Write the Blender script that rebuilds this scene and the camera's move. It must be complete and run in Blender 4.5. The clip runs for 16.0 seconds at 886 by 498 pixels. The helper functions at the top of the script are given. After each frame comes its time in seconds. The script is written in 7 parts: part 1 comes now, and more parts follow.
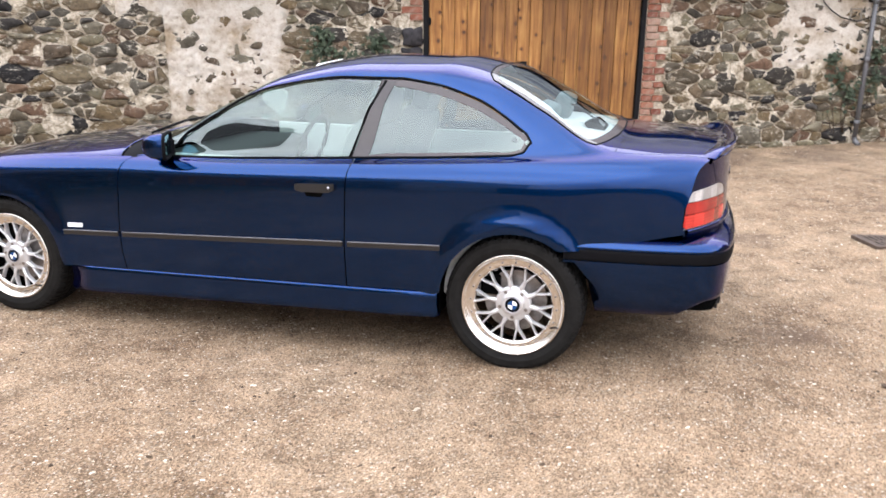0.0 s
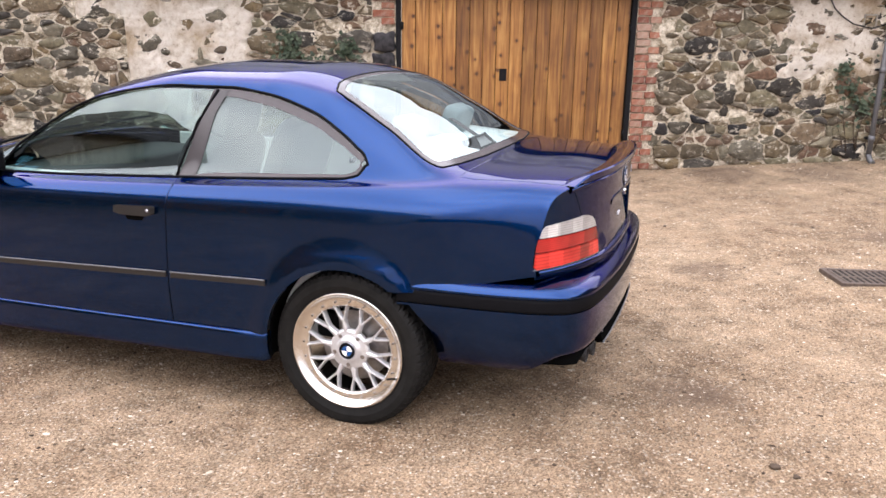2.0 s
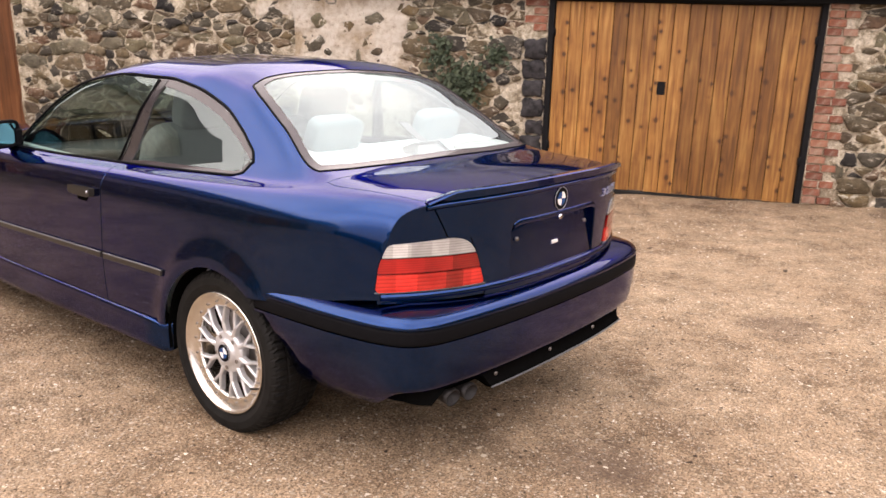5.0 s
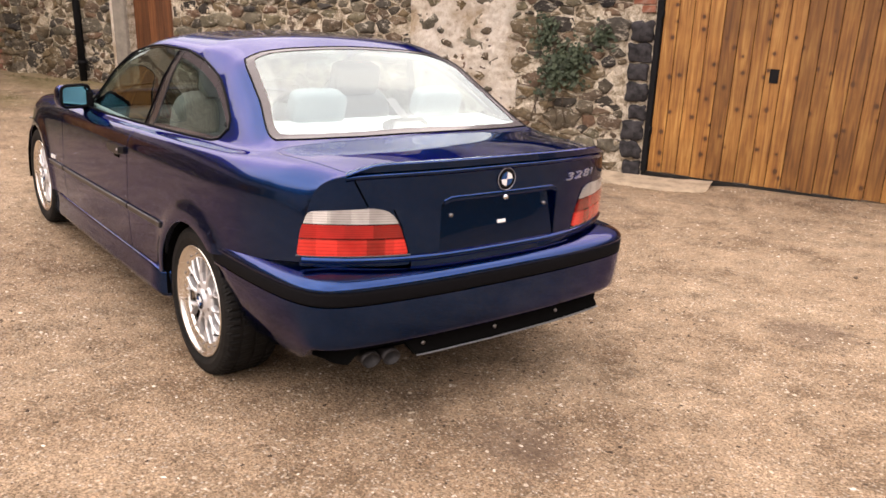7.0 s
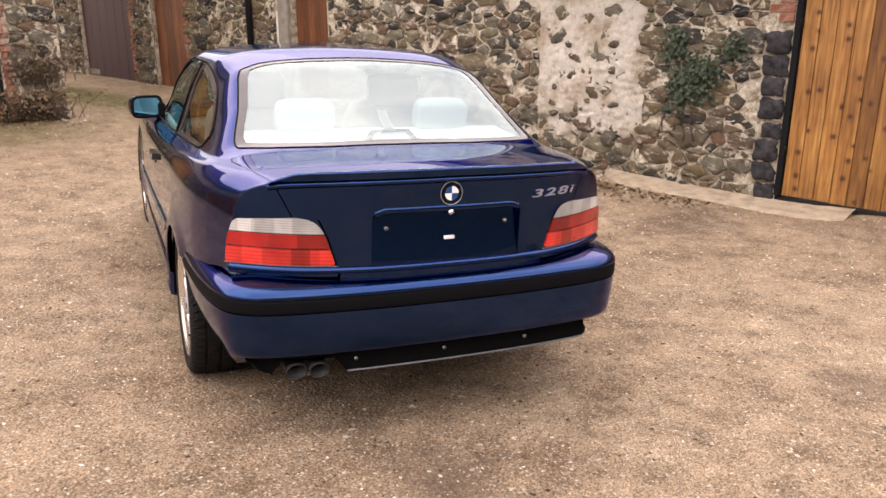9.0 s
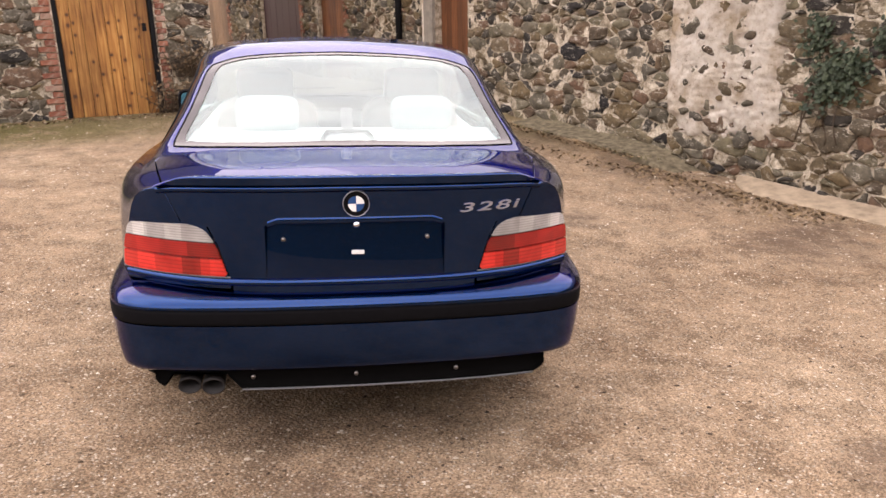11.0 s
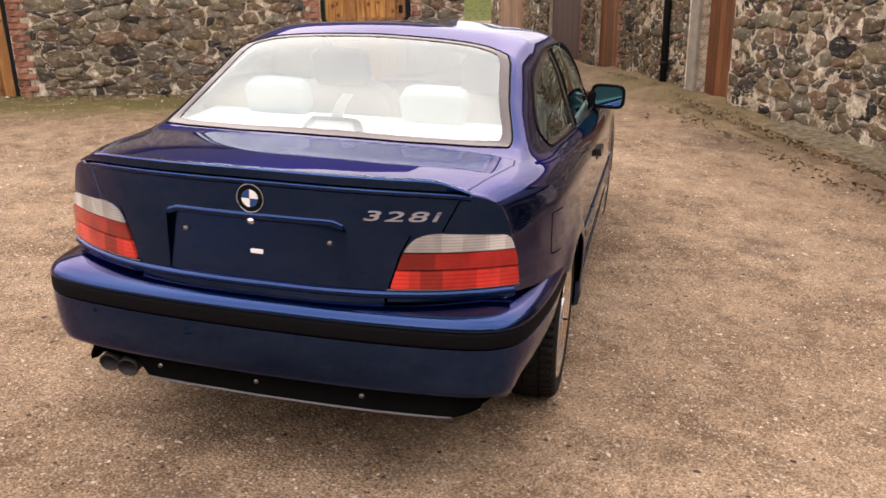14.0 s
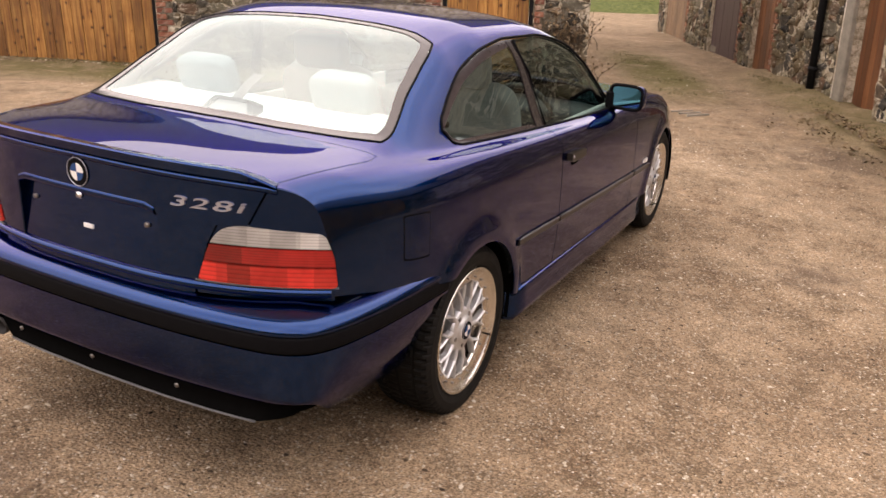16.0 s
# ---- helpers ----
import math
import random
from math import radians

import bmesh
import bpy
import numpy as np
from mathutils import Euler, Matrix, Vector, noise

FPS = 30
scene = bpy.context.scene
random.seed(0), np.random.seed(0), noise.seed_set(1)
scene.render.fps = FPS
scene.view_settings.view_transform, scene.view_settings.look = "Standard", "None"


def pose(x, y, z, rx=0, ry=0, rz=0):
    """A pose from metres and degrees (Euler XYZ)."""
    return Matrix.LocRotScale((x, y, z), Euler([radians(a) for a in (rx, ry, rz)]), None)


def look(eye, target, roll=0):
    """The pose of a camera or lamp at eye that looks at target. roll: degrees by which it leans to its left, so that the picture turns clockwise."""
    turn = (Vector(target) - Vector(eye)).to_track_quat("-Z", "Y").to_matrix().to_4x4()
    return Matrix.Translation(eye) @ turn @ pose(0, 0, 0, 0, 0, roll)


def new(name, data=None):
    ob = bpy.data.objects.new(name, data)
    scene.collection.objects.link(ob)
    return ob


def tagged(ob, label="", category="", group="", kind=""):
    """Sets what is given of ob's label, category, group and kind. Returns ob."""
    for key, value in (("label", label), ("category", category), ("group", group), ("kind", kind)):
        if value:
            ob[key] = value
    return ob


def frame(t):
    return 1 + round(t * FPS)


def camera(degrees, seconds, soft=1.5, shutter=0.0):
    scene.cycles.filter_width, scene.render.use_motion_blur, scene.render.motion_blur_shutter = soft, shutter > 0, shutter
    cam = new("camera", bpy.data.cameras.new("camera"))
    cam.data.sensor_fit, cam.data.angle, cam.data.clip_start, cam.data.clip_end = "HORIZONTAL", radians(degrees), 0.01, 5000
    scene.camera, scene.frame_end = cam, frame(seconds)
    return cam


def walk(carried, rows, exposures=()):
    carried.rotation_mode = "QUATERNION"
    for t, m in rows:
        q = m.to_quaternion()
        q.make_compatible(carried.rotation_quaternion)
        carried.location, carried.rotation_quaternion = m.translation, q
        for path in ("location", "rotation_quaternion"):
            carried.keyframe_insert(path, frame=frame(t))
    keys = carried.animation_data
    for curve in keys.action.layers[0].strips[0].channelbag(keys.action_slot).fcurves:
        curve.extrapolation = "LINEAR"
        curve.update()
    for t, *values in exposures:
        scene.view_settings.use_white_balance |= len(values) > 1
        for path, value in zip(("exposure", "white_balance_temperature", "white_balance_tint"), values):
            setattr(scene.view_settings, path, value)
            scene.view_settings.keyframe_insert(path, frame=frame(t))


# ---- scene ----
cam = camera(57.1, 16.0, soft=1.55, shutter=0.25)
METRES, EYE, TURN = 7.732, 1.67, -7.76
ROWS = [
    (0.0, 0.0, 0.0, 0.0, 0.15, -17.63, -0.47),
    (0.5, 0.0384, 0.0078, 0.0005, 3.96, -15.52, -1.3),
    (1.0, 0.0682, 0.0205, -0.0004, 3.17, -15.05, -0.49),
    (1.5, 0.0917, 0.0477, -0.002, 3.45, -15.9, -0.57),
    (2.0, 0.1127, 0.0694, -0.003, 4.15, -17.29, -0.67),
    (2.5, 0.1514, 0.0843, -0.0029, 8.72, -16.7, -1.54),
    (3.0, 0.1837, 0.1005, -0.0068, 10.85, -16.82, 0.0),
    (5.5, 0.303, 0.1684, -0.0085, 29.35, -17.29, -2.9),
    (6.0, 0.3297, 0.1873, -0.0079, 34.76, -18.02, -3.37),
    (6.5, 0.3553, 0.1908, -0.0087, 36.74, -17.88, -1.81),
    (7.0, 0.3802, 0.1896, -0.0044, 36.8, -18.58, -1.74),
    (7.5, 0.4131, 0.2045, -0.0051, 42.38, -17.56, -0.36),
    (8.0, 0.436, 0.2289, -0.0075, 44.02, -19.14, -0.15),
    (8.5, 0.4491, 0.2584, -0.0084, 48.31, -18.43, 0.14),
    (9.0, 0.4572, 0.2838, -0.0079, 51.25, -17.61, -0.15),
    (11.5, 0.485, 0.4423, -0.0144, 68.38, -17.93, 1.15),
    (12.0, 0.4768, 0.4673, -0.017, 70.97, -17.69, 0.56),
    (12.5, 0.4704, 0.4877, -0.0157, 75.84, -17.89, -0.29),
    (13.0, 0.4753, 0.5152, -0.0163, 81.92, -17.93, 0.77),
    (13.5, 0.4823, 0.5458, -0.0168, 86.66, -18.66, 2.18),
    (14.0, 0.4721, 0.5751, -0.0194, 88.54, -18.41, 0.93),
    (14.5, 0.4654, 0.6056, -0.0191, 92.66, -18.08, 0.7),
    (15.0, 0.4674, 0.6457, -0.0194, 98.36, -18.24, -0.01),
    (15.5, 0.4551, 0.6728, -0.0231, 99.3, -18.14, 0.2),
    (16.0, 0.4364, 0.6989, -0.0224, 101.91, -19.15, -0.86),
]
walk(cam, [(t, pose(0, 0, EYE, 0, 0, TURN) @ pose(METRES * x, METRES * y, METRES * z, 90 + pitch, roll, yaw)) for t, x, y, z, yaw, pitch, roll in ROWS],
     exposures=[(0, 0.17, 6150, 14), (1.8, 0.12, 6300, 17), (4, -0.01, 6950, 22), (7, -0.09, 7350, 22), (9, -0.09, 7000, 21), (12.5, -0.25, 7150, 24), (16, -0.36, 7550, 22)])

# ---- daylight: a bright, thinly overcast sky with a weak wide sun ----
world = bpy.data.worlds.new("overcast_sky")
scene.world = world
world.use_nodes = True
wn, wl = world.node_tree.nodes, world.node_tree.links
sky = wn.new("ShaderNodeTexSky")
sky.sky_type, sky.sun_disc = "NISHITA", False
sky.sun_elevation, sky.sun_rotation = radians(48), radians(111)
sky.air_density, sky.dust_density = 1.0, 3.0
clouds = wn.new("ShaderNodeTexNoise")
clouds.inputs["Scale"].default_value, clouds.inputs["Detail"].default_value = 2.2, 6
wtc = wn.new("ShaderNodeTexCoord")
wl.new(wtc.outputs["Generated"], clouds.inputs["Vector"])
cramp = wn.new("ShaderNodeValToRGB")
cramp.color_ramp.elements[0].position, cramp.color_ramp.elements[0].color = 0.35, (17.0, 17.8, 19.5, 1)
cramp.color_ramp.elements[1].position, cramp.color_ramp.elements[1].color = 0.68, (34.0, 33.5, 33.0, 1)
wl.new(clouds.outputs["Fac"], cramp.inputs["Fac"])
cover = wn.new("ShaderNodeMixRGB")
cover.inputs[0].default_value = 0.8
wl.new(sky.outputs["Color"], cover.inputs[1])
wl.new(cramp.outputs["Color"], cover.inputs[2])
# an overcast sky is three times as bright overhead as at the horizon
wsep = wn.new("ShaderNodeSeparateXYZ")
wl.new(wtc.outputs["Generated"], wsep.inputs["Vector"])
wrange = wn.new("ShaderNodeMapRange")
wrange.inputs["From Min"].default_value, wrange.inputs["From Max"].default_value = 0.0, 0.55
wrange.inputs["To Min"].default_value, wrange.inputs["To Max"].default_value = 0.52, 1.36
wl.new(wsep.outputs["Z"], wrange.inputs["Value"])
wgrade = wn.new("ShaderNodeMixRGB")
wgrade.blend_type, wgrade.inputs[0].default_value = "MULTIPLY", 1.0
wl.new(cover.outputs["Color"], wgrade.inputs[1])
wl.new(wrange.outputs[0], wgrade.inputs[2])
wl.new(wgrade.outputs["Color"], wn["Background"].inputs["Color"])
wn["Background"].inputs["Strength"].default_value = 0.120
sun = new("sun", bpy.data.lights.new("sun", "SUN"))
sun.data.energy, sun.data.angle, sun.data.color = 1.7, radians(95), (1.0, 0.95, 0.87)
sun.matrix_world = look((0, 0, 0), (0.62, 0.24, -0.75))


# ---- materials ----
def node_mat(name, rough=0.8, metal=0.0):
    m = bpy.data.materials.new(name)
    m.use_nodes = True
    b = m.node_tree.nodes["Principled BSDF"]
    b.inputs["Roughness"].default_value, b.inputs["Metallic"].default_value = rough, metal
    if rough > 0.65 and not metal:  # dusty, broken surfaces have hardly any sheen
        b.inputs["Specular IOR Level"].default_value = 0.12
    return m, m.node_tree.nodes, m.node_tree.links, b


def noise_node(n, l, scale, detail=6, rough=0.6, coord="Object", stretch=None):
    tc = n.new("ShaderNodeTexCoord")
    tex = n.new("ShaderNodeTexNoise")
    tex.inputs["Scale"].default_value, tex.inputs["Detail"].default_value, tex.inputs["Roughness"].default_value = scale, detail, rough
    if stretch:
        mp = n.new("ShaderNodeMapping")
        mp.inputs["Scale"].default_value = stretch
        l.new(tc.outputs[coord], mp.inputs["Vector"])
        l.new(mp.outputs["Vector"], tex.inputs["Vector"])
    else:
        l.new(tc.outputs[coord], tex.inputs["Vector"])
    return tex


def ramp_node(n, l, fac, stops, k=1.0):
    r = n.new("ShaderNodeValToRGB")
    while len(r.color_ramp.elements) < len(stops):
        r.color_ramp.elements.new(0.5)
    for e, (p, c) in zip(r.color_ramp.elements, stops):
        e.position, e.color = p, (*(k * v for v in c), 1)
    l.new(fac, r.inputs["Fac"])
    return r


def mix_node(n, l, fac, a, b, mode="MIX"):
    m = n.new("ShaderNodeMixRGB")
    m.blend_type = mode
    for sock, v in zip(m.inputs, (fac, a, b)):
        if isinstance(v, (int, float)):
            sock.default_value = v
        elif isinstance(v, tuple):
            sock.default_value = (*v, 1)
        else:
            l.new(v, sock)
    return m.outputs["Color"]


def bump_node(n, l, b, height, strength=0.4, dist=0.01, under=None):
    bp = n.new("ShaderNodeBump")
    bp.inputs["Strength"].default_value, bp.inputs["Distance"].default_value = strength, dist
    l.new(height, bp.inputs["Height"])
    if under:
        l.new(under.outputs["Normal"], bp.inputs["Normal"])
    l.new(bp.outputs["Normal"], b.inputs["Normal"])
    return bp


def plain(name, color, rough=0.5, metal=0.0, spread=0.12, scale=30, bump=0.15):
    """One even material with slight mottling and fine relief."""
    m, n, l, b = node_mat(name, rough, metal)
    t = noise_node(n, l, scale)
    lo, hi = tuple(c * (1 - spread) for c in color), tuple(min(1, c * (1 + spread)) for c in color)
    l.new(ramp_node(n, l, t.outputs["Fac"], [(0.3, lo), (0.7, hi)]).outputs["Color"], b.inputs["Base Color"])
    if bump:
        bump_node(n, l, b, t.outputs["Fac"], bump, 0.003)
    return m


def stone_mat():
    """Rubble: brown, grey, tan and near-black stones with lichen and lime smears."""
    m, n, l, b = node_mat("rubble_stone", 0.88)
    info, geo = n.new("ShaderNodeObjectInfo"), n.new("ShaderNodeNewGeometry")
    add = n.new("ShaderNodeMath")
    add.operation = "ADD"
    l.new(info.outputs["Random"], add.inputs[0])
    l.new(geo.outputs["Random Per Island"], add.inputs[1])
    wrap = n.new("ShaderNodeMath")
    wrap.operation = "FRACT"
    l.new(add.outputs[0], wrap.inputs[0])
    base = ramp_node(n, l, wrap.outputs[0], [(0.0, (0.045, 0.043, 0.045)), (0.14, (0.115, 0.10, 0.078)), (0.3, (0.27, 0.20, 0.115)), (0.45, (0.16, 0.135, 0.10)), (0.56, (0.25, 0.155, 0.105)),
                                             (0.7, (0.28, 0.245, 0.16)), (0.86, (0.085, 0.078, 0.074)), (1.0, (0.34, 0.30, 0.215))], 0.58)
    tex = noise_node(n, l, 20, 9, 0.75, "Object")
    shade = ramp_node(n, l, tex.outputs["Fac"], [(0.28, (0.35, 0.34, 0.33)), (0.5, (1, 1, 1)), (0.72, (1.6, 1.55, 1.45))])
    col = mix_node(n, l, 1.0, base.outputs["Color"], shade.outputs["Color"], "MULTIPLY")
    lime = noise_node(n, l, 11, 12, 0.83, "Object", (0.75, 1, 1.5))
    mask = ramp_node(n, l, lime.outputs["Fac"], [(0.545, (0, 0, 0)), (0.60, (1, 1, 1))])
    soft = n.new("ShaderNodeMath")
    soft.operation = "MULTIPLY"
    soft.inputs[1].default_value = 0.82
    l.new(mask.outputs["Color"], soft.inputs[0])
    l.new(mix_node(n, l, soft.outputs[0], col, (0.56, 0.515, 0.43)), b.inputs["Base Color"])
    fine = noise_node(n, l, 60, 6, 0.7, "Object")
    first = bump_node(n, l, b, tex.outputs["Fac"], 0.7, 0.03)
    bump_node(n, l, b, fine.outputs["Fac"], 0.5, 0.008, first)
    return m


def mortar_mat(name="lime_mortar", k=0.95):
    m, n, l, b = node_mat(name, 0.95)
    t = noise_node(n, l, 10, 12, 0.78)
    base = ramp_node(n, l, t.outputs["Fac"], [(0.3, (0.14, 0.11, 0.08)), (0.43, (0.33, 0.275, 0.20)), (0.51, (0.60, 0.53, 0.42)), (0.62, (0.86, 0.80, 0.69))], k)
    f = noise_node(n, l, 75, 8, 0.75)
    # shade in the pits of the fine relief is put into the colour
    shade = ramp_node(n, l, f.outputs["Fac"], [(0.32, (0.42, 0.39, 0.36)), (0.5, (0.95, 0.94, 0.92)), (0.65, (1.15, 1.13, 1.1))])
    l.new(mix_node(n, l, 1.0, base.outputs["Color"], shade.outputs["Color"], "MULTIPLY"), b.inputs["Base Color"])
    first = bump_node(n, l, b, t.outputs["Fac"], 0.6, 0.04)
    bump_node(n, l, b, f.outputs["Fac"], 0.7, 0.02, first)
    return m


def limewash_mat():
    """Cream lime plaster: gritty, with tan weathering in small specks, crevice shade put into the colour, and a few
    washed-out stains.
    """
    m, n, l, b = node_mat("old_limewash", 0.92)
    t = noise_node(n, l, 19, 13, 0.84)
    base = ramp_node(n, l, t.outputs["Fac"], [(0.29, (0.13, 0.10, 0.07)), (0.38, (0.45, 0.35, 0.25)), (0.44, (0.78, 0.69, 0.57)), (0.55, (0.92, 0.85, 0.75)), (0.8, (0.97, 0.93, 0.87))], 0.90)
    big = noise_node(n, l, 2.6, 5, 0.6)
    wash = ramp_node(n, l, big.outputs["Fac"], [(0.36, (0.62, 0.54, 0.44)), (0.52, (1, 1, 1))])
    l.new(mix_node(n, l, 1.0, base.outputs["Color"], wash.outputs["Color"], "MULTIPLY"), b.inputs["Base Color"])
    f = noise_node(n, l, 70, 8, 0.75)
    first = bump_node(n, l, b, t.outputs["Fac"], 1.0, 0.04)
    bump_node(n, l, b, f.outputs["Fac"], 0.8, 0.012, first)
    return m


def wood_mat(name, dark, mid, light, rough=0.55, knots=True):
    """Upright boards: streaks along z, knots, and a tone of its own for each board."""
    m, n, l, b = node_mat(name, rough)
    tc, info = n.new("ShaderNodeTexCoord"), n.new("ShaderNodeObjectInfo")
    shift = n.new("ShaderNodeVectorMath")
    shift.operation = "MULTIPLY_ADD"
    shift.inputs[1].default_value = (7.3, 5.1, 11.7)
    comb = n.new("ShaderNodeCombineXYZ")
    for k in range(3):
        l.new(info.outputs["Random"], comb.inputs[k])
    l.new(comb.outputs[0], shift.inputs[0])
    l.new(tc.outputs["Object"], shift.inputs[2])
    mp = n.new("ShaderNodeMapping")
    mp.inputs["Scale"].default_value = (22, 22, 1.3)
    l.new(shift.outputs[0], mp.inputs["Vector"])
    grain = n.new("ShaderNodeTexNoise")
    grain.inputs["Scale"].default_value, grain.inputs["Detail"].default_value, grain.inputs["Distortion"].default_value = 1.6, 8, 0.6
    l.new(mp.outputs["Vector"], grain.inputs["Vector"])
    base = ramp_node(n, l, grain.outputs["Fac"], [(0.3, dark), (0.5, mid), (0.72, light)], 0.6)
    tone = ramp_node(n, l, info.outputs["Random"], [(0.0, (0.62, 0.58, 0.52)), (0.5, (1, 1, 1)), (1.0, (1.25, 1.24, 1.2))])
    col = mix_node(n, l, 1.0, base.outputs["Color"], tone.outputs["Color"], "MULTIPLY")
    if knots:
        part_xyz, flat = n.new("ShaderNodeSeparateXYZ"), n.new("ShaderNodeCombineXYZ")
        l.new(shift.outputs[0], part_xyz.inputs[0])
        for axis, out, size in ((0, 0, 5.6), (2, 1, 5.2)):
            grow = n.new("ShaderNodeMath")
            grow.operation, grow.inputs[1].default_value = "MULTIPLY", size
            l.new(part_xyz.outputs[axis], grow.inputs[0])
            l.new(grow.outputs[0], flat.inputs[out])
        vor = n.new("ShaderNodeTexVoronoi")
        vor.voronoi_dimensions = "2D"
        vor.inputs["Scale"].default_value = 1.0
        l.new(flat.outputs[0], vor.inputs["Vector"])
        pick, chance, ragged = n.new("ShaderNodeSeparateColor"), n.new("ShaderNodeMapRange"), n.new("ShaderNodeMath")
        l.new(vor.outputs["Color"], pick.inputs["Color"])
        chance.inputs["From Min"].default_value, chance.inputs["From Max"].default_value = 0.24, 0.62
        chance.inputs["To Min"].default_value, chance.inputs["To Max"].default_value = 0.30, 0.0
        l.new(pick.outputs[0], chance.inputs["Value"])
        ragged.operation, ragged.inputs[1].default_value = "MULTIPLY_ADD", 0.22
        l.new(grain.outputs["Fac"], ragged.inputs[0])
        l.new(vor.outputs["Distance"], ragged.inputs[2])
        far = n.new("ShaderNodeMath")
        far.operation = "ADD"
        l.new(ragged.outputs[0], far.inputs[0])
        l.new(chance.outputs[0], far.inputs[1])
        halo = ramp_node(n, l, far.outputs[0], [(0.18, (0.70, 0.62, 0.54)), (0.34, (1, 1, 1))])
        col = mix_node(n, l, 1.0, col, halo.outputs["Color"], "MULTIPLY")
        kmask = ramp_node(n, l, far.outputs[0], [(0.17, (1, 1, 1)), (0.24, (0, 0, 0))])
        col = mix_node(n, l, kmask.outputs["Color"], col, tuple(c * 0.25 for c in dark))
    stain = noise_node(n, l, 1.7, 5, 0.6)
    smask = ramp_node(n, l, stain.outputs["Fac"], [(0.35, (0.72, 0.68, 0.64)), (0.6, (1.06, 1.05, 1.04))])
    col = mix_node(n, l, 1.0, col, smask.outputs["Color"], "MULTIPLY")
    l.new(col, b.inputs["Base Color"])
    bump_node(n, l, b, grain.outputs["Fac"], 0.25, 0.004)
    return m


def brick_mat():
    m, n, l, b = node_mat("red_brick", 0.9)
    info = n.new("ShaderNodeObjectInfo")
    base = ramp_node(n, l, info.outputs["Random"], [(0.0, (0.26, 0.10, 0.07)), (0.4, (0.42, 0.17, 0.11)), (0.75, (0.5, 0.24, 0.16)), (1.0, (0.52, 0.36, 0.28))], 0.62)
    t = noise_node(n, l, 22, 8, 0.7)
    shade = ramp_node(n, l, t.outputs["Fac"], [(0.3, (0.6, 0.58, 0.55)), (0.6, (1.15, 1.12, 1.1))])
    col = mix_node(n, l, 1.0, base.outputs["Color"], shade.outputs["Color"], "MULTIPLY")
    lm = ramp_node(n, l, noise_node(n, l, 7, 8, 0.7).outputs["Fac"], [(0.52, (0, 0, 0)), (0.68, (0.8, 0.8, 0.8))])
    l.new(mix_node(n, l, lm.outputs["Color"], col, (0.33, 0.29, 0.24)), b.inputs["Base Color"])
    bump_node(n, l, b, t.outputs["Fac"], 0.6, 0.01)
    return m


def slate_mat():
    m, n, l, b = node_mat("roof_slate", 0.75)
    info = n.new("ShaderNodeObjectInfo")
    base = ramp_node(n, l, info.outputs["Random"], [(0.0, (0.10, 0.098, 0.105)), (0.5, (0.17, 0.165, 0.172)), (1.0, (0.27, 0.26, 0.262))], 0.6)
    tc, own = n.new("ShaderNodeTexCoord"), n.new("ShaderNodeVectorMath")
    own.operation, own.inputs[1].default_value = "MULTIPLY_ADD", (9.1, 6.3, 4.7)
    l.new(info.outputs["Random"], own.inputs[0])
    l.new(tc.outputs["Object"], own.inputs[2])
    t = n.new("ShaderNodeTexNoise")
    t.inputs["Scale"].default_value, t.inputs["Detail"].default_value, t.inputs["Roughness"].default_value = 16, 9, 0.72
    l.new(own.outputs[0], t.inputs["Vector"])
    lm = ramp_node(n, l, t.outputs["Fac"], [(0.58, (0, 0, 0)), (0.70, (0.55, 0.75, 0.75))])
    l.new(mix_node(n, l, lm.outputs["Color"], base.outputs["Color"], (0.3, 0.29, 0.28)), b.inputs["Base Color"])
    bump_node(n, l, b, t.outputs["Fac"], 0.4, 0.006)
    return m


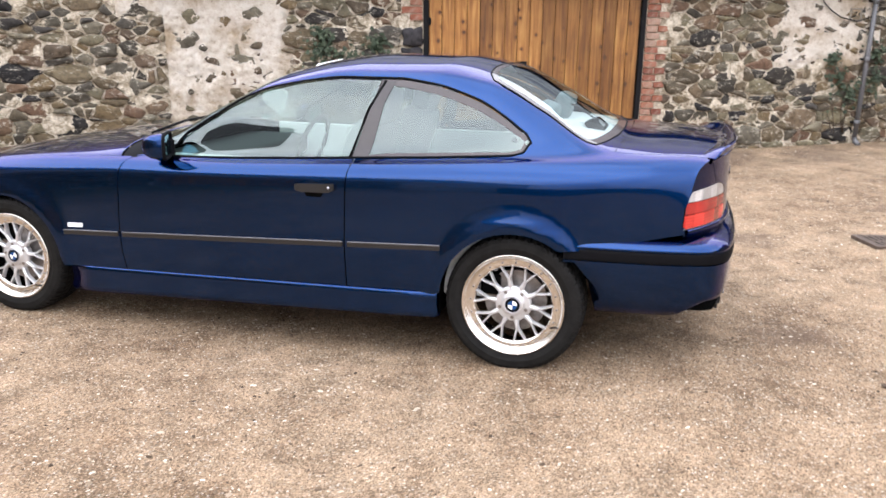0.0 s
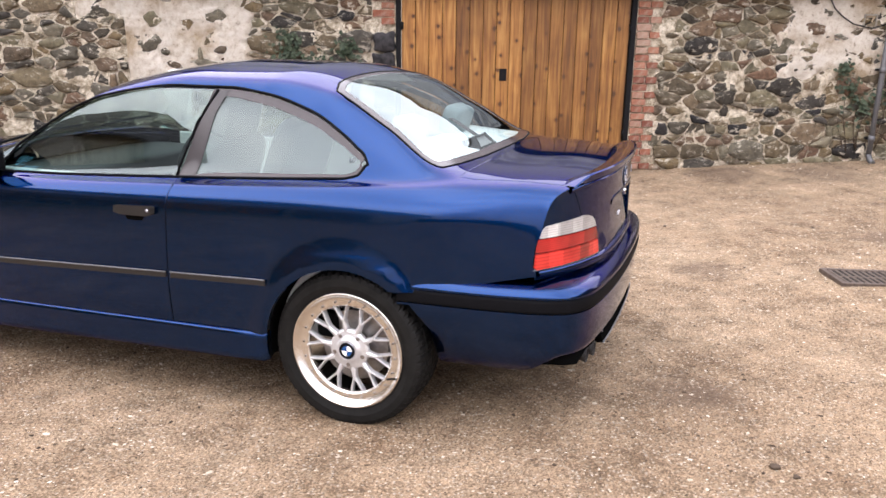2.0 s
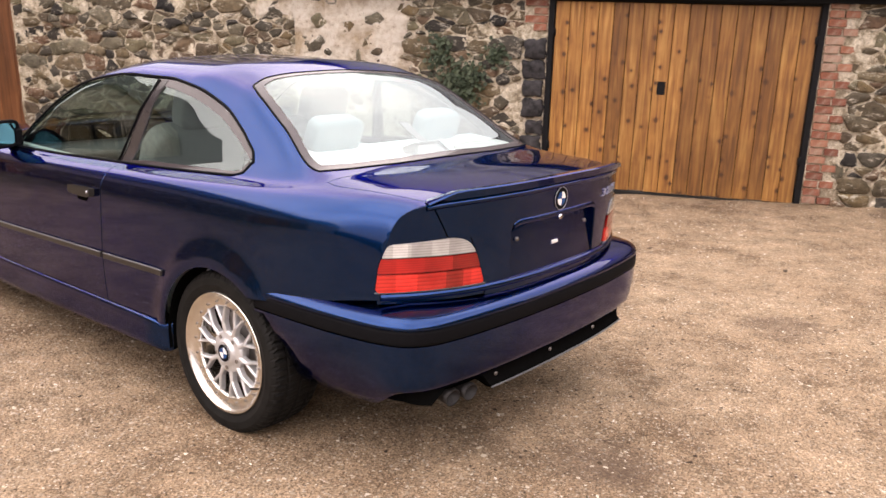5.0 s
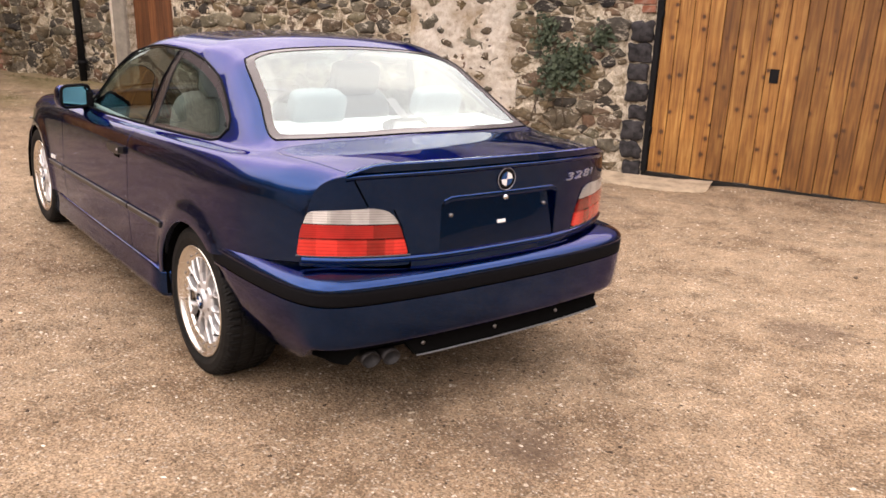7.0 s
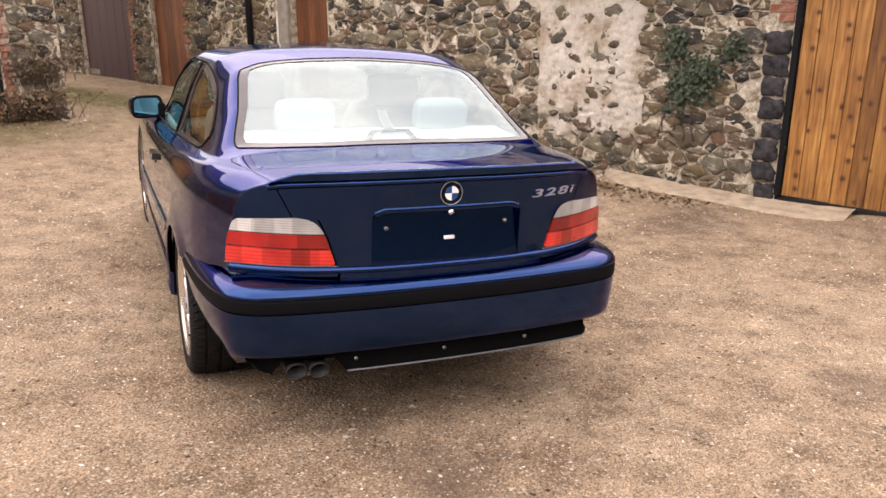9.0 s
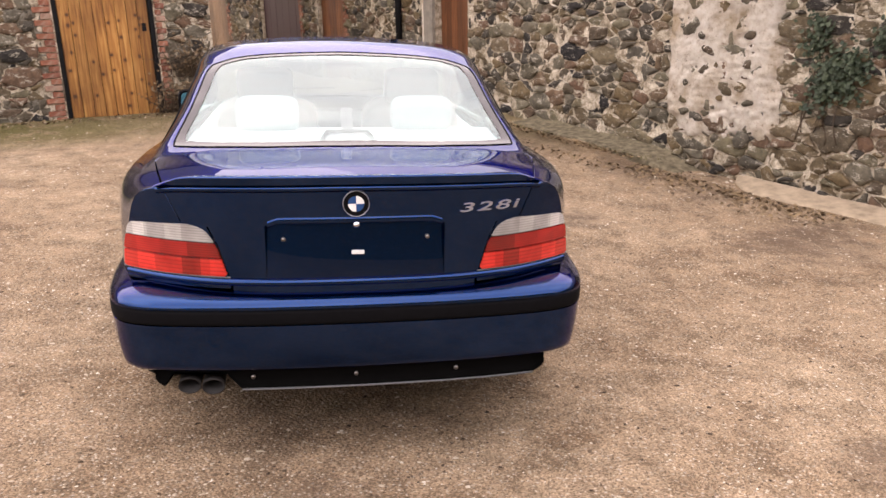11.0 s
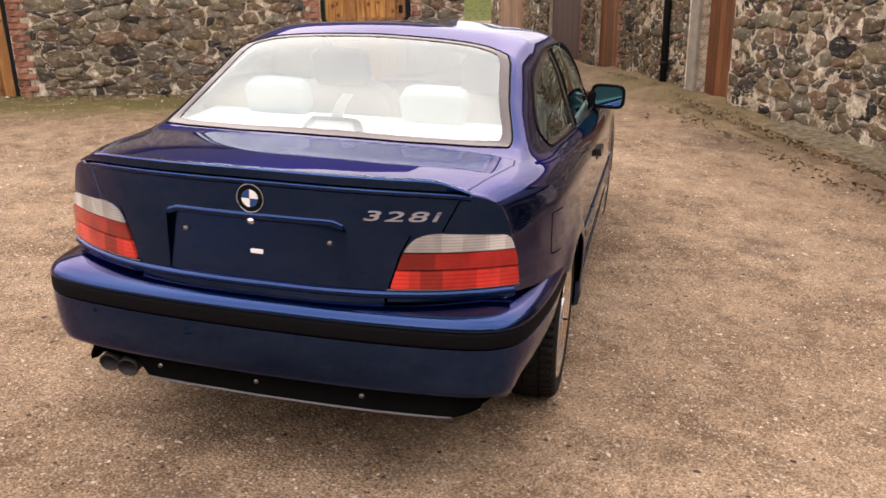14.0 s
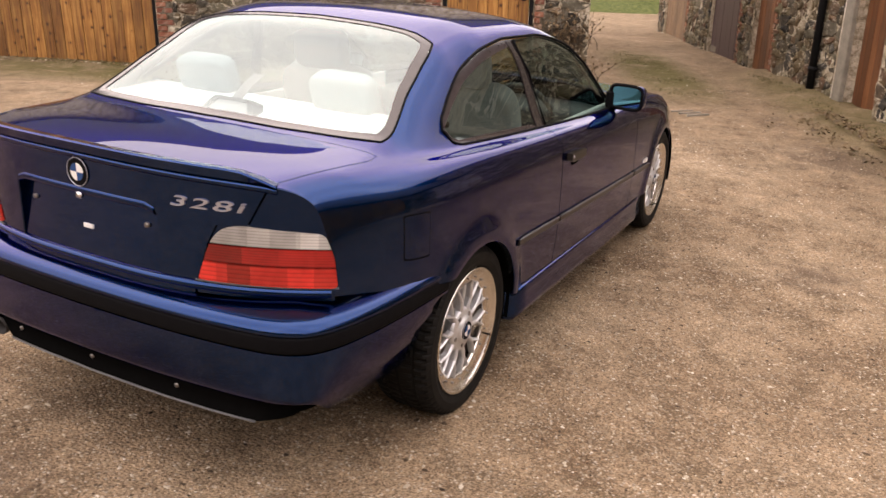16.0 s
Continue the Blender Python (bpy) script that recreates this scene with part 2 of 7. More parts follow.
def gravel_mat():
    """Rolled sandy gravel: earth, grit of many colours, damp stains, moss towards the yard's edges."""
    m, n, l, b = node_mat("rolled_gravel", 0.95)
    big = noise_node(n, l, 0.55, 7, 0.62)
    mid = noise_node(n, l, 5.5, 8, 0.68)
    earth = ramp_node(n, l, big.outputs["Fac"], [(0.3, (0.275, 0.19, 0.122)), (0.5, (0.375, 0.272, 0.182)), (0.7, (0.475, 0.362, 0.252))], 0.62)
    mod = ramp_node(n, l, mid.outputs["Fac"], [(0.3, (0.5, 0.48, 0.45)), (0.5, (0.96, 0.95, 0.94)), (0.72, (1.32, 1.31, 1.29))])
    blotch = noise_node(n, l, 1.9, 9, 0.74)
    soil = ramp_node(n, l, blotch.outputs["Fac"], [(0.34, (0.50, 0.44, 0.39)), (0.47, (0.92, 0.90, 0.88)), (0.6, (1.12, 1.12, 1.12))])
    col = mix_node(n, l, 1.0, earth.outputs["Color"], mod.outputs["Color"], "MULTIPLY")
    col = mix_node(n, l, 1.0, col, soil.outputs["Color"], "MULTIPLY")
    tc = n.new("ShaderNodeTexCoord")
    vor = n.new("ShaderNodeTexVoronoi")
    vor.inputs["Scale"].default_value = 85
    l.new(tc.outputs["Object"], vor.inputs["Vector"])
    pick = n.new("ShaderNodeSeparateColor")
    l.new(vor.outputs["Color"], pick.inputs["Color"])
    grit = ramp_node(n, l, pick.outputs[0], [(0.0, (0.13, 0.09, 0.06)), (0.25, (0.30, 0.22, 0.145)), (0.6, (0.40, 0.31, 0.215)), (0.85, (0.55, 0.46, 0.35)), (0.97, (0.72, 0.67, 0.58))], 0.62)
    near = ramp_node(n, l, vor.outputs["Distance"], [(0.25, (0.62, 0.62, 0.62)), (0.55, (0.1, 0.1, 0.1))])
    col = mix_node(n, l, near.outputs["Color"], col, grit.outputs["Color"])
    fine = n.new("ShaderNodeTexVoronoi")
    fine.inputs["Scale"].default_value = 190
    l.new(tc.outputs["Object"], fine.inputs["Vector"])
    fpick = n.new("ShaderNodeSeparateColor")
    l.new(fine.outputs["Color"], fpick.inputs["Color"])
    fgrit = ramp_node(n, l, fpick.outputs[1], [(0.0, (0.38, 0.35, 0.32)), (0.5, (1, 1, 1)), (1.0, (1.65, 1.62, 1.58))])
    col = mix_node(n, l, 0.8, col, fgrit.outputs["Color"], "MULTIPLY")
    damp = ramp_node(n, l, noise_node(n, l, 0.9, 6, 0.66).outputs["Fac"], [(0.60, (0, 0, 0)), (0.72, (0.55, 0.55, 0.55))])
    col = mix_node(n, l, damp.outputs["Color"], col, (0.07, 0.048, 0.032))
    # oil and damp stains that lie in the yard
    for sx, sy, sr in ((2.95, 5.24, 0.30), (0.9, 7.6, 0.75), (-0.4, 6.75, 0.42), (-3.4, 8.2, 1.0), (2.2, 3.4, 0.3), (4.6, 5.9, 0.4), (-0.5, 8.35, 0.6), (0.7, 8.15, 0.55), (1.6, 8.5, 0.35), (-1.5, 8.5, 0.7), (4.5, 8.75, 0.6), (5.5, 8.65, 0.6)):
        away = n.new("ShaderNodeVectorMath")
        away.operation = "DISTANCE"
        away.inputs[1].default_value = (sx, sy, 0)
        l.new(tc.outputs["Object"], away.inputs[0])
        ragged = n.new("ShaderNodeMath")
        ragged.operation = "MULTIPLY_ADD"
        ragged.inputs[1].default_value = 0.9 * sr
        l.new(mid.outputs["Fac"], ragged.inputs[0])
        l.new(away.outputs["Value"], ragged.inputs[2])
        spot = n.new("ShaderNodeMapRange")
        spot.inputs["From Min"].default_value, spot.inputs["From Max"].default_value = 1.35 * sr, 0.75 * sr
        spot.inputs["To Max"].default_value = 0.5
        l.new(ragged.outputs[0], spot.inputs["Value"])
        col = mix_node(n, l, spot.outputs[0], col, (0.085, 0.06, 0.045))
    # moss grows along the foot of the buildings and in the lane's middle
    sep = n.new("ShaderNodeSeparateXYZ")
    l.new(tc.outputs["Object"], sep.inputs["Vector"])

    def band(axis, centre, half):
        s = n.new("ShaderNodeMath")
        s.operation = "SUBTRACT"
        l.new(sep.outputs[axis], s.inputs[0])
        s.inputs[1].default_value = centre
        a = n.new("ShaderNodeMath")
        a.operation = "ABSOLUTE"
        l.new(s.outputs[0], a.inputs[0])
        r = n.new("ShaderNodeMapRange")
        r.inputs["From Min"].default_value, r.inputs["From Max"].default_value = half, half * 0.35
        l.new(a.outputs[0], r.inputs["Value"])
        return r.outputs[0]

    def times(a, c):
        s = n.new("ShaderNodeMath")
        s.operation = "MULTIPLY"
        l.new(a, s.inputs[0])
        if isinstance(c, float):
            s.inputs[1].default_value = c
        else:
            l.new(c, s.inputs[1])
        return s.outputs[0]

    def most(a, c):
        s = n.new("ShaderNodeMath")
        s.operation = "MAXIMUM"
        l.new(a, s.inputs[0])
        l.new(c, s.inputs[1])
        return s.outputs[0]
    foot = times(times(band(1, 8.9, 0.9), band(0, -6.0, 4.2)), 0.6)
    west = times(band(0, -6.4, 1.6), band(1, 1.5, 5.5))
    strip = times(band(1, 7.3, 0.75), band(0, -9.2, 3.6))
    places = most(most(foot, west), strip)
    mossn = ramp_node(n, l, noise_node(n, l, 2.6, 8, 0.7).outputs["Fac"], [(0.30, (0, 0, 0)), (0.50, (0.95, 0.95, 0.95))])
    mossc = ramp_node(n, l, noise_node(n, l, 30, 5, 0.7).outputs["Fac"], [(0.3, (0.09, 0.09, 0.025)), (0.7, (0.25, 0.215, 0.085))], 0.58)
    col = mix_node(n, l, times(places, mossn.outputs["Color"]), col, mossc.outputs["Color"])
    l.new(col, b.inputs["Base Color"])
    first = bump_node(n, l, b, mid.outputs["Fac"], 0.35, 0.03)
    second = bump_node(n, l, b, vor.outputs["Distance"], 0.5, 0.012, first)
    second.invert = True
    bump_node(n, l, b, fine.outputs["Distance"], 0.4, 0.004, second)
    return m


def grass_mat(name="grass_bank"):
    m, n, l, b = node_mat(name, 0.9)
    t = noise_node(n, l, 6, 8, 0.7)
    l.new(ramp_node(n, l, t.outputs["Fac"], [(0.3, (0.05, 0.07, 0.018)), (0.6, (0.13, 0.15, 0.045)), (0.8, (0.22, 0.2, 0.09))], 0.7).outputs["Color"], b.inputs["Base Color"])
    bump_node(n, l, b, t.outputs["Fac"], 0.8, 0.05)
    return m


STONE, MORTAR, LIMEWASH, BRICK, SLATE, GRAVEL = stone_mat(), mortar_mat(), limewash_mat(), brick_mat(), slate_mat(), gravel_mat()
EARTHMORTAR = mortar_mat("earth_mortar", 0.30)
PINE = wood_mat("oiled_pine", (0.26, 0.10, 0.022), (0.48, 0.215, 0.050), (0.72, 0.39, 0.115))
OAK = wood_mat("brown_stained_wood", (0.17, 0.058, 0.02), (0.26, 0.095, 0.034), (0.36, 0.15, 0.06), knots=False)
MAROON = plain("maroon_paint", (0.045, 0.018, 0.022), 0.5)
TAN = wood_mat("weathered_tan_wood", (0.24, 0.14, 0.075), (0.34, 0.21, 0.12), (0.44, 0.29, 0.18), knots=False)
BLACKPAINT = plain("black_paint", (0.008, 0.008, 0.009), 0.68)
CONCRETE = plain("grey_concrete", (0.24, 0.215, 0.18), 0.9, 0, 0.25, 9, 0.4)
SANDSTONE = plain("worn_threshold", (0.31, 0.245, 0.175), 0.9, 0, 0.3, 9, 0.5)
CASTIRON = plain("rusty_cast_iron", (0.10, 0.075, 0.06), 0.7, 0.6, 0.4, 40)
GREYPIPE = plain("grey_plastic_pipe", (0.10, 0.10, 0.105), 0.45)
DARKVOID = plain("unlit_inside", (0.02, 0.018, 0.016), 0.9)
GRASS = grass_mat()
DARKSTONE = plain("black_whinstone", (0.036, 0.034, 0.036), 0.85, 0, 0.7, 16, 0.9)


def pebble_mat():
    m, n, l, b = node_mat("loose_pebbles", 0.85)
    geo = n.new("ShaderNodeNewGeometry")
    l.new(ramp_node(n, l, geo.outputs["Random Per Island"], [(0.0, (0.04, 0.028, 0.02)), (0.16, (0.10, 0.07, 0.045)), (0.38, (0.22, 0.165, 0.115)), (0.62, (0.36, 0.295, 0.22)), (0.86, (0.50, 0.43, 0.34)), (1.0, (0.70, 0.63, 0.54))], 0.85).outputs["Color"], b.inputs["Base Color"])
    return m


def leaf_mat(name, dark, light):
    m, n, l, b = node_mat(name, 0.5)
    geo = n.new("ShaderNodeNewGeometry")
    l.new(ramp_node(n, l, geo.outputs["Random Per Island"], [(0.0, dark), (1.0, light)]).outputs["Color"], b.inputs["Base Color"])
    b.inputs["Specular IOR Level"].default_value = 0.25
    return m


PEBBLE, IVYLEAF = pebble_mat(), leaf_mat("ivy_leaves", (0.018, 0.030, 0.016), (0.060, 0.078, 0.045))
DRYLEAF, TWIG = leaf_mat("dry_leaves", (0.07, 0.045, 0.025), (0.22, 0.15, 0.08)), plain("dry_twigs", (0.075, 0.055, 0.04), 0.9)


# ---- mesh helpers ----
def mesh_of(bm, name, material, smooth=False):
    me = bpy.data.meshes.new(name)
    bm.to_mesh(me)
    bm.free()
    for m in (material if isinstance(material, (list, tuple)) else (material,)):
        me.materials.append(m)
    if smooth:
        for p in me.polygons:
            p.use_smooth = True
    return me


def part(name, bm, material, parent, label="", smooth=False, m=None):
    ob = new(name, mesh_of(bm, name, material, smooth))
    ob.parent = parent
    if m is not None:
        ob.matrix_local = m
    return tagged(ob, label)


def thing(name, label, category, m=None, group="", kind=""):
    ob = new(name)
    if m is not None:
        ob.matrix_world = m
    return tagged(ob, label, category, group, kind)


def box_bm(x0, y0, z0, x1, y1, z1, bevel=0.0, bm=None):
    """A box between two corners, with chamfered edges."""
    b = bmesh.new()
    bmesh.ops.create_cube(b, size=1)
    for v in b.verts:
        v.co = Vector((x0 + (v.co.x + 0.5) * (x1 - x0), y0 + (v.co.y + 0.5) * (y1 - y0), z0 + (v.co.z + 0.5) * (z1 - z0)))
    if bevel:
        bmesh.ops.bevel(b, geom=b.edges[:], offset=bevel, segments=1, affect="EDGES")
    if bm is None:
        return b
    return join_bm(bm, b)


def join_bm(a, b):
    me = bpy.data.meshes.new("joined")
    b.to_mesh(me)
    b.free()
    a.from_mesh(me)
    bpy.data.meshes.remove(me)
    return a


def tube_bm(points, radius, sides=10, bm=None, closed=False):
    """A round bar along a line of points."""
    bm = bm or bmesh.new()
    pts = [Vector(p) for p in points]
    rings = []
    for i, p in enumerate(pts):
        a = pts[i - 1] if i or closed else p
        c = pts[(i + 1) % len(pts)] if i < len(pts) - 1 or closed else p
        d = (c - a).normalized()
        side = d.cross(Vector((0, 0, 1)) if abs(d.z) < 0.9 else Vector((1, 0, 0))).normalized()
        up = side.cross(d)
        r = radius(i / max(1, len(pts) - 1)) if callable(radius) else radius
        rings.append([bm.verts.new(p + r * (math.cos(t) * side + math.sin(t) * up)) for t in (2 * math.pi * k / sides for k in range(sides))])
    for a, c in zip(rings, rings[1:] + ([rings[0]] if closed else [])):
        for k in range(sides):
            bm.faces.new((a[k], a[(k + 1) % sides], c[(k + 1) % sides], c[k]))
    if not closed:
        bm.faces.new(rings[0][::-1])
        bm.faces.new(rings[-1])
    return bm


def ground_z(x, y):
    """The yard falls gently towards the long barn."""
    k = min(1, max(0, (x + 6.9) / 7.9))
    z = 0.19 + 0.018 * k - (0.027 + 0.0299 * k) * y + 0.026 * max(0, min(x, 9)) * k
    if y > 8.2 and 1.4 < x < 4.4:  # made up to the garage's threshold
        z += 0.055 * min(1, (y - 8.2) / 0.6) * min(1, (x - 1.4) / 0.5, (4.4 - x) / 0.7)
    return z


# ---- ground: one sheet, fine in the yard, coarse to the horizon ----
def ground_axis(lo, hi, step, far):
    inner = [lo + step * i for i in range(int((hi - lo) / step) + 1)]
    out, d = [], step
    p = inner[-1]
    while p < far:
        d *= 1.5
        p += d
        out.append(p)
    left, d = [], step
    p = inner[0]
    while p > -far:
        d *= 1.5
        p -= d
        left.append(p)
    return left[::-1] + inner + out


def build_ground():
    xs, ys = ground_axis(-9.0, 9.0, 0.09, 900), ground_axis(-3.0, 9.4, 0.09, 900)
    verts, faces = [], []
    for y in ys:
        for x in xs:
            cx, cy = max(-30, min(20, x)), max(-12, min(12, y))
            z = ground_z(cx, cy)
            z += 0.012 * noise.noise((x * 0.9, y * 0.9, 3.1)) + 0.005 * noise.noise((x * 4, y * 4, 7.7))
            if x > 3.8 and y > 8.4:  # and less of it under the drainpipe
                z += 0.09 * min(1, (y - 8.4) / 0.6) * min(1, (x - 3.8) / 0.8)
            if -9.5 < x < -1.5 and y > 8.3:  # earth heaped along the foot of the tall barn
                z += 0.10 * min(1, (y - 8.3) / 0.5) * min(1, (-1.5 - x) / 0.8) * (0.8 + 0.4 * noise.noise((x * 2, y * 2, 0)))
            verts.append((x, y, z))
    w = len(xs)
    for j in range(len(ys) - 1):
        for i in range(w - 1):
            faces.append((j * w + i, j * w + i + 1, (j + 1) * w + i + 1, (j + 1) * w + i))
    me = bpy.data.meshes.new("ground")
    me.from_pydata(verts, [], faces)
    me.materials.append(GRAVEL)
    for p in me.polygons:
        p.use_smooth = True
    return tagged(new("ground", me), "rolled sandy gravel yard with scattered pebbles", "ground", kind="structure")


ground = build_ground()


# ---- rubble walls ----
def clip_poly(poly, px, py, nx, ny):
    """The part of a polygon on the side of the line through p against which the normal points."""
    out = []
    for (ax, ay), (bx, by) in zip(poly, poly[1:] + poly[:1]):
        da, db = (ax - px) * nx + (ay - py) * ny, (bx - px) * nx + (by - py) * ny
        if da <= 0:
            out.append((ax, ay))
        if (da < 0 < db) or (db < 0 < da):
            k = da / (da - db)
            out.append((ax + k * (bx - ax), ay + k * (by - ay)))
    return out


def rubble_cells(rng, u0, u1, bottom, top, holes, size=0.19, gap=0.0045):
    """Irregular stones fitted against one another: (centre, outline) in the wall's plane."""
    seeds, weight = [], []
    v0, v1 = min(bottom(u0), bottom(u1), bottom((u0 + u1) / 2)) - 0.1, max(top(u0), top(u1))
    row = v0
    while row < v1:
        h = size * rng.choice((0.24, 0.3, 0.36, 0.45, 0.55, 0.7, 1.0))
        u = u0 + rng.uniform(-0.1, 0.1)
        while u < u1:
            w = size * rng.choice((0.35, 0.5, 0.6, 0.7, 0.9, 1.1, 1.5, 2.0))
            seeds.append((u + w / 2, row + h / 2 + rng.uniform(-0.035, 0.035)))
            weight.append((rng.uniform(0.45, 0.6) * min(w, 1.4 * h)) ** 2)
            u += w
        row += h
    # a few boulders among the small stuff
    for _ in range(int((u1 - u0) * (v1 - v0) * 1.6)):
        bx, by, br = rng.uniform(u0 + 0.15, u1 - 0.15), rng.uniform(v0 + 0.1, v1 - 0.1), rng.uniform(0.085, 0.13)
        if any(a - br < bx < c + br and b - br < by < d + br for a, b, c, d in holes):
            continue
        left = [k for k, q in enumerate(seeds) if math.hypot(q[0] - bx, q[1] - by) > 1.15 * br]
        seeds, weight = [seeds[k] for k in left] + [(bx, by)], [weight[k] for k in left] + [(0.8 * br) ** 2]
    pts, wt = np.array(seeds), np.array(weight)
    out = []
    for i, (x, y) in enumerate(seeds):
        if not (u0 <= x <= u1 and bottom(x) - 0.05 <= y <= top(x)) or any(a < x < c and b < y < d for a, b, c, d in holes):
            continue
        d2 = ((pts - (x, y)) ** 2).sum(1)
        poly = [(x - 0.3, y - 0.3), (x + 0.3, y - 0.3), (x + 0.3, y + 0.3), (x - 0.3, y + 0.3)]
        for j in np.argsort(d2)[1:20]:
            dx, dy = pts[j] - (x, y)
            d = math.hypot(dx, dy)
            if d < 1e-4:
                continue
            k = (d * d + wt[i] - wt[j]) / (2 * d) - gap * rng.uniform(0.5, 1.5)
            poly = clip_poly(poly, x + dx / d * k, y + dy / d * k, dx / d, dy / d)
            if len(poly) < 3:
                break
        if len(poly) < 3:
            continue
        poly = clip_poly(poly, u0, 0, -1, 0)
        poly = clip_poly(poly, u1, 0, 1, 0) if poly else poly
        poly = clip_poly(poly, 0, top(x), 0, 1) if poly else poly
        for a, b, c, d in holes:
            if len(poly) < 3:
                break
            best = max((a - x, (a, 0, 1, 0)), (x - c, (c, 0, -1, 0)), (b - y, (0, b, 0, 1)), (y - d, (0, d, 0, -1)))[1]
            poly = clip_poly(poly, *best)
        if len(poly) < 3:
            continue
        area = abs(sum(p[0] * q[1] - q[0] * p[1] for p, q in zip(poly, poly[1:] + poly[:1]))) / 2
        if area > 0.0012:
            out.append(poly)
    return out


def stone_mesh(rng, poly, proud, bm):
    """A stone: a cut-cornered outline, a rounded shoulder and an uneven face. x along, z up, -y out of the wall."""
    soft = []
    for a, b in zip(poly, poly[1:] + poly[:1]):
        k = rng.uniform(0.04, 0.13)
        if math.hypot(b[0] - a[0], b[1] - a[1]) > 0.035:
            soft += [(a[0] + k * (b[0] - a[0]), a[1] + k * (b[1] - a[1])), (b[0] - k * (b[0] - a[0]), b[1] - k * (b[1] - a[1]))]
        else:
            soft.append(((a[0] + b[0]) / 2, (a[1] + b[1]) / 2))
    if len(soft) < 3:
        return
    cx, cz = sum(p[0] for p in soft) / len(soft), sum(p[1] for p in soft) / len(soft)
    fine = []  # a broken, wavering outline
    for a, b in zip(soft, soft[1:] + soft[:1]):
        k = max(1, round(math.hypot(b[0] - a[0], b[1] - a[1]) / 0.034))
        for i in range(k):
            x, z = a[0] + (b[0] - a[0]) * i / k, a[1] + (b[1] - a[1]) * i / k
            w = 1 + 0.24 * noise.noise((x * 15, z * 17, 3.3)) + 0.12 * noise.noise((x * 45, z * 45, 1.1))
            fine.append((cx + w * (x - cx), cz + w * (z - cz)))
    soft = fine
    rings, tilt_x, tilt_z = [], rng.uniform(-0.12, 0.12), rng.uniform(-0.12, 0.12)
    for scale, depth in ((1.0, 0.03), (0.96, -proud * 0.62), (0.82, -proud * 0.97)):
        rings.append([bm.verts.new((cx + scale * (x - cx), depth + (tilt_x * (x - cx) + tilt_z * (z - cz) if scale < 0.9 else 0) + 0.006 * noise.noise((x * 30, z * 30, 6.1)), cz + scale * (z - cz))) for x, z in soft])
    for a, b in zip(rings, rings[1:]):
        for i in range(len(soft)):
            j = (i + 1) % len(soft)
            bm.faces.new((a[i], a[j], b[j], b[i]))
    mid = bm.verts.new((cx + rng.uniform(-0.01, 0.01), -proud * rng.uniform(0.8, 1.2), cz))
    for i in range(len(soft)):
        bm.faces.new((rings[-1][i], rings[-1][(i + 1) % len(soft)], mid))


def mortar_sheet(wall, m, u0, u1, v0, v1, holes, material=MORTAR, name="mortar_coat", out=-0.007, rough=0.044, res=0.026, keep=None, label=""):
    """A hand-thrown, uneven coat over a wall's face."""
    nu, nv = int((u1 - u0) / res) + 1, int((v1 - v0) / res) + 1
    verts, faces, index = [], [], {}
    for j in range(nv + 1):
        for i in range(nu + 1):
            u, v = min(u1, u0 + i * res), min(v1, v0 + j * res)
            d = noise.noise((u * 4.3, v * 4.3, 1.7)) * 0.6 + noise.noise((u * 11, v * 11, 5.2)) * 0.45 + noise.noise((u * 27, v * 27, 9.1)) * 0.35
            if keep:
                k = keep(u, v)
                if k < -0.15:
                    continue
                d += min(0, k) * 8
            index[i, j] = len(verts)
            verts.append((u, -0.004 - out - rough * d, v))
    for j in range(nv):
        for i in range(nu):
            c = (u0 + (i + 0.5) * res, v0 + (j + 0.5) * res)
            if any(a < c[0] < e and b < c[1] < f for a, b, e, f in holes):
                continue
            q = [(i, j), (i + 1, j), (i + 1, j + 1), (i, j + 1)]
            if all(k in index for k in q):
                faces.append([index[k] for k in q])
    me = bpy.data.meshes.new(name)
    me.from_pydata(verts, [], faces)
    me.materials.append(material)
    for p in me.polygons:
        p.use_smooth = True
    ob = new(name, me)
    ob.parent, ob.matrix_local = wall, m
    return tagged(ob, label, kind="stuff")


def wall_face(wall, m, rng, u0, u1, bottom, top, holes, nearest, size=0.19, proud=0.023):
    """Fits stones on a wall's face: up to 300 single ones in the stretch `nearest`, the rest joined."""
    long = 1.8  # stones lie on their beds, longer than high
    cells = rubble_cells(rng, u0 / long, u1 / long, lambda u: bottom(u * long), lambda u: top(u * long), [(a / long, b, c / long, d) for a, b, c, d in holes], size)
    cells = [[(x * long, z) for x, z in poly] for poly in cells]
    rest, singles = bmesh.new(), 0
    for poly in cells:
        cu = sum(p[0] for p in poly) / len(poly)
        p = proud * rng.choice((0.1, 0.35, 0.6, 0.8, 1.0, 1.2, 1.5))
        if nearest[0] < cu < nearest[1] and singles < 290:
            bm = bmesh.new()
            stone_mesh(rng, poly, p, bm)
            bmesh.ops.recalc_face_normals(bm, faces=bm.faces)
            part("stone", bm, STONE, wall, smooth=True, m=m)
            singles += 1
        else:
            stone_mesh(rng, poly, p, rest)
    bmesh.ops.recalc_face_normals(rest, faces=rest.faces)
    tagged(part("rubble_stones", rest, STONE, wall, smooth=True, m=m), kind="stuff")


def wall_body(name, label, boxes, m=None, material=MORTAR):
    bm = bmesh.new()
    for b in boxes:
        box_bm(*b, bm=bm)
    ob = new(name, mesh_of(bm, name, material))
    if m is not None:
        ob.matrix_world = m
    return tagged(ob, label, "wall", kind="structure")


WALL_Y, WEST_X = 9.06, -6.9
EAVE = 1.76
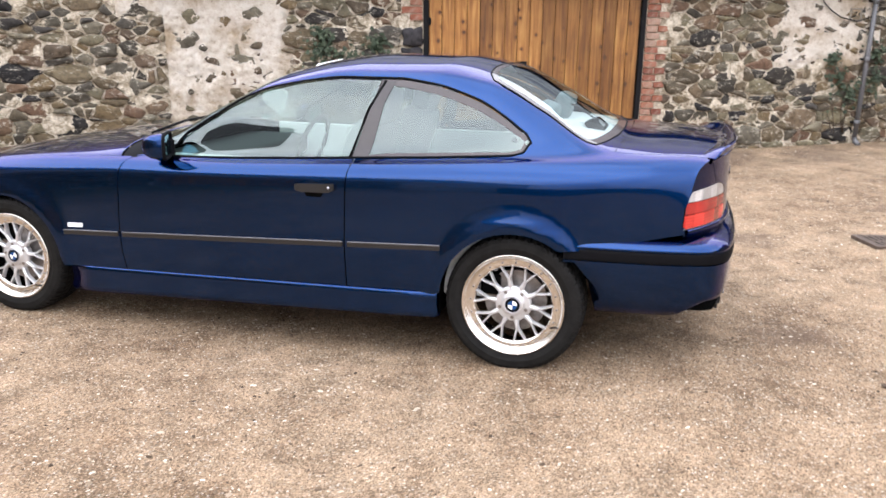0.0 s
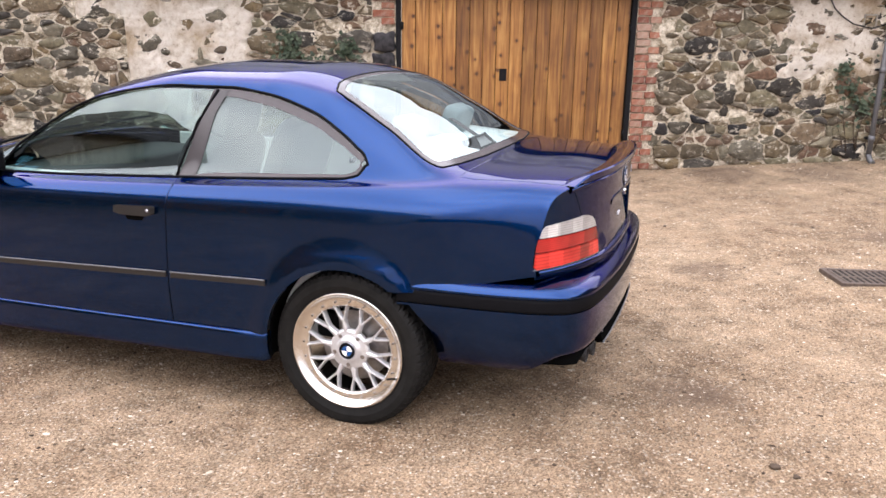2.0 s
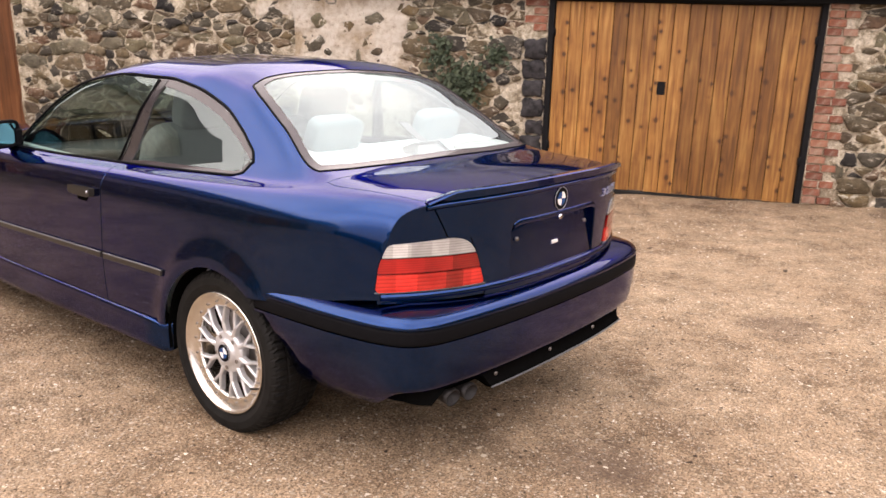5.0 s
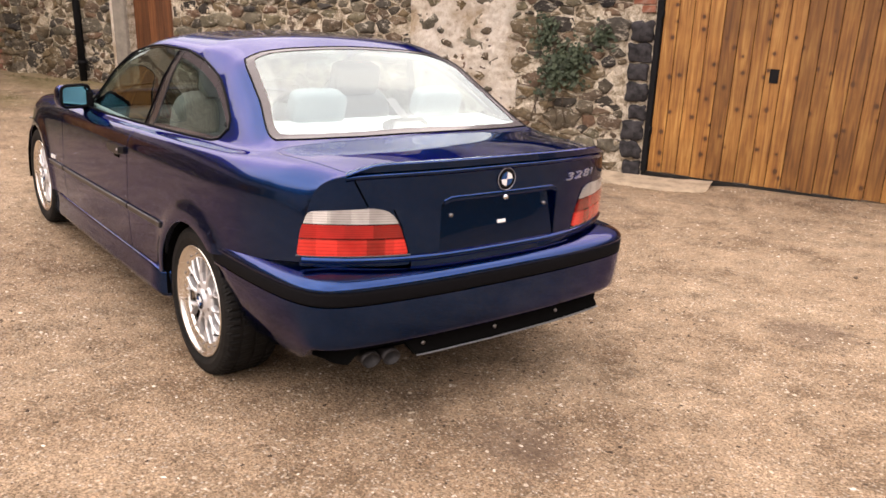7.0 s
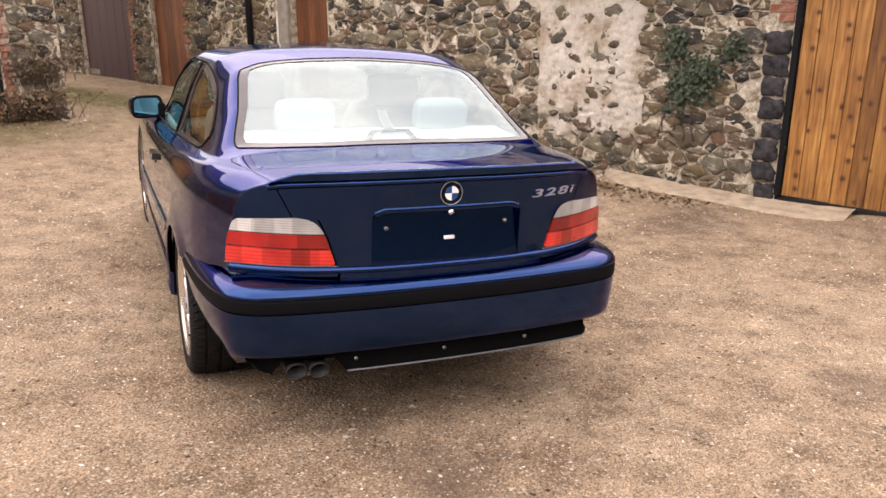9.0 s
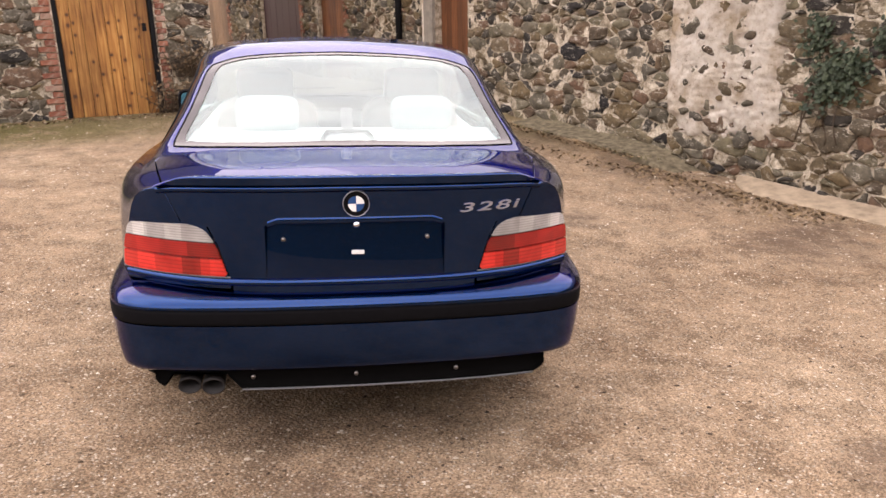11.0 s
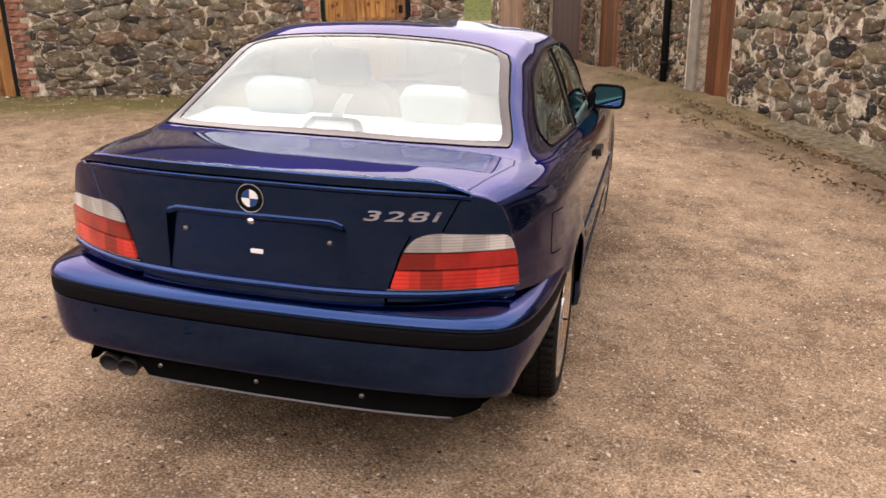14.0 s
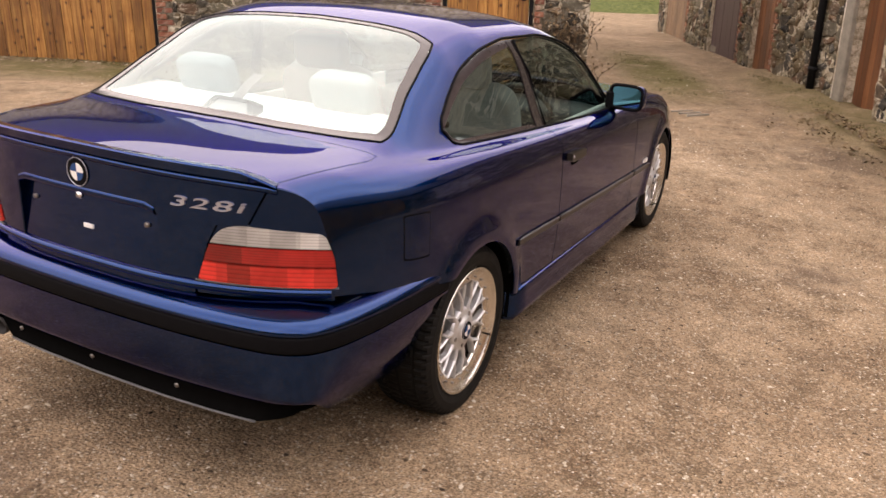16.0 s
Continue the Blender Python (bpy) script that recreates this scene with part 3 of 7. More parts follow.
# openings of the long barn: (x0, x1, sill, head)
GAR, DOOR_A, DOOR_B, DOOR_C, DOOR_D = (1.0, 3.5, -0.4, 1.68), (-6.22, -5.38, -0.3, 1.92), (-10.35, -9.25, -0.4, 2.0), (-13.3, -11.2, -0.4, 2.15), (-18.2, -15.6, -0.4, 2.1)
TALL = 2.9


def build_north():
    y0, y1 = WALL_Y, WALL_Y + 0.5
    low = wall_body("wall_north_low", "low rubble barn wall with limewash and brick jambs",
                    [(-1.7, y0, -0.9, GAR[0], y1, EAVE), (GAR[0], y0, GAR[3], GAR[1], y1, EAVE), (GAR[1], y0, -0.9, 12, y1, EAVE), (GAR[0], y0 + 0.1, -0.9, GAR[1], y1, -0.36)])
    boxes, x = [], -1.7
    for a, b, s, h in (DOOR_A, DOOR_B, DOOR_C, DOOR_D):
        boxes += [(b, y0, -0.9, x, y1, TALL), (a, y0, h, b, y1, TALL)]
        x = a
    boxes.append((-19.0, y0, -0.9, x, y1, TALL))
    tall = wall_body("wall_north_tall", "tall brown rubble barn wall along the lane", boxes)
    return low, tall


wall_low, wall_tall = build_north()
wall_west = wall_body("wall_west", "dark rubble barn wall with brick jambs facing the yard",
                      [(WEST_X - 0.5, -9.5, -0.8, WEST_X, -2.1, 3.3), (WEST_X - 0.5, 0.28, -0.8, WEST_X, 4.1, 3.3), (WEST_X - 0.5, 5.28, -0.8, WEST_X, 6.0, 3.3),
                       (WEST_X - 0.5, -2.1, 1.95, WEST_X, 0.28, 3.3), (WEST_X - 0.5, 4.1, 1.95, WEST_X, 5.28, 3.3), (WEST_X - 9, 5.5, -0.8, WEST_X - 0.5, 6.0, 3.3)])


def slate_roof(name, label, lines):
    """A pitched roof: each slope is a slab between an eave and a ridge, given by two eave ends and the way up to the ridge."""
    bm = bmesh.new()
    for (x0, y0, z0), (x1, y1, z1), (ux, uy, uz) in lines:
        low = [bm.verts.new(p) for p in ((x0, y0, z0), (x1, y1, z1), (x1 + ux, y1 + uy, z1 + uz), (x0 + ux, y0 + uy, z0 + uz))]
        high = [bm.verts.new(v.co + Vector((0, 0, 0.07))) for v in low]
        bm.faces.new(low[::-1]), bm.faces.new(high)
        for i in range(4):
            bm.faces.new((low[i], low[(i + 1) % 4], high[(i + 1) % 4], high[i]))
    bmesh.ops.recalc_face_normals(bm, faces=bm.faces)
    return tagged(new(name, mesh_of(bm, name, SLATE)), label, "roof", kind="structure")


# both roofs stay out of view; added and sized for the car's reflections
slate_roof("roof_west", "unseen grey slate roof added over the dark rubble barn", [((WEST_X + 0.2, -9.6, 3.22), (WEST_X + 0.2, 6.1, 3.22), (-3.6, 0, 2.7)), ((WEST_X - 7.0, -9.6, 3.22), (WEST_X - 7.0, 6.1, 3.22), (3.6, 0, 2.7))])
slate_roof("roof_tall", "unseen grey slate roof added over the tall barn", [((-19.2, WALL_Y - 0.2, 2.87), (-1.6, WALL_Y - 0.2, 2.87), (0, 3.6, 1.7)), ((-19.2, WALL_Y + 7.0, 2.87), (-1.6, WALL_Y + 7.0, 2.87), (0, -3.6, 1.7))])
# unseen plain walls added behind the camera's way: they close the yard, darken reflections
wall_south = wall_body("wall_south", "unseen plain rubble wall added to close the yard", [(-7.4, -8.5, -0.5, 13.0, -8.0, 1.6)], None, STONE)
wall_east = wall_body("wall_east", "unseen plain rubble wall added behind the camera", [(12.0, -8.0, -0.8, 12.5, 9.06, 6.0)], None, STONE)


def plank_door(name, label, x0, x1, z0, z1, n, material, group="", m=None, frame_mat=None, split=None):
    """Upright boards on ledges in a frame; x along, -y outwards."""
    ob = thing(name, label, "door", m, group)
    f = 0.055
    if frame_mat:
        part("door_frame", box_bm(x0, -0.05, z0, x0 + f, 0.06, z1, 0.006), frame_mat, ob, "black painted post")
        part("door_frame", box_bm(x1 - f, -0.05, z0, x1, 0.06, z1, 0.006), frame_mat, ob, "black painted post")
        part("door_frame", box_bm(x0 + f, -0.05, z1 - f * 0.6, x1 - f, 0.06, z1, 0.006), frame_mat, ob, "black painted head")
        x0, x1, z1 = x0 + f + 0.006, x1 - f - 0.006, z1 - f * 0.6 - 0.008
    w = (x1 - x0) / n
    rng = random.Random(n * 7 + 1)
    for i in range(n):
        zb = z0 + rng.uniform(0.0, 0.012)
        bm = box_bm(x0 + i * w + 0.0025, -0.018 + rng.uniform(-0.002, 0.002), zb, x0 + (i + 1) * w - 0.0025, 0.006, z1, 0.004)
        part("plank", bm, material, ob)
    part("backing", box_bm(x0, 0.0072, z0 + 0.02, x1, 0.045, z1 + 0.012, 0), DARKVOID, ob)
    return ob


def at_wall(x=0, inset=0.08):
    return pose(x, WALL_Y + inset, 0)


garage_door = plank_door("garage_door", "oiled pine double garage door in a black frame", GAR[0] + 0.001, GAR[1] - 0.001, -0.168, GAR[3] + 0.004, 17, PINE, "wooden yard doors", at_wall(0, 0.03), BLACKPAINT)
part("threshold", box_bm(GAR[0] + 0.002, -0.012, -0.40, GAR[1] - 0.002, 0.05, -0.178, 0.004), DARKVOID, garage_door, "dark timber threshold")
TO_WEST = Matrix.Translation((WEST_X, 0, 0)) @ pose(0, 0, 0, 0, 0, 90)  # wall-local x runs along world y, -y faces the yard
west_door = plank_door("west_door", "brown pine plank door beside brick jambs", 4.101, 5.279, 0.02, 1.954, 8, PINE, "wooden yard doors", TO_WEST @ pose(0, 0.06, 0), BLACKPAINT)
west_garage = plank_door("west_garage_door", "oiled pine double garage door with black edge strip", -2.099, 0.279, 0.14, 1.954, 16, PINE, "wooden yard doors", TO_WEST @ pose(0, 0.06, 0), BLACKPAINT)
lane_door = plank_door("lane_door", "tall brown stained plank door in the lane", DOOR_A[0], DOOR_A[1], -0.05, 1.924, 6, OAK, "wooden yard doors", at_wall(0, 0.12))
stable_door = plank_door("stable_door", "brown stained plank door beside brick jamb", DOOR_B[0], DOOR_B[1], -0.1, 2.004, 7, OAK, "wooden yard doors", at_wall(0, 0.1))
maroon_door = plank_door("maroon_door", "wide maroon painted door in the lane", DOOR_C[0], DOOR_C[1], -0.08, 2.154, 6, MAROON, "wooden yard doors", at_wall(0, 0.08))
far_door = plank_door("far_door", "weathered tan plank door at the lane's end", DOOR_D[0], DOOR_D[1], -0.1, 2.104, 12, TAN, "wooden yard doors", at_wall(0, 0.08))

# ---- car materials ----
def paint_mat():
    """Deep metallic blue under clear lacquer, with faint flake and dust."""
    m, n, l, b = node_mat("metallic_blue_paint", 0.22, 1.0)
    flake = noise_node(n, l, 900, 2, 0.5)
    base = ramp_node(n, l, flake.outputs["Fac"], [(0.3, (0.0005, 0.0215, 0.092)), (0.7, (0.0007, 0.0262, 0.114))])
    l.new(base.outputs["Color"], b.inputs["Base Color"])
    b.inputs["Specular IOR Level"].default_value = 0.0  # the lacquer alone is glossy
    b.inputs["Coat Weight"].default_value, b.inputs["Coat Roughness"].default_value, b.inputs["Coat IOR"].default_value = 1.0, 0.01, 1.34
    b.inputs["Specular Tint"].default_value = (0.10, 0.28, 0.6, 1)
    return m


def glass_mat(name, tint, gleam):
    """Clear pane: see-through, with a mirror gloss that grows towards grazing views."""
    m = bpy.data.materials.new(name)
    m.use_nodes = True
    n, l = m.node_tree.nodes, m.node_tree.links
    n.remove(n["Principled BSDF"])
    clear, gloss, mix, facing = n.new("ShaderNodeBsdfTransparent"), n.new("ShaderNodeBsdfGlossy"), n.new("ShaderNodeMixShader"), n.new("ShaderNodeLayerWeight")
    clear.inputs["Color"].default_value = (*tint, 1)
    gloss.inputs["Roughness"].default_value = 0.0
    gloss.inputs["Color"].default_value = (0.84, 0.95, 0.95, 1)
    facing.inputs["Blend"].default_value = 0.5
    power, scale = n.new("ShaderNodeMath"), n.new("ShaderNodeMath")
    power.operation, power.inputs[1].default_value = "POWER", 5.0
    scale.operation, scale.inputs[1].default_value, scale.inputs[2].default_value = "MULTIPLY_ADD", 0.9 - gleam, gleam
    l.new(facing.outputs["Facing"], power.inputs[0])
    l.new(power.outputs[0], scale.inputs[0])
    l.new(scale.outputs[0], mix.inputs[0])
    l.new(clear.outputs[0], mix.inputs[1])
    l.new(gloss.outputs[0], mix.inputs[2])
    l.new(mix.outputs[0], n["Material Output"].inputs["Surface"])
    return m


def lens_mat(name, lo, hi, rib=0.008, relief=0.5, cells=((0.44, 0.53, 0.62), (0.55, 0.63, 1.1))):
    """Moulded plastic: fine level ribs with darkened grooves, and chambers side by side; the reflectors' uneven
    brightness is put into the colour.
    """
    m, n, l, b = node_mat(name, 0.12)
    tc, sep = n.new("ShaderNodeTexCoord"), n.new("ShaderNodeSeparateXYZ")
    l.new(tc.outputs["Object"], sep.inputs[0])
    t = noise_node(n, l, 9, 3)
    col = ramp_node(n, l, t.outputs["Fac"], [(0.3, lo), (0.7, hi)]).outputs["Color"]
    away = n.new("ShaderNodeMath")
    away.operation = "ABSOLUTE"
    l.new(sep.outputs[1], away.inputs[0])
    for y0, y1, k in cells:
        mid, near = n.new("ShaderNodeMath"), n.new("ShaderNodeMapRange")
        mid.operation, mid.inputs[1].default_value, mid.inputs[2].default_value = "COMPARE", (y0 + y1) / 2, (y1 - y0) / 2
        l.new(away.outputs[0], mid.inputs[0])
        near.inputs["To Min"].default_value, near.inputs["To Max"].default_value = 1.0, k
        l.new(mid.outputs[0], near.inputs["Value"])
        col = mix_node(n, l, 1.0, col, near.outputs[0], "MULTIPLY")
    saw = n.new("ShaderNodeMath")
    saw.operation, saw.inputs[1].default_value = "PINGPONG", rib / 2
    l.new(sep.outputs[2], saw.inputs[0])
    rise = n.new("ShaderNodeMapRange")
    rise.inputs["From Max"].default_value = rib / 2
    l.new(saw.outputs[0], rise.inputs["Value"])
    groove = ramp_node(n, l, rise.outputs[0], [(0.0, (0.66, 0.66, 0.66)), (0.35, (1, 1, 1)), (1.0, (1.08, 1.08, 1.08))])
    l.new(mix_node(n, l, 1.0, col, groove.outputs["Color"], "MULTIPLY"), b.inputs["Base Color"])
    bump_node(n, l, b, rise.outputs[0], relief, 0.002)
    b.inputs["Coat Weight"].default_value = 0.45
    return m


PAINT = paint_mat()
GLASS, REARGLASS = glass_mat("green_tinted_glass", (0.46, 0.56, 0.53), 0.10), glass_mat("clear_rear_glass", (0.78, 0.87, 0.86), 0.20)
TRIM = plain("black_rubber_trim", (0.005, 0.005, 0.006), 0.66, 0, 0.15, 60, 0.1)
GLOSSBLACK = plain("black_gloss_pillar", (0.03, 0.025, 0.026), 0.2, 0, 0.1, 20, 0)
UNDER = plain("dark_underbody", (0.004, 0.004, 0.004), 0.9)
TRIM.node_tree.nodes["Principled BSDF"].inputs["Specular IOR Level"].default_value = 0.05
UNDER.node_tree.nodes["Principled BSDF"].inputs["Specular IOR Level"].default_value = 0.0
PIPE = plain("sooty_tail_pipe", (0.012, 0.010, 0.010), 0.6, 0.3)
STRIP = plain("satin_black_strip", (0.014, 0.013, 0.013), 0.35, 0, 0.1, 60, 0)
RUBBER = plain("tyre_rubber", (0.010, 0.0095, 0.009), 0.7, 0, 0.35, 25, 0.2)
ALLOY = plain("silver_alloy", (0.62, 0.62, 0.63), 0.32, 0.55, 0.08, 40, 0.08)
POLISHED = plain("polished_rim_lip", (0.78, 0.75, 0.71), 0.27, 1.0, 0.05, 20, 0.05)
SATIN = plain("satin_metal_letters", (0.50, 0.51, 0.58), 0.45, 0.9, 0.05, 20, 0)
CHROME = plain("chrome", (0.78, 0.78, 0.79), 0.12, 1.0, 0.05, 20, 0)
STEEL = plain("worn_brake_steel", (0.26, 0.24, 0.23), 0.4, 0.9, 0.3, 30)
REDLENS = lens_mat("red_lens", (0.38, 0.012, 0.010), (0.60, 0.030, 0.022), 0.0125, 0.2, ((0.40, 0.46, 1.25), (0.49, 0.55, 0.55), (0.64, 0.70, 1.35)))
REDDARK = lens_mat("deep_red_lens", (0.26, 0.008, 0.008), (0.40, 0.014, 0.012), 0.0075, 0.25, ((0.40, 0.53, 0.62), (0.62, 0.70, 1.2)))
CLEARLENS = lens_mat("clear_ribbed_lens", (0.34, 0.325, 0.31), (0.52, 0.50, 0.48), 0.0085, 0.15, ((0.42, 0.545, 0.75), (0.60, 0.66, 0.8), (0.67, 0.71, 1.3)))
LEATHER = plain("pale_grey_leather", (0.40, 0.41, 0.41), 0.5, 0, 0.06, 45, 0.15)
# the rear headrests' own grey, darker and bluer than the bench
HEADLEATHER = plain("worn_grey_leather", (0.17, 0.215, 0.225), 0.5, 0, 0.06, 45, 0.15)
GREYLEATHER = plain("mid_grey_leather", (0.32, 0.32, 0.32), 0.5, 0, 0.06, 45, 0.15)
SHELF = plain("pale_shelf_cloth", (0.74, 0.75, 0.74), 0.9, 0, 0.06, 80, 0.2)
DASH = plain("dark_dashboard", (0.03, 0.03, 0.032), 0.6)
EMB_BLUE, EMB_WHITE = plain("enamel_blue", (0.010, 0.06, 0.19), 0.2, 0, 0.03, 20, 0), plain("enamel_white", (0.82, 0.82, 0.82), 0.2, 0, 0.03, 20, 0)
MIRROR = plain("blue_tinted_mirror", (0.17, 0.42, 0.56), 0.02, 1.0, 0.01, 5, 0)
FRIT = plain("dark_glass_border", (0.045, 0.036, 0.038), 0.12, 0, 0.1, 40, 0)
GLOSSEDGE = plain("satin_grey_edge", (0.10, 0.10, 0.11), 0.3, 0, 0.1, 60, 0)
GREYPLASTIC = plain("grey_lamp_housing", (0.30, 0.29, 0.29), 0.5)

# ---- the car's own frame: x to the tail, y to its right side, z up; the rear axle over the origin ----
CAR = pose(1.097, 4.042, -0.004) @ pose(0, 0, 0, -2.3, -0.5, -23.65)
car = thing("car", "dark metallic blue two-door coupe with silver mesh wheels", "car", CAR)


def slopes(v):
    """Slopes for a curve through evenly spaced values (last axis) that never overshoots."""
    m = np.diff(v, axis=-1)
    a, b = m[..., :-1], m[..., 1:]
    ok = a * b > 0
    inner = np.where(ok, 2 * a * b / np.where(ok, a + b, 1), 0)
    return np.concatenate([m[..., :1], inner, m[..., -1:]], -1)


def line(xs, vs):
    """A smooth curve v(x) through a few design stations."""
    xs, vs = np.array(xs, float), np.array(vs, float)
    h, m = np.diff(xs), np.diff(vs) / np.diff(xs)
    d = np.zeros(len(xs))
    d[0], d[-1] = m[0], m[-1]
    for i in range(1, len(xs) - 1):
        if m[i - 1] * m[i] > 0:
            w1, w2 = 2 * h[i] + h[i - 1], h[i] + 2 * h[i - 1]
            d[i] = (w1 + w2) / (w1 / m[i - 1] + w2 / m[i])

    def f(x):
        x = np.clip(np.asarray(x, float), xs[0], xs[-1])
        i = np.clip(np.searchsorted(xs, x) - 1, 0, len(xs) - 2)
        t = (x - xs[i]) / h[i]
        return (vs[i] * (1 + 2 * t) * (1 - t) ** 2 + vs[i + 1] * t * t * (3 - 2 * t) + h[i] * (d[i] * t * (1 - t) ** 2 + d[i + 1] * t * t * (t - 1)))
    return f


ST = [-3.42, -3.2, -2.7, -2.3, -2.0, -1.5, -0.8, -0.3, 0.1, 0.4, 0.65, 0.89]
GS = [-3.42, -2.7, -2.1, -1.9, -1.5, -1.22, -0.8, -0.45, -0.2, 0.05, 0.3, 0.42, 0.65, 0.89]
BODY_Y = [line(ST, v) for v in (
    [0.55, 0.66, 0.70, 0.72, 0.72, 0.72, 0.72, 0.72, 0.70, 0.68, 0.66, 0.60],
    [0.64, 0.76, 0.815, 0.822, 0.825, 0.828, 0.828, 0.828, 0.82, 0.81, 0.775, 0.735],
    [0.65, 0.77, 0.83, 0.838, 0.842, 0.845, 0.846, 0.845, 0.84, 0.825, 0.792, 0.742],
    [0.66, 0.78, 0.838, 0.848, 0.852, 0.855, 0.856, 0.855, 0.850, 0.83, 0.796, 0.742],
    [0.62, 0.75, 0.825, 0.838, 0.843, 0.847, 0.849, 0.847, 0.840, 0.822, 0.785, 0.722],
    [0.58, 0.71, 0.79, 0.802, 0.808, 0.812, 0.815, 0.812, 0.798, 0.775, 0.742, 0.69],
    [0.52, 0.66, 0.745, 0.758, 0.764, 0.764, 0.760, 0.752, 0.735, 0.705, 0.67, 0.62])]
BODY_Z = [line(ST, v) for v in (
    [0.20, 0.17, 0.16, 0.155, 0.16, 0.175, 0.20, 0.22, 0.30, 0.40, 0.50, 0.55],
    [0.22, 0.19, 0.18, 0.175, 0.18, 0.195, 0.22, 0.24, 0.32, 0.42, 0.52, 0.57],
    [0.32, 0.29, 0.285, 0.287, 0.292, 0.305, 0.325, 0.337, 0.40, 0.47, 0.56, 0.61],
    [0.48, 0.48, 0.48, 0.47, 0.482, 0.50, 0.53, 0.555, 0.58, 0.60, 0.64, 0.67],
    [0.62, 0.67, 0.73, 0.765, 0.785, 0.800, 0.818, 0.835, 0.85, 0.862, 0.868, 0.85],
    [0.68, 0.73, 0.795, 0.828, 0.845, 0.858, 0.888, 0.915, 0.938, 0.95, 0.952, 0.935],
    [0.71, 0.76, 0.825, 0.856, 0.868, 0.880, 0.914, 0.942, 0.968, 0.982, 0.984, 0.972])]
GREEN_Y = [line(GS, v) for v in (
    [0.36, 0.55, 0.60, 0.665, 0.665, 0.640, 0.610, 0.578, 0.552, 0.580, 0.637, 0.62, 0.56, 0.50],
    [0.18, 0.30, 0.33, 0.36, 0.38, 0.38, 0.37, 0.36, 0.33, 0.34, 0.36, 0.36, 0.32, 0.28])]
GREEN_Z = [line(GS, v) for v in (
    [0.725, 0.850, 0.905, 0.925, 1.105, 1.222, 1.300, 1.302, 1.268, 1.150, 1.015, 1.000, 0.996, 0.985],
    [0.735, 0.866, 0.925, 0.965, 1.155, 1.282, 1.345, 1.345, 1.300, 1.182, 1.035, 1.014, 1.007, 0.992],
    [0.74, 0.870, 0.932, 0.982, 1.175, 1.305, 1.362, 1.358, 1.308, 1.192, 1.050, 1.020, 1.012, 0.994])]
WHEELS = ((-0.006, 0.309), (-2.706, 0.299))
TAIL, BEND = 0.89, 0.469


def loft(x, s):
    """The body's skin: x along the car, s from 0 (left sill) over 9 (middle) to 18 (right sill)."""
    x, s = np.atleast_1d(np.asarray(x, float)), np.atleast_1d(np.asarray(s, float))
    side = np.where(s > 9, 1.0, -1.0)
    q = np.clip(np.where(s > 9, 18 - s, s), 0, 9)
    ys = np.stack([f(x) for f in BODY_Y] + [f(x) for f in GREEN_Y] + [0 * x], -1)
    zs = np.stack([f(x) for f in BODY_Z] + [f(x) for f in GREEN_Z], -1)
    dy, dz = slopes(ys), slopes(zs)
    dz[..., -1] = 0
    i = np.clip(np.floor(q).astype(int), 0, 8)
    t = q - i
    r = np.arange(len(x))

    def at(v, d):
        a, b, da, db = v[r, i], v[r, i + 1], d[r, i], d[r, i + 1]
        return a * (1 + 2 * t) * (1 - t) ** 2 + b * t * t * (3 - 2 * t) + da * t * (1 - t) ** 2 + db * t * t * (t - 1)
    y, z = at(ys, dy), at(zs, dz)
    for wx, wz in WHEELS:  # swollen arches
        d = np.hypot(x - wx, z - wz)
        y = y + 0.016 * np.exp(-((d - 0.35) / 0.055) ** 2) * (z < 0.8)
    tail = np.clip((x - 0.2) / 0.69, 0, 1) ** 1.5
    nose = np.clip((-2.9 - x) / 0.52, 0, 1) ** 1.5
    X = x - BEND * tail * y ** 3 + 0.35 * nose * y ** 3
    return np.stack([X, side * y, z], -1)


def s_at(x, z, lo=0.5, hi=7.0):
    """The s on the left side at which the skin has the height z."""
    a, b = lo, hi
    for _ in range(40):
        c = (a + b) / 2
        if loft(x, c)[0, 2] < z:
            a = c
        else:
            b = c
    return (a + b) / 2


def tail_skin(y, z):
    """The upright tail between the rear lights."""
    y, z = np.atleast_1d(np.asarray(y, float)), np.atleast_1d(np.asarray(z, float))
    return np.stack([TAIL - BEND * np.abs(y) ** 3 - 0.03 * np.clip(z - 0.85, 0, 1) ** 1.5, y, z], -1)


def inside(poly, pts):
    poly, hit = np.asarray(poly), np.zeros(len(pts), bool)
    px, py = pts[:, 0], pts[:, 1]
    for (ax, ay), (bx, by) in zip(poly, np.roll(poly, -1, 0)):
        if ay != by:
            hit ^= ((ay > py) != (by > py)) & (px < (bx - ax) * (py - ay) / (by - ay) + ax)
    return hit


def rounded(poly, r, n=5):
    """Rounds the corners of an outline; r is one radius or one for each corner."""
    out, k = [], len(poly)
    for i in range(k):
        a, p, b = (np.array(poly[j % k], float) for j in (i - 1, i, i + 1))
        ri = r[i] if isinstance(r, (list, tuple)) else r
        u, v = a - p, b - p
        lu, lv = np.linalg.norm(u), np.linalg.norm(v)
        ri = min(ri, 0.45 * lu, 0.45 * lv)
        if ri < 1e-4:
            out.append(tuple(p))
            continue
        a, b = p + u / lu * ri, p + v / lv * ri
        for t in np.linspace(0, 1, n):
            out.append(tuple((1 - t) ** 2 * a + 2 * t * (1 - t) * p + t * t * b))
    return out


def resample(poly, step, scale):
    out = []
    for a, b in zip(poly, list(poly[1:]) + [poly[0]]):
        a, b = np.array(a, float), np.array(b, float)
        k = max(1, int(math.ceil(np.linalg.norm((b - a) * scale) / step)))
        out += [a + (b - a) * i / k for i in range(k)]
    return np.array(out)


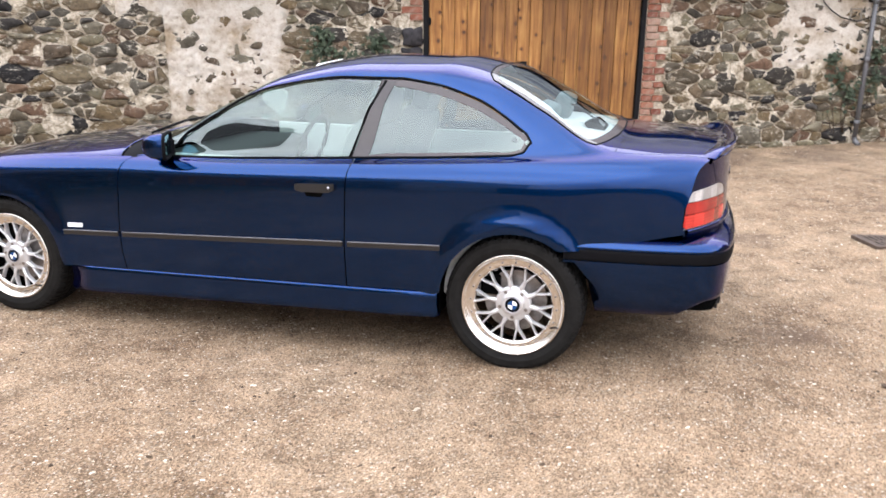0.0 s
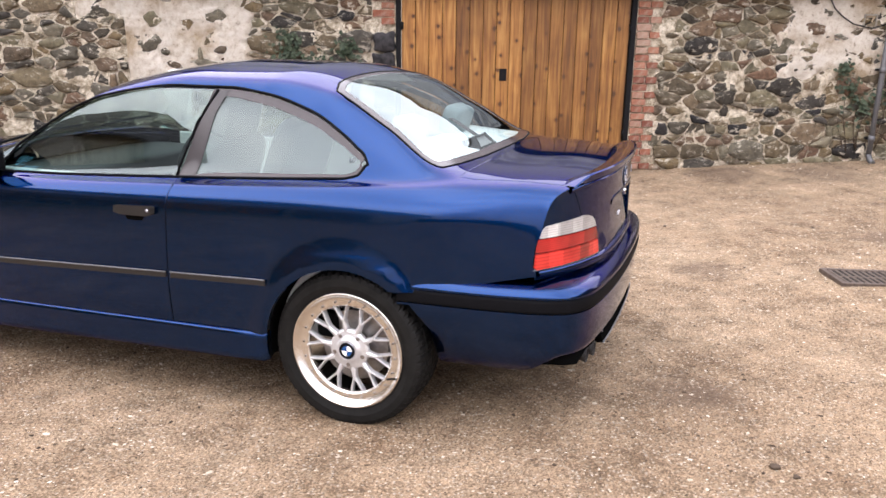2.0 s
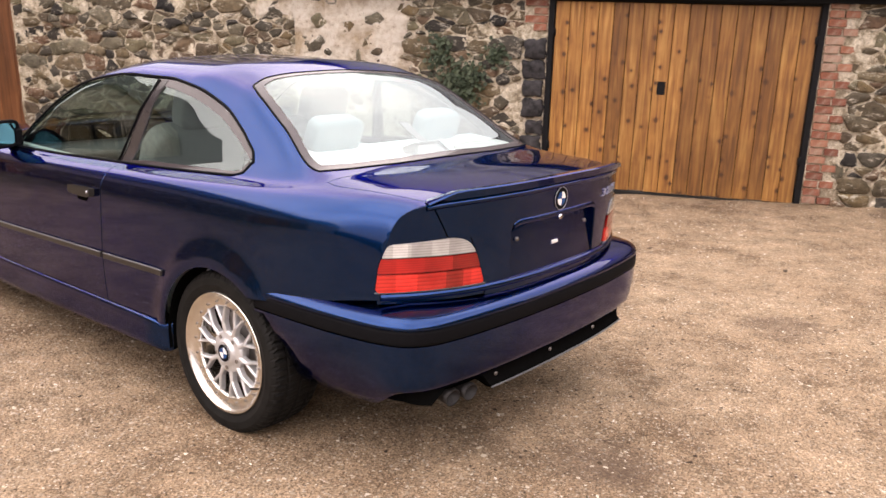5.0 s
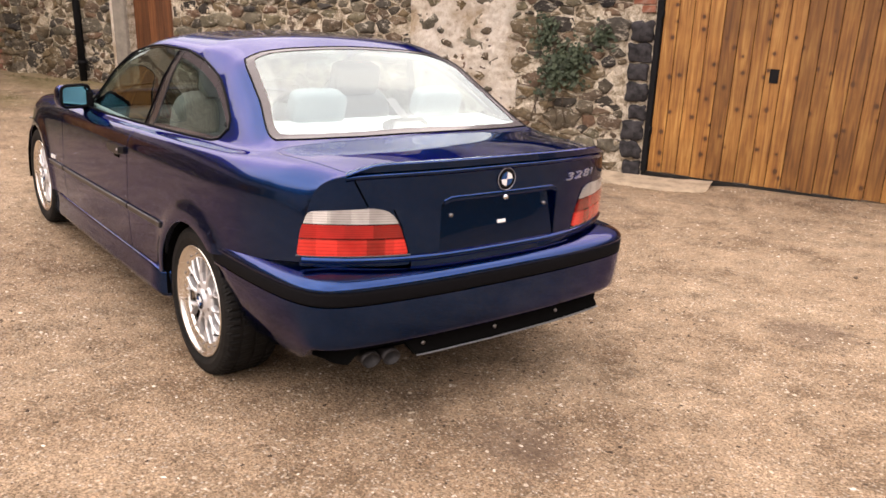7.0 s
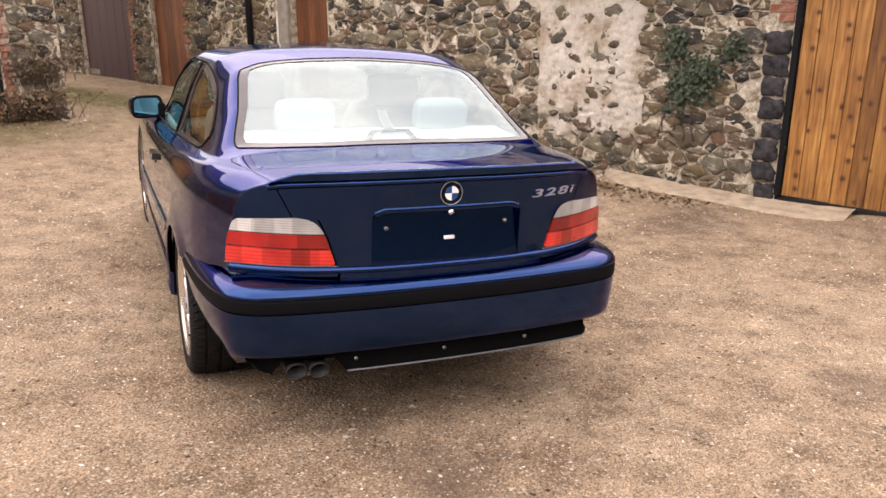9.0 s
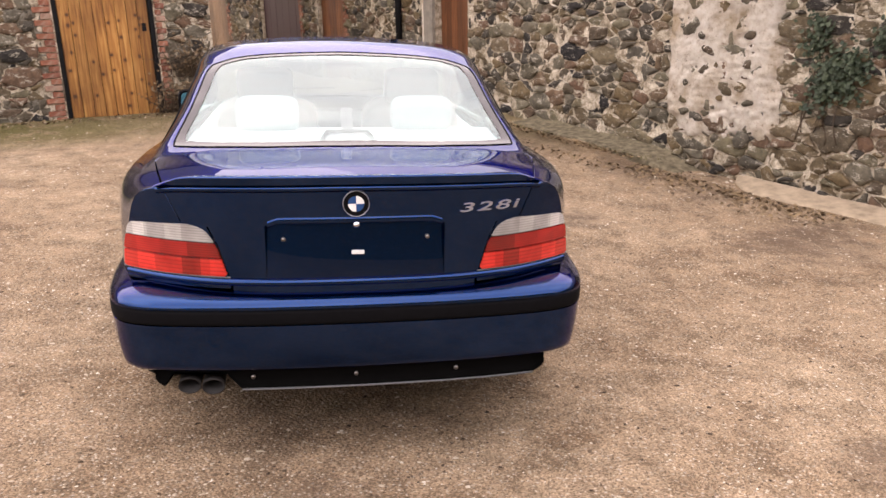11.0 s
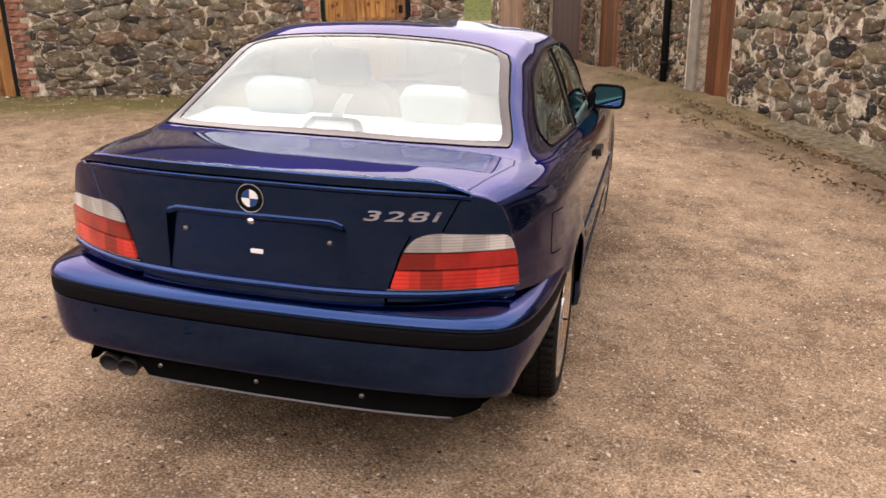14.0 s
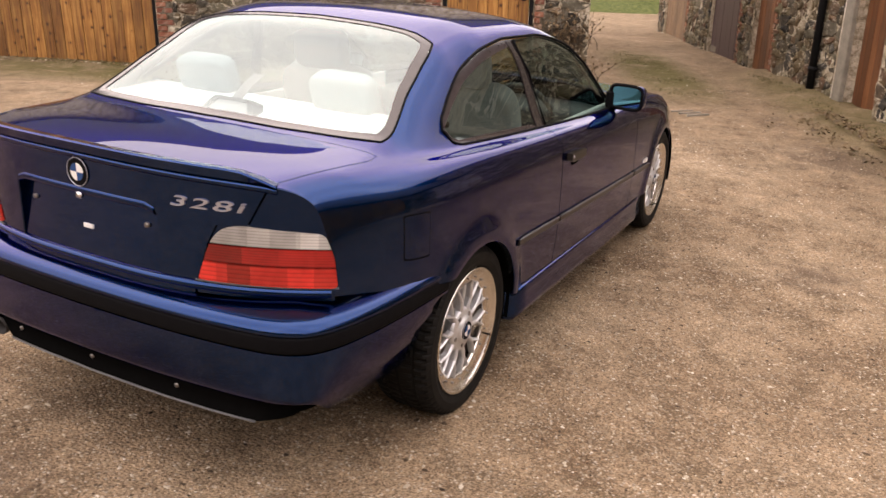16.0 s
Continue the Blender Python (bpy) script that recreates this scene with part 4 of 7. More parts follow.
def patch_bm(fn, outline, holes=(), step=0.03, scale=(1, 0.22), depth=0.005, offset=0.0, both=False):
    """A panel cut to an outline (and holes) in a skin's own coordinates, with turned-in edges. Returns the bmesh and its normals."""
    from mathutils.geometry import delaunay_2d_cdt
    sc = np.array(scale, float)
    loops = [resample(p, step, sc) for p in (outline, *holes)]
    lo, hi = loops[0].min(0), loops[0].max(0)
    gx, gy = np.arange(lo[0], hi[0], step / sc[0]), np.arange(lo[1], hi[1], step / sc[1])
    grid = np.array([(a + (step / sc[0] * 0.5 if j % 2 else 0), b) for j, b in enumerate(gy) for a in gx])
    keep = inside(loops[0], grid) if len(grid) else np.zeros(0, bool)
    for h in loops[1:]:
        keep &= ~inside(h, grid)
    grid = grid[keep] if len(grid) else grid.reshape(0, 2)
    edge_pts = np.concatenate(loops)
    if len(grid):
        far = np.array([(((edge_pts - g) * sc) ** 2).sum(1).min() > (0.5 * step) ** 2 for g in grid])
        grid = grid[far]
    pts = np.concatenate([edge_pts, grid]) if len(grid) else edge_pts
    edges, base = [], 0
    for lp in loops:
        edges += [(base + i, base + (i + 1) % len(lp)) for i in range(len(lp))]
        base += len(lp)
    v2, _, tris, *_ = delaunay_2d_cdt([Vector(p * sc) for p in pts], edges, [], 0, 1e-5)
    uv = np.array([(v.x, v.y) for v in v2]) / sc
    cen = np.array([uv[list(t)].mean(0) for t in tris])
    ok = inside(loops[0], cen)
    for h in loops[1:]:
        ok &= ~inside(h, cen)
    tris = [t for t, k in zip(tris, ok) if k]
    P = fn(uv[:, 0], uv[:, 1])
    e = 1e-3
    du, dv = fn(uv[:, 0] + e, uv[:, 1]) - fn(uv[:, 0] - e, uv[:, 1]), fn(uv[:, 0], uv[:, 1] + e) - fn(uv[:, 0], uv[:, 1] - e)
    N = np.cross(du, dv)
    N /= np.linalg.norm(N, axis=1)[:, None] + 1e-12
    mid = np.array([-1.0, 0, 0.5])
    if ((P - mid) * N).sum() < 0:
        N = -N
    P = P + offset * N
    bm = bmesh.new()
    vs = [bm.verts.new(p) for p in P]
    normals = [Vector(n_) for n_ in N]
    count = {}
    for t in tris:
        a, b, c = (P[k] for k in t)
        if np.dot(np.cross(b - a, c - a), N[t[0]]) < 0:
            t = t[::-1]
        if len(set(t)) < 3:
            continue
        bm.faces.new([vs[k] for k in t])
        for k in range(3):
            count[(t[k], t[(k + 1) % 3])] = 1
    rim = [(a, b) for a, b in count if (b, a) not in count]
    back = {}
    for a, b in rim:
        for k in (a, b):
            if k not in back:
                back[k] = bm.verts.new(P[k] - depth * N[k])
                normals.append(Vector(N[k]))
    if both:
        for k in range(len(P)):
            if k not in back:
                back[k] = bm.verts.new(P[k] - depth * N[k])
                normals.append(Vector(N[k]))
        normals[len(P):] = [-q for q in normals[len(P):]]
        bm.verts.index_update()
        for f in list(bm.faces):
            bm.faces.new([back[v.index] for v in reversed(f.verts)])
    for a, b in rim:
        bm.faces.new((vs[b], vs[a], back[a], back[b]))
    return bm, normals, len(rim)


def skin(name, parent, material, fn, outline, label="", **kw):
    bm, normals, rims = patch_bm(fn, outline, **kw)
    flat = len(bm.faces) - rims
    me = mesh_of(bm, name, material, True)
    for p in me.polygons[flat:]:
        p.use_smooth = False
    me.normals_split_custom_set_from_vertices(normals)
    ob = new(name, me)
    ob.parent = parent
    return tagged(ob, label)


def both_sides(outline):
    return [list(outline), [(x, 18 - s) for x, s in outline][::-1]]


def arc(cx, cz, r, a0, a1, n):
    return [(cx + r * math.cos(radians(a0 + (a1 - a0) * i / n)), cz + r * math.sin(radians(a0 + (a1 - a0) * i / n))) for i in range(n + 1)]


def on_side(pts):
    """Side-view points (x, z) as places on the left skin."""
    return [(x, s_at(x, z)) for x, z in pts]


G = 0.003  # half a panel gap
belt = lambda x: float(BODY_Z[6](x))
# side glass outline in side view, from the mirror along the sill to the tail, then forward under the roof
DLO = [(-1.80, 6.05), (-1.2, 6.04), (-0.6, 6.04), (-0.05, 6.05)]
DLO_TOP = [(0.030, 1.015), (0.004, 1.052), (-0.075, 1.105), (-0.22, 1.186), (-0.38, 1.240), (-0.58, 1.272), (-0.80, 1.272), (-1.02, 1.255), (-1.22, 1.218), (-1.38, 1.160), (-1.52, 1.080), (-1.68, 0.985)]


def glass_top():
    return [(x, s_at(x, z, 5.5, 7.6)) for x, z in DLO_TOP]


window_line = rounded(DLO + [(0.0, 6.13), (0.02, 6.3)] + glass_top(), 0.02, 3)
ARCH_R = 0.333
body = new("body")
body.parent = car
# quarter panel, pillars and roof are one welded shell
top_cut = [(-1.93, 6.02), (-1.80, 6.35), (-1.62, 6.75), (-1.45, 6.98), (-1.28, 7.15), (-1.22, 7.6), (-1.20, 9.0)]
rear_glass_half = [(-0.245, 9.0), (-0.235, 8.2), (-0.215, 7.5), (-0.18, 7.08), (-0.12, 7.0), (0.05, 6.97), (0.25, 6.97), (0.31, 7.03), (0.345, 7.5), (0.375, 8.2), (0.385, 9.0)]


def mirror_half(h):
    return h + [(x, 18 - s) for x, s in h[::-1][1:]]


rear_cut = rounded(mirror_half(rear_glass_half)[:-1], 0.03, 4)
trunk_front, trunk_side = 0.405, 6.22
arch_pts = on_side(arc(*WHEELS[0], ARCH_R, 174, 55, 26))
left_path = ([(-0.785, 2.02), (-0.79, 3.0), (-0.782, 4.0), (-0.772, 5.0), (-0.768, 5.95), (-0.768, 6.01), (-1.4, 6.0), (-1.90, 6.0)] + top_cut)
tail_left = [(TAIL, 2.98), (TAIL, 4), (TAIL, 5), (TAIL, 5.6), (TAIL, trunk_side), (0.6, trunk_side), (0.47, trunk_side), (trunk_front + 0.004, trunk_side + 0.25), (trunk_front, 7.0), (trunk_front + 0.004, 8.0), (trunk_front + 0.006, 9.0)]
bottom_left = [(-0.36, 2.02)] + arch_pts + [(0.22, 2.98), (0.4, 2.98), (0.65, 2.98)]
outline = left_path + [(x, 18 - s) for x, s in top_cut[::-1][1:]] + [(-1.90, 12.0), (-1.4, 12.0), (-0.768, 11.99), (-0.768, 12.05), (-0.772, 13), (-0.782, 14), (-0.79, 15), (-0.785, 15.98)]
outline += [(x, 18 - s) for x, s in bottom_left] + [(x, 18 - s) for x, s in tail_left] + tail_left[::-1][1:] + bottom_left[::-1]
skin("shell", body, PAINT, loft, outline, holes=both_sides(window_line) + [rear_cut], step=0.028)

# doors
door = [(-1.985, 2.02), (-2.0, 2.6), (-2.002, 3.2), (-1.985, 4.2), (-1.968, 5.0), (-1.945, 5.6), (-1.90, 5.95), (-1.4, 5.97), (-0.772, 5.97), (-0.775, 5.0), (-0.786, 4.0), (-0.794, 3.0), (-0.79, 2.02)]
door = [(x + (G if x < -1.5 else -G), s) for x, s in rounded(door, 0.02, 3)]
door_left, door_right = (skin("door", car, PAINT, loft, d) for d in both_sides(door))
# front wings with their wheel arches
front_arch = on_side(arc(*WHEELS[1], ARCH_R, 6, 176, 34))
wing = [(-1.99, 2.02), (-2.36, 2.02)] + front_arch + [(-3.10, 2.4), (-3.14, 3.2), (-3.18, 4.2), (-3.20, 5.3), (-3.0, 5.72), (-2.6, 5.8), (-2.2, 5.82), (-1.95, 5.85), (-1.952, 5.6), (-1.974, 5.0), (-1.991, 4.2), (-2.008, 3.2), (-2.005, 2.6)]
for w in both_sides(wing):
    skin("front_wing", body, PAINT, loft, w)
bonnet_half = [(-3.20, 5.35), (-3.0, 5.76), (-2.6, 5.84), (-2.2, 5.86), (-2.02, 5.95), (-2.04, 6.6), (-2.07, 7.5), (-2.09, 9.0)]
bonnet = bonnet_half + [(x, 18 - s) for x, s in bonnet_half[::-1][1:]]
skin("bonnet", car, PAINT, loft, bonnet, step=0.035)
nose = [(-3.16, 2.5), (-3.42, 2.5), (-3.42, 9), (-3.42, 15.5), (-3.16, 15.5), (-3.185, 14.0), (-3.205, 12.65), (-3.205, 9.0), (-3.205, 5.35), (-3.185, 4.0)]
skin("front_panel", body, PAINT, loft, nose, step=0.04)
skin("front_closing_panel", body, PAINT, lambda y, z: np.stack([-3.42 + 0.35 * np.abs(y) ** 3, y, z], -1), [(-0.62, 0.25), (0.62, 0.25), (0.60, 0.62), (0.5, 0.715), (0, 0.74), (-0.5, 0.715), (-0.60, 0.62)], scale=(1, 1), step=0.05)
cowl_half = [(-2.085, 9.0), (-2.065, 7.5), (-2.035, 6.6), (-2.015, 6.02), (-1.93, 6.02), (-1.90, 6.3), (-1.985, 7.0), (-2.0, 9.0)]
skin("cowl", body, TRIM, loft, cowl_half + [(x, 18 - s) for x, s in cowl_half[::-1][1:-1]], step=0.04, offset=-0.01)

def sweep_bm(path, profile, rise=None):
    """profile: (outward, z) points; the path runs anticlockwise seen from above."""
    bm, rows = bmesh.new(), []
    for i, p in enumerate(path):
        a, b = path[max(0, i - 1)], path[min(len(path) - 1, i + 1)]
        d = Vector((b[0] - a[0], b[1] - a[1], 0)).normalized()
        out = Vector((d.y, -d.x, 0))
        prof = profile(p) if callable(profile) else profile
        rows.append([bm.verts.new((p[0] + out.x * o, p[1] + out.y * o, z + (rise(p) if rise else 0))) for o, z in prof])
    for a, b in zip(rows, rows[1:]):
        for i in range(len(a) - 1):
            bm.faces.new((a[i], b[i], b[i + 1], a[i + 1]))
    bmesh.ops.recalc_face_normals(bm, faces=bm.faces)
    return bm


# boot lid: top and face
lid_half = [(trunk_front + 0.009, 9.0), (trunk_front + 0.008, 8.0), (trunk_front + 0.005, 7.0), (trunk_front + 0.008, trunk_side + 0.28), (0.475, trunk_side + 0.075), (0.6, trunk_side + 0.07), (TAIL - 0.003, trunk_side + 0.07)]
boot = skin("boot_lid", car, PAINT, loft, lid_half + [(x, 18 - s) for x, s in lid_half[::-1][:-1]])
face_bottom, LIGHT = 0.684, [(-0.405, 0.697), (-0.750, 0.694), (-0.742, 0.78), (-0.722, 0.848), (-0.52, 0.862), (-0.468, 0.846), (-0.438, 0.80)]


def tail_edge():
    """The left half of the tail's rim, from below the light up to the middle of the lid."""
    return [(float(p[1]), float(p[2])) for p in loft(np.full(24, TAIL), np.linspace(2.98, 9.0, 24))]


rim = tail_edge()
lid_y = float(loft(TAIL, trunk_side)[0, 1])
lid_z = float(loft(TAIL, trunk_side)[0, 2])
light_line = rounded(LIGHT, [0.01, 0.012, 0.02, 0.02, 0.04, 0.05, 0.03], 4)
seam = [(lid_y, lid_z), (lid_y + 0.055, 0.862), (-0.462, 0.855), (-0.435, 0.80), (-0.402, 0.69), (-0.395, face_bottom)]
PLATE = [(-0.285, 0.683), (0.285, 0.683), (0.285, 0.862), (0.262, 0.878), (-0.262, 0.878), (-0.285, 0.862)]
face = [(a + G, b) for a, b in seam[::-1]] + [p for p in rim if p[0] > lid_y + 0.004]
face = face + [(-a, b) for a, b in face[::-1]]
face = [p for i, p in enumerate(face) if i == 0 or abs(p[0] - face[i - 1][0]) + abs(p[1] - face[i - 1][1]) > 1e-4]
skin("boot_face", boot, PAINT, tail_skin, face, scale=(1, 1), step=0.025, holes=[PLATE])
recess = lambda y, z: tail_skin(y, z) - np.stack([0.004 + 0.14 * (np.atleast_1d(z) - 0.683), 0 * np.atleast_1d(z), 0 * np.atleast_1d(z)], -1)
skin("plate_recess", boot, PAINT, recess, [(a * 1.005, b) for a, b in PLATE], "bare plate recess with no number plate", scale=(1, 1), step=0.04)
bm = bmesh.new()
loop = [np.array(p) for p in PLATE]
out_v = [bm.verts.new(tail_skin(*p)[0]) for p in loop]
in_v = [bm.verts.new(recess(*p)[0]) for p in loop]
for i in range(len(loop)):
    bm.faces.new((out_v[i], out_v[(i + 1) % len(loop)], in_v[(i + 1) % len(loop)], in_v[i]))
part("recess_edge", bm, PAINT, boot)
lip_path = [(float(p[0]), float(p[1])) for p in tail_skin(np.linspace(-0.275, 0.275, 19), np.full(19, 0.88))]
lip_rise = lambda p: -0.012 * max(0, (abs(p[1]) - 0.235) / 0.04) ** 2
part("plate_lip", sweep_bm(lip_path, [(-0.004, 0.893), (0.001, 0.890), (0.003, 0.885), (0.004, 0.878), (0.002, 0.872), (-0.004, 0.868), (-0.03, 0.866)], lip_rise), PAINT, boot, "rounded lip over the plate recess", True)
# end panels of the quarters round the lights
end_panel = [(rim[0][0], 0.655)] + rim[:1] + [p for p in rim[1:] if p[0] < lid_y - 0.002] + [(lid_y - G, lid_z)] + [(a - G, b) for a, b in seam[1:]] + [(-0.40, 0.655)]
for sgn in (1, -1):
    skin("end_panel", body, PAINT, tail_skin, [(a * sgn, b) for a, b in (end_panel if sgn > 0 else end_panel[::-1])], scale=(1, 1), step=0.025,
         holes=[[(a * sgn, b) for a, b in light_line]])
skin("tail_valance", body, PAINT, tail_skin, [(-0.39, 0.64), (0.39, 0.64), (0.39, face_bottom - 0.005), (-0.39, face_bottom - 0.005)], scale=(1, 1), step=0.04)


# rear lights: clear band over two red bands
def rear_light(sgn):
    ob = new("rear_light")
    ob.parent = car
    tagged(ob, "rear light with a clear band over red bands")

    def band(z0, z1):
        poly = [np.array(p) for p in light_line]
        pts = [tuple(p) for p in poly]
        pts = clip_poly(pts, 0, z1, 0, 1)
        pts = clip_poly(pts, 0, z0, 0, -1)
        c = np.mean(pts, 0)
        pts = [(c[0] + (p[0] - c[0]) * 0.992, p[1]) for p in pts]
        return [(p[0] * sgn, p[1]) for p in (pts if sgn > 0 else pts[::-1])]
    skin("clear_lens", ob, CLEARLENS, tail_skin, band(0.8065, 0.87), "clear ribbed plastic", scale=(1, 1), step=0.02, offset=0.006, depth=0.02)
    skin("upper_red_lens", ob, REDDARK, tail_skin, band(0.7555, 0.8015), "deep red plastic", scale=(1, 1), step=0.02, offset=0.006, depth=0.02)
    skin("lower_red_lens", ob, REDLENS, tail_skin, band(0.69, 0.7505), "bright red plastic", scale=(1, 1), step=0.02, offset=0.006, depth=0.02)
    skin("light_backing", ob, TRIM, tail_skin, [(a * sgn, b) for a, b in (light_line if sgn > 0 else light_line[::-1])], scale=(1, 1), step=0.04, offset=-0.004)


rear_light(1), rear_light(-1)
# added grey tubes: the panel edge's highlight under each light, put into colour
for sgn in (1, -1):
    under = tail_skin(np.linspace(0.398, 0.752, 14) * sgn, np.full(14, 0.6925))
    part("light_seal", tube_bm([tuple(p + np.array([0.003, 0, 0])) for p in under], 0.0028, 6), GLOSSEDGE, body, "thin grey line for the panel edge's highlight under the light", True)


# ---- bumpers and sills: a profile drawn along a plan line ----
BX = line(range(9), [0.21, 0.44, 0.62, 0.745, 0.830, 0.885, 0.918, 0.934, 0.938])
BY = line(range(9), [0.846, 0.837, 0.820, 0.796, 0.757, 0.670, 0.470, 0.230, 0.0])
BUMP = [(float(BX(k)), -float(BY(k))) for k in np.linspace(0, 8, 41)]
BUMP += [(x, -y) for x, y in BUMP[::-1][1:]]
bump_rise = lambda p: -0.004 * min(1, max(0, (0.85 - p[0]) / 0.62))


def bumper_profile(p):
    """Shelf, edge, strip seat and skirt; the skirt stands upright over the black valance and tucks under towards the wheels."""
    k = min(1, max(0, (0.84 - p[0]) / 0.16))
    k = k * k * (3 - 2 * k)
    top = [(-0.22, 0.660), (-0.12, 0.654), (-0.07, 0.648), (-0.035, 0.640), (-0.017, 0.633), (-0.007, 0.625), (0.0, 0.615), (0.003, 0.607), (0.001, 0.603), (-0.004, 0.601), (-0.004, 0.551), (0.0, 0.549)]
    mid = [(-0.001, 0.52), (-0.003, 0.48), (-0.007, 0.44), (-0.011, 0.41), (-0.016, 0.394), (-0.024, 0.388), (-0.06, 0.386)]
    side = [(-0.002, 0.52), (-0.008, 0.48), (-0.022, 0.43), (-0.042, 0.38), (-0.065, 0.335), (-0.088, 0.302), (-0.13, 0.295)]
    low = [(a[0] + k * (b[0] - a[0]), a[1] + k * (b[1] - a[1])) for a, b in zip(mid, side)]
    foot = 0.309 + math.sqrt(max(0.0, 0.352 ** 2 - p[0] ** 2)) if p[0] < 0.352 else 0.0  # round the wheel arch
    return top + [(o, max(z, min(foot, 0.54))) for o, z in low]


bumper_mesh = mesh_of(sweep_bm(BUMP, bumper_profile, bump_rise), "rear_bumper", PAINT, True)
bumper_mesh.set_sharp_from_angle(angle=radians(50))
bumper = new("rear_bumper", bumper_mesh)
bumper.parent = car
roll_path = [(float(p[0]), float(p[1])) for p in tail_skin(np.linspace(-0.735, 0.735, 31), np.full(31, 0.66))]
part("valance_roll", sweep_bm(roll_path, [(-0.02, 0.6905), (0.004, 0.690), (0.011, 0.685), (0.014, 0.677), (0.011, 0.669), (0.0, 0.6655), (-0.03, 0.666)]), PAINT, body, smooth=True)
strip = sweep_bm(BUMP, [(-0.005, 0.6005), (0.0005, 0.599), (0.0018, 0.592), (0.0018, 0.560), (0.0005, 0.553), (-0.005, 0.5515)], bump_rise)
part("rubber_strip", strip, TRIM, bumper, "black rubber strip", True)
low_path = [p for p in BUMP if p[0] > 0.70]


def valance_profile(p):
    """Black lower valance: it wraps the corners, and is cut up over the tail pipes."""
    e = min(1, max(0, (abs(p[1]) - 0.60) / 0.15))
    lift = 0.06 if -0.625 < p[1] < -0.41 else 0.0
    return [(o - 0.085 * e, max(z, 0.314 + lift)) for o, z in ((-0.10, 0.46), (-0.05, 0.44), (-0.034, 0.41), (-0.036, 0.385), (-0.040, 0.355), (-0.036, 0.330), (-0.026, 0.322), (-0.026, 0.317), (-0.05, 0.314), (-0.16, 0.335))]


part("diffuser", sweep_bm(low_path, valance_profile), UNDER, bumper, "black plastic lower valance", True)
part("lip", tube_bm([(p[0] - 0.025, p[1], 0.3195) for p in BUMP if -0.40 < p[1] < 0.605 and p[0] > 0.6], 0.0035, 8), GLOSSEDGE, bumper, "grey lower edge", True)
for y in (-0.341, -0.007, 0.330):
    bx = float(np.interp(y, [p[1] for p in BUMP], [p[0] for p in BUMP])) - 0.044
    part("bolt", tube_bm([(bx - 0.01, y, 0.357), (bx + 0.008, y, 0.357)], 0.0075, 8), STEEL, bumper, "grey bolt head", smooth=True)
exhaust = new("exhaust")
exhaust.parent = car


def pipe_ring(x, y, z, ry, rz, n=22):
    return [(x, y + ry * math.cos(a), z + rz * math.sin(a)) for a in np.linspace(0, 2 * math.pi, n + 1)[:-1]]


for y, x in ((-0.547, 0.868), (-0.470, 0.882)):
    bm = bmesh.new()
    rings = [[bm.verts.new(q) for q in pipe_ring(*r)] for r in ((0.45, y, 0.356, 0.034, 0.027), (x - 0.02, y, 0.330, 0.036, 0.028), (x, y, 0.325, 0.037, 0.028), (x, y, 0.325, 0.033, 0.024), (0.60, y, 0.348, 0.031, 0.024))]
    for a, b in zip(rings, rings[1:]):
        for i in range(22):
            bm.faces.new((a[i], a[(i + 1) % 22], b[(i + 1) % 22], b[i]))
    bm.faces.new(rings[-1])
    bmesh.ops.recalc_face_normals(bm, faces=bm.faces)
    part("tail_pipe", bm, PIPE, exhaust, smooth=True)
part("silencer", box_bm(0.35, -0.45, 0.36, 0.66, 0.40, 0.46, 0.04), UNDER, exhaust)


def sill(sgn):
    path = [(x, -sgn * y) for x, y in ((-2.335, 0.80), (-2.325, 0.835), (-2.2, 0.846), (-1.5, 0.852), (-0.9, 0.854), (-0.5, 0.856), (-0.36, 0.852), (-0.345, 0.82))]
    zt = lambda p: 0.288 + 0.025 * (p[0] + 2.3)
    zb = lambda p: 0.152 + 0.034 * (p[0] + 2.3)

    def prof(p):
        t, b = zt(p), zb(p)
        k = -1 if sgn < 0 else 1
        return [(k * o, z) for o, z in ((-0.03, t + 0.004), (-0.002, t + 0.003), (0.003, t - 0.004), (0.002, t - 0.03), (0.0, (t + b) / 2), (0.006, b + 0.03), (0.004, b + 0.008), (-0.01, b), (-0.10, b - 0.004))]
    part("sill_skirt", sweep_bm(path, prof), PAINT, body, smooth=True)


sill(1), sill(-1)


# ---- side glass, trims and pillars ----
def inset(poly, d):
    out, k = [], len(poly)
    arr = [np.array((p[0], p[1] * 0.22)) for p in poly]
    area = sum(arr[i][0] * arr[(i + 1) % k][1] - arr[(i + 1) % k][0] * arr[i][1] for i in range(k))
    for i in range(k):
        t = arr[(i + 1) % k] - arr[i - 1]
        t = t / (np.linalg.norm(t) + 1e-9)
        n_ = np.array((-t[1], t[0])) * (1 if area > 0 else -1)
        p = arr[i] + d * n_
        out.append((p[0], p[1] / 0.22))
    return out


def tube_on(poly, r, off, closed=True, sides=6):
    if closed:
        poly = resample(poly, 0.02, np.array((1, 0.22)))
    P = loft([p[0] for p in poly], [p[1] for p in poly])
    return tube_bm([tuple(q) for q in P], r, sides, closed=closed)


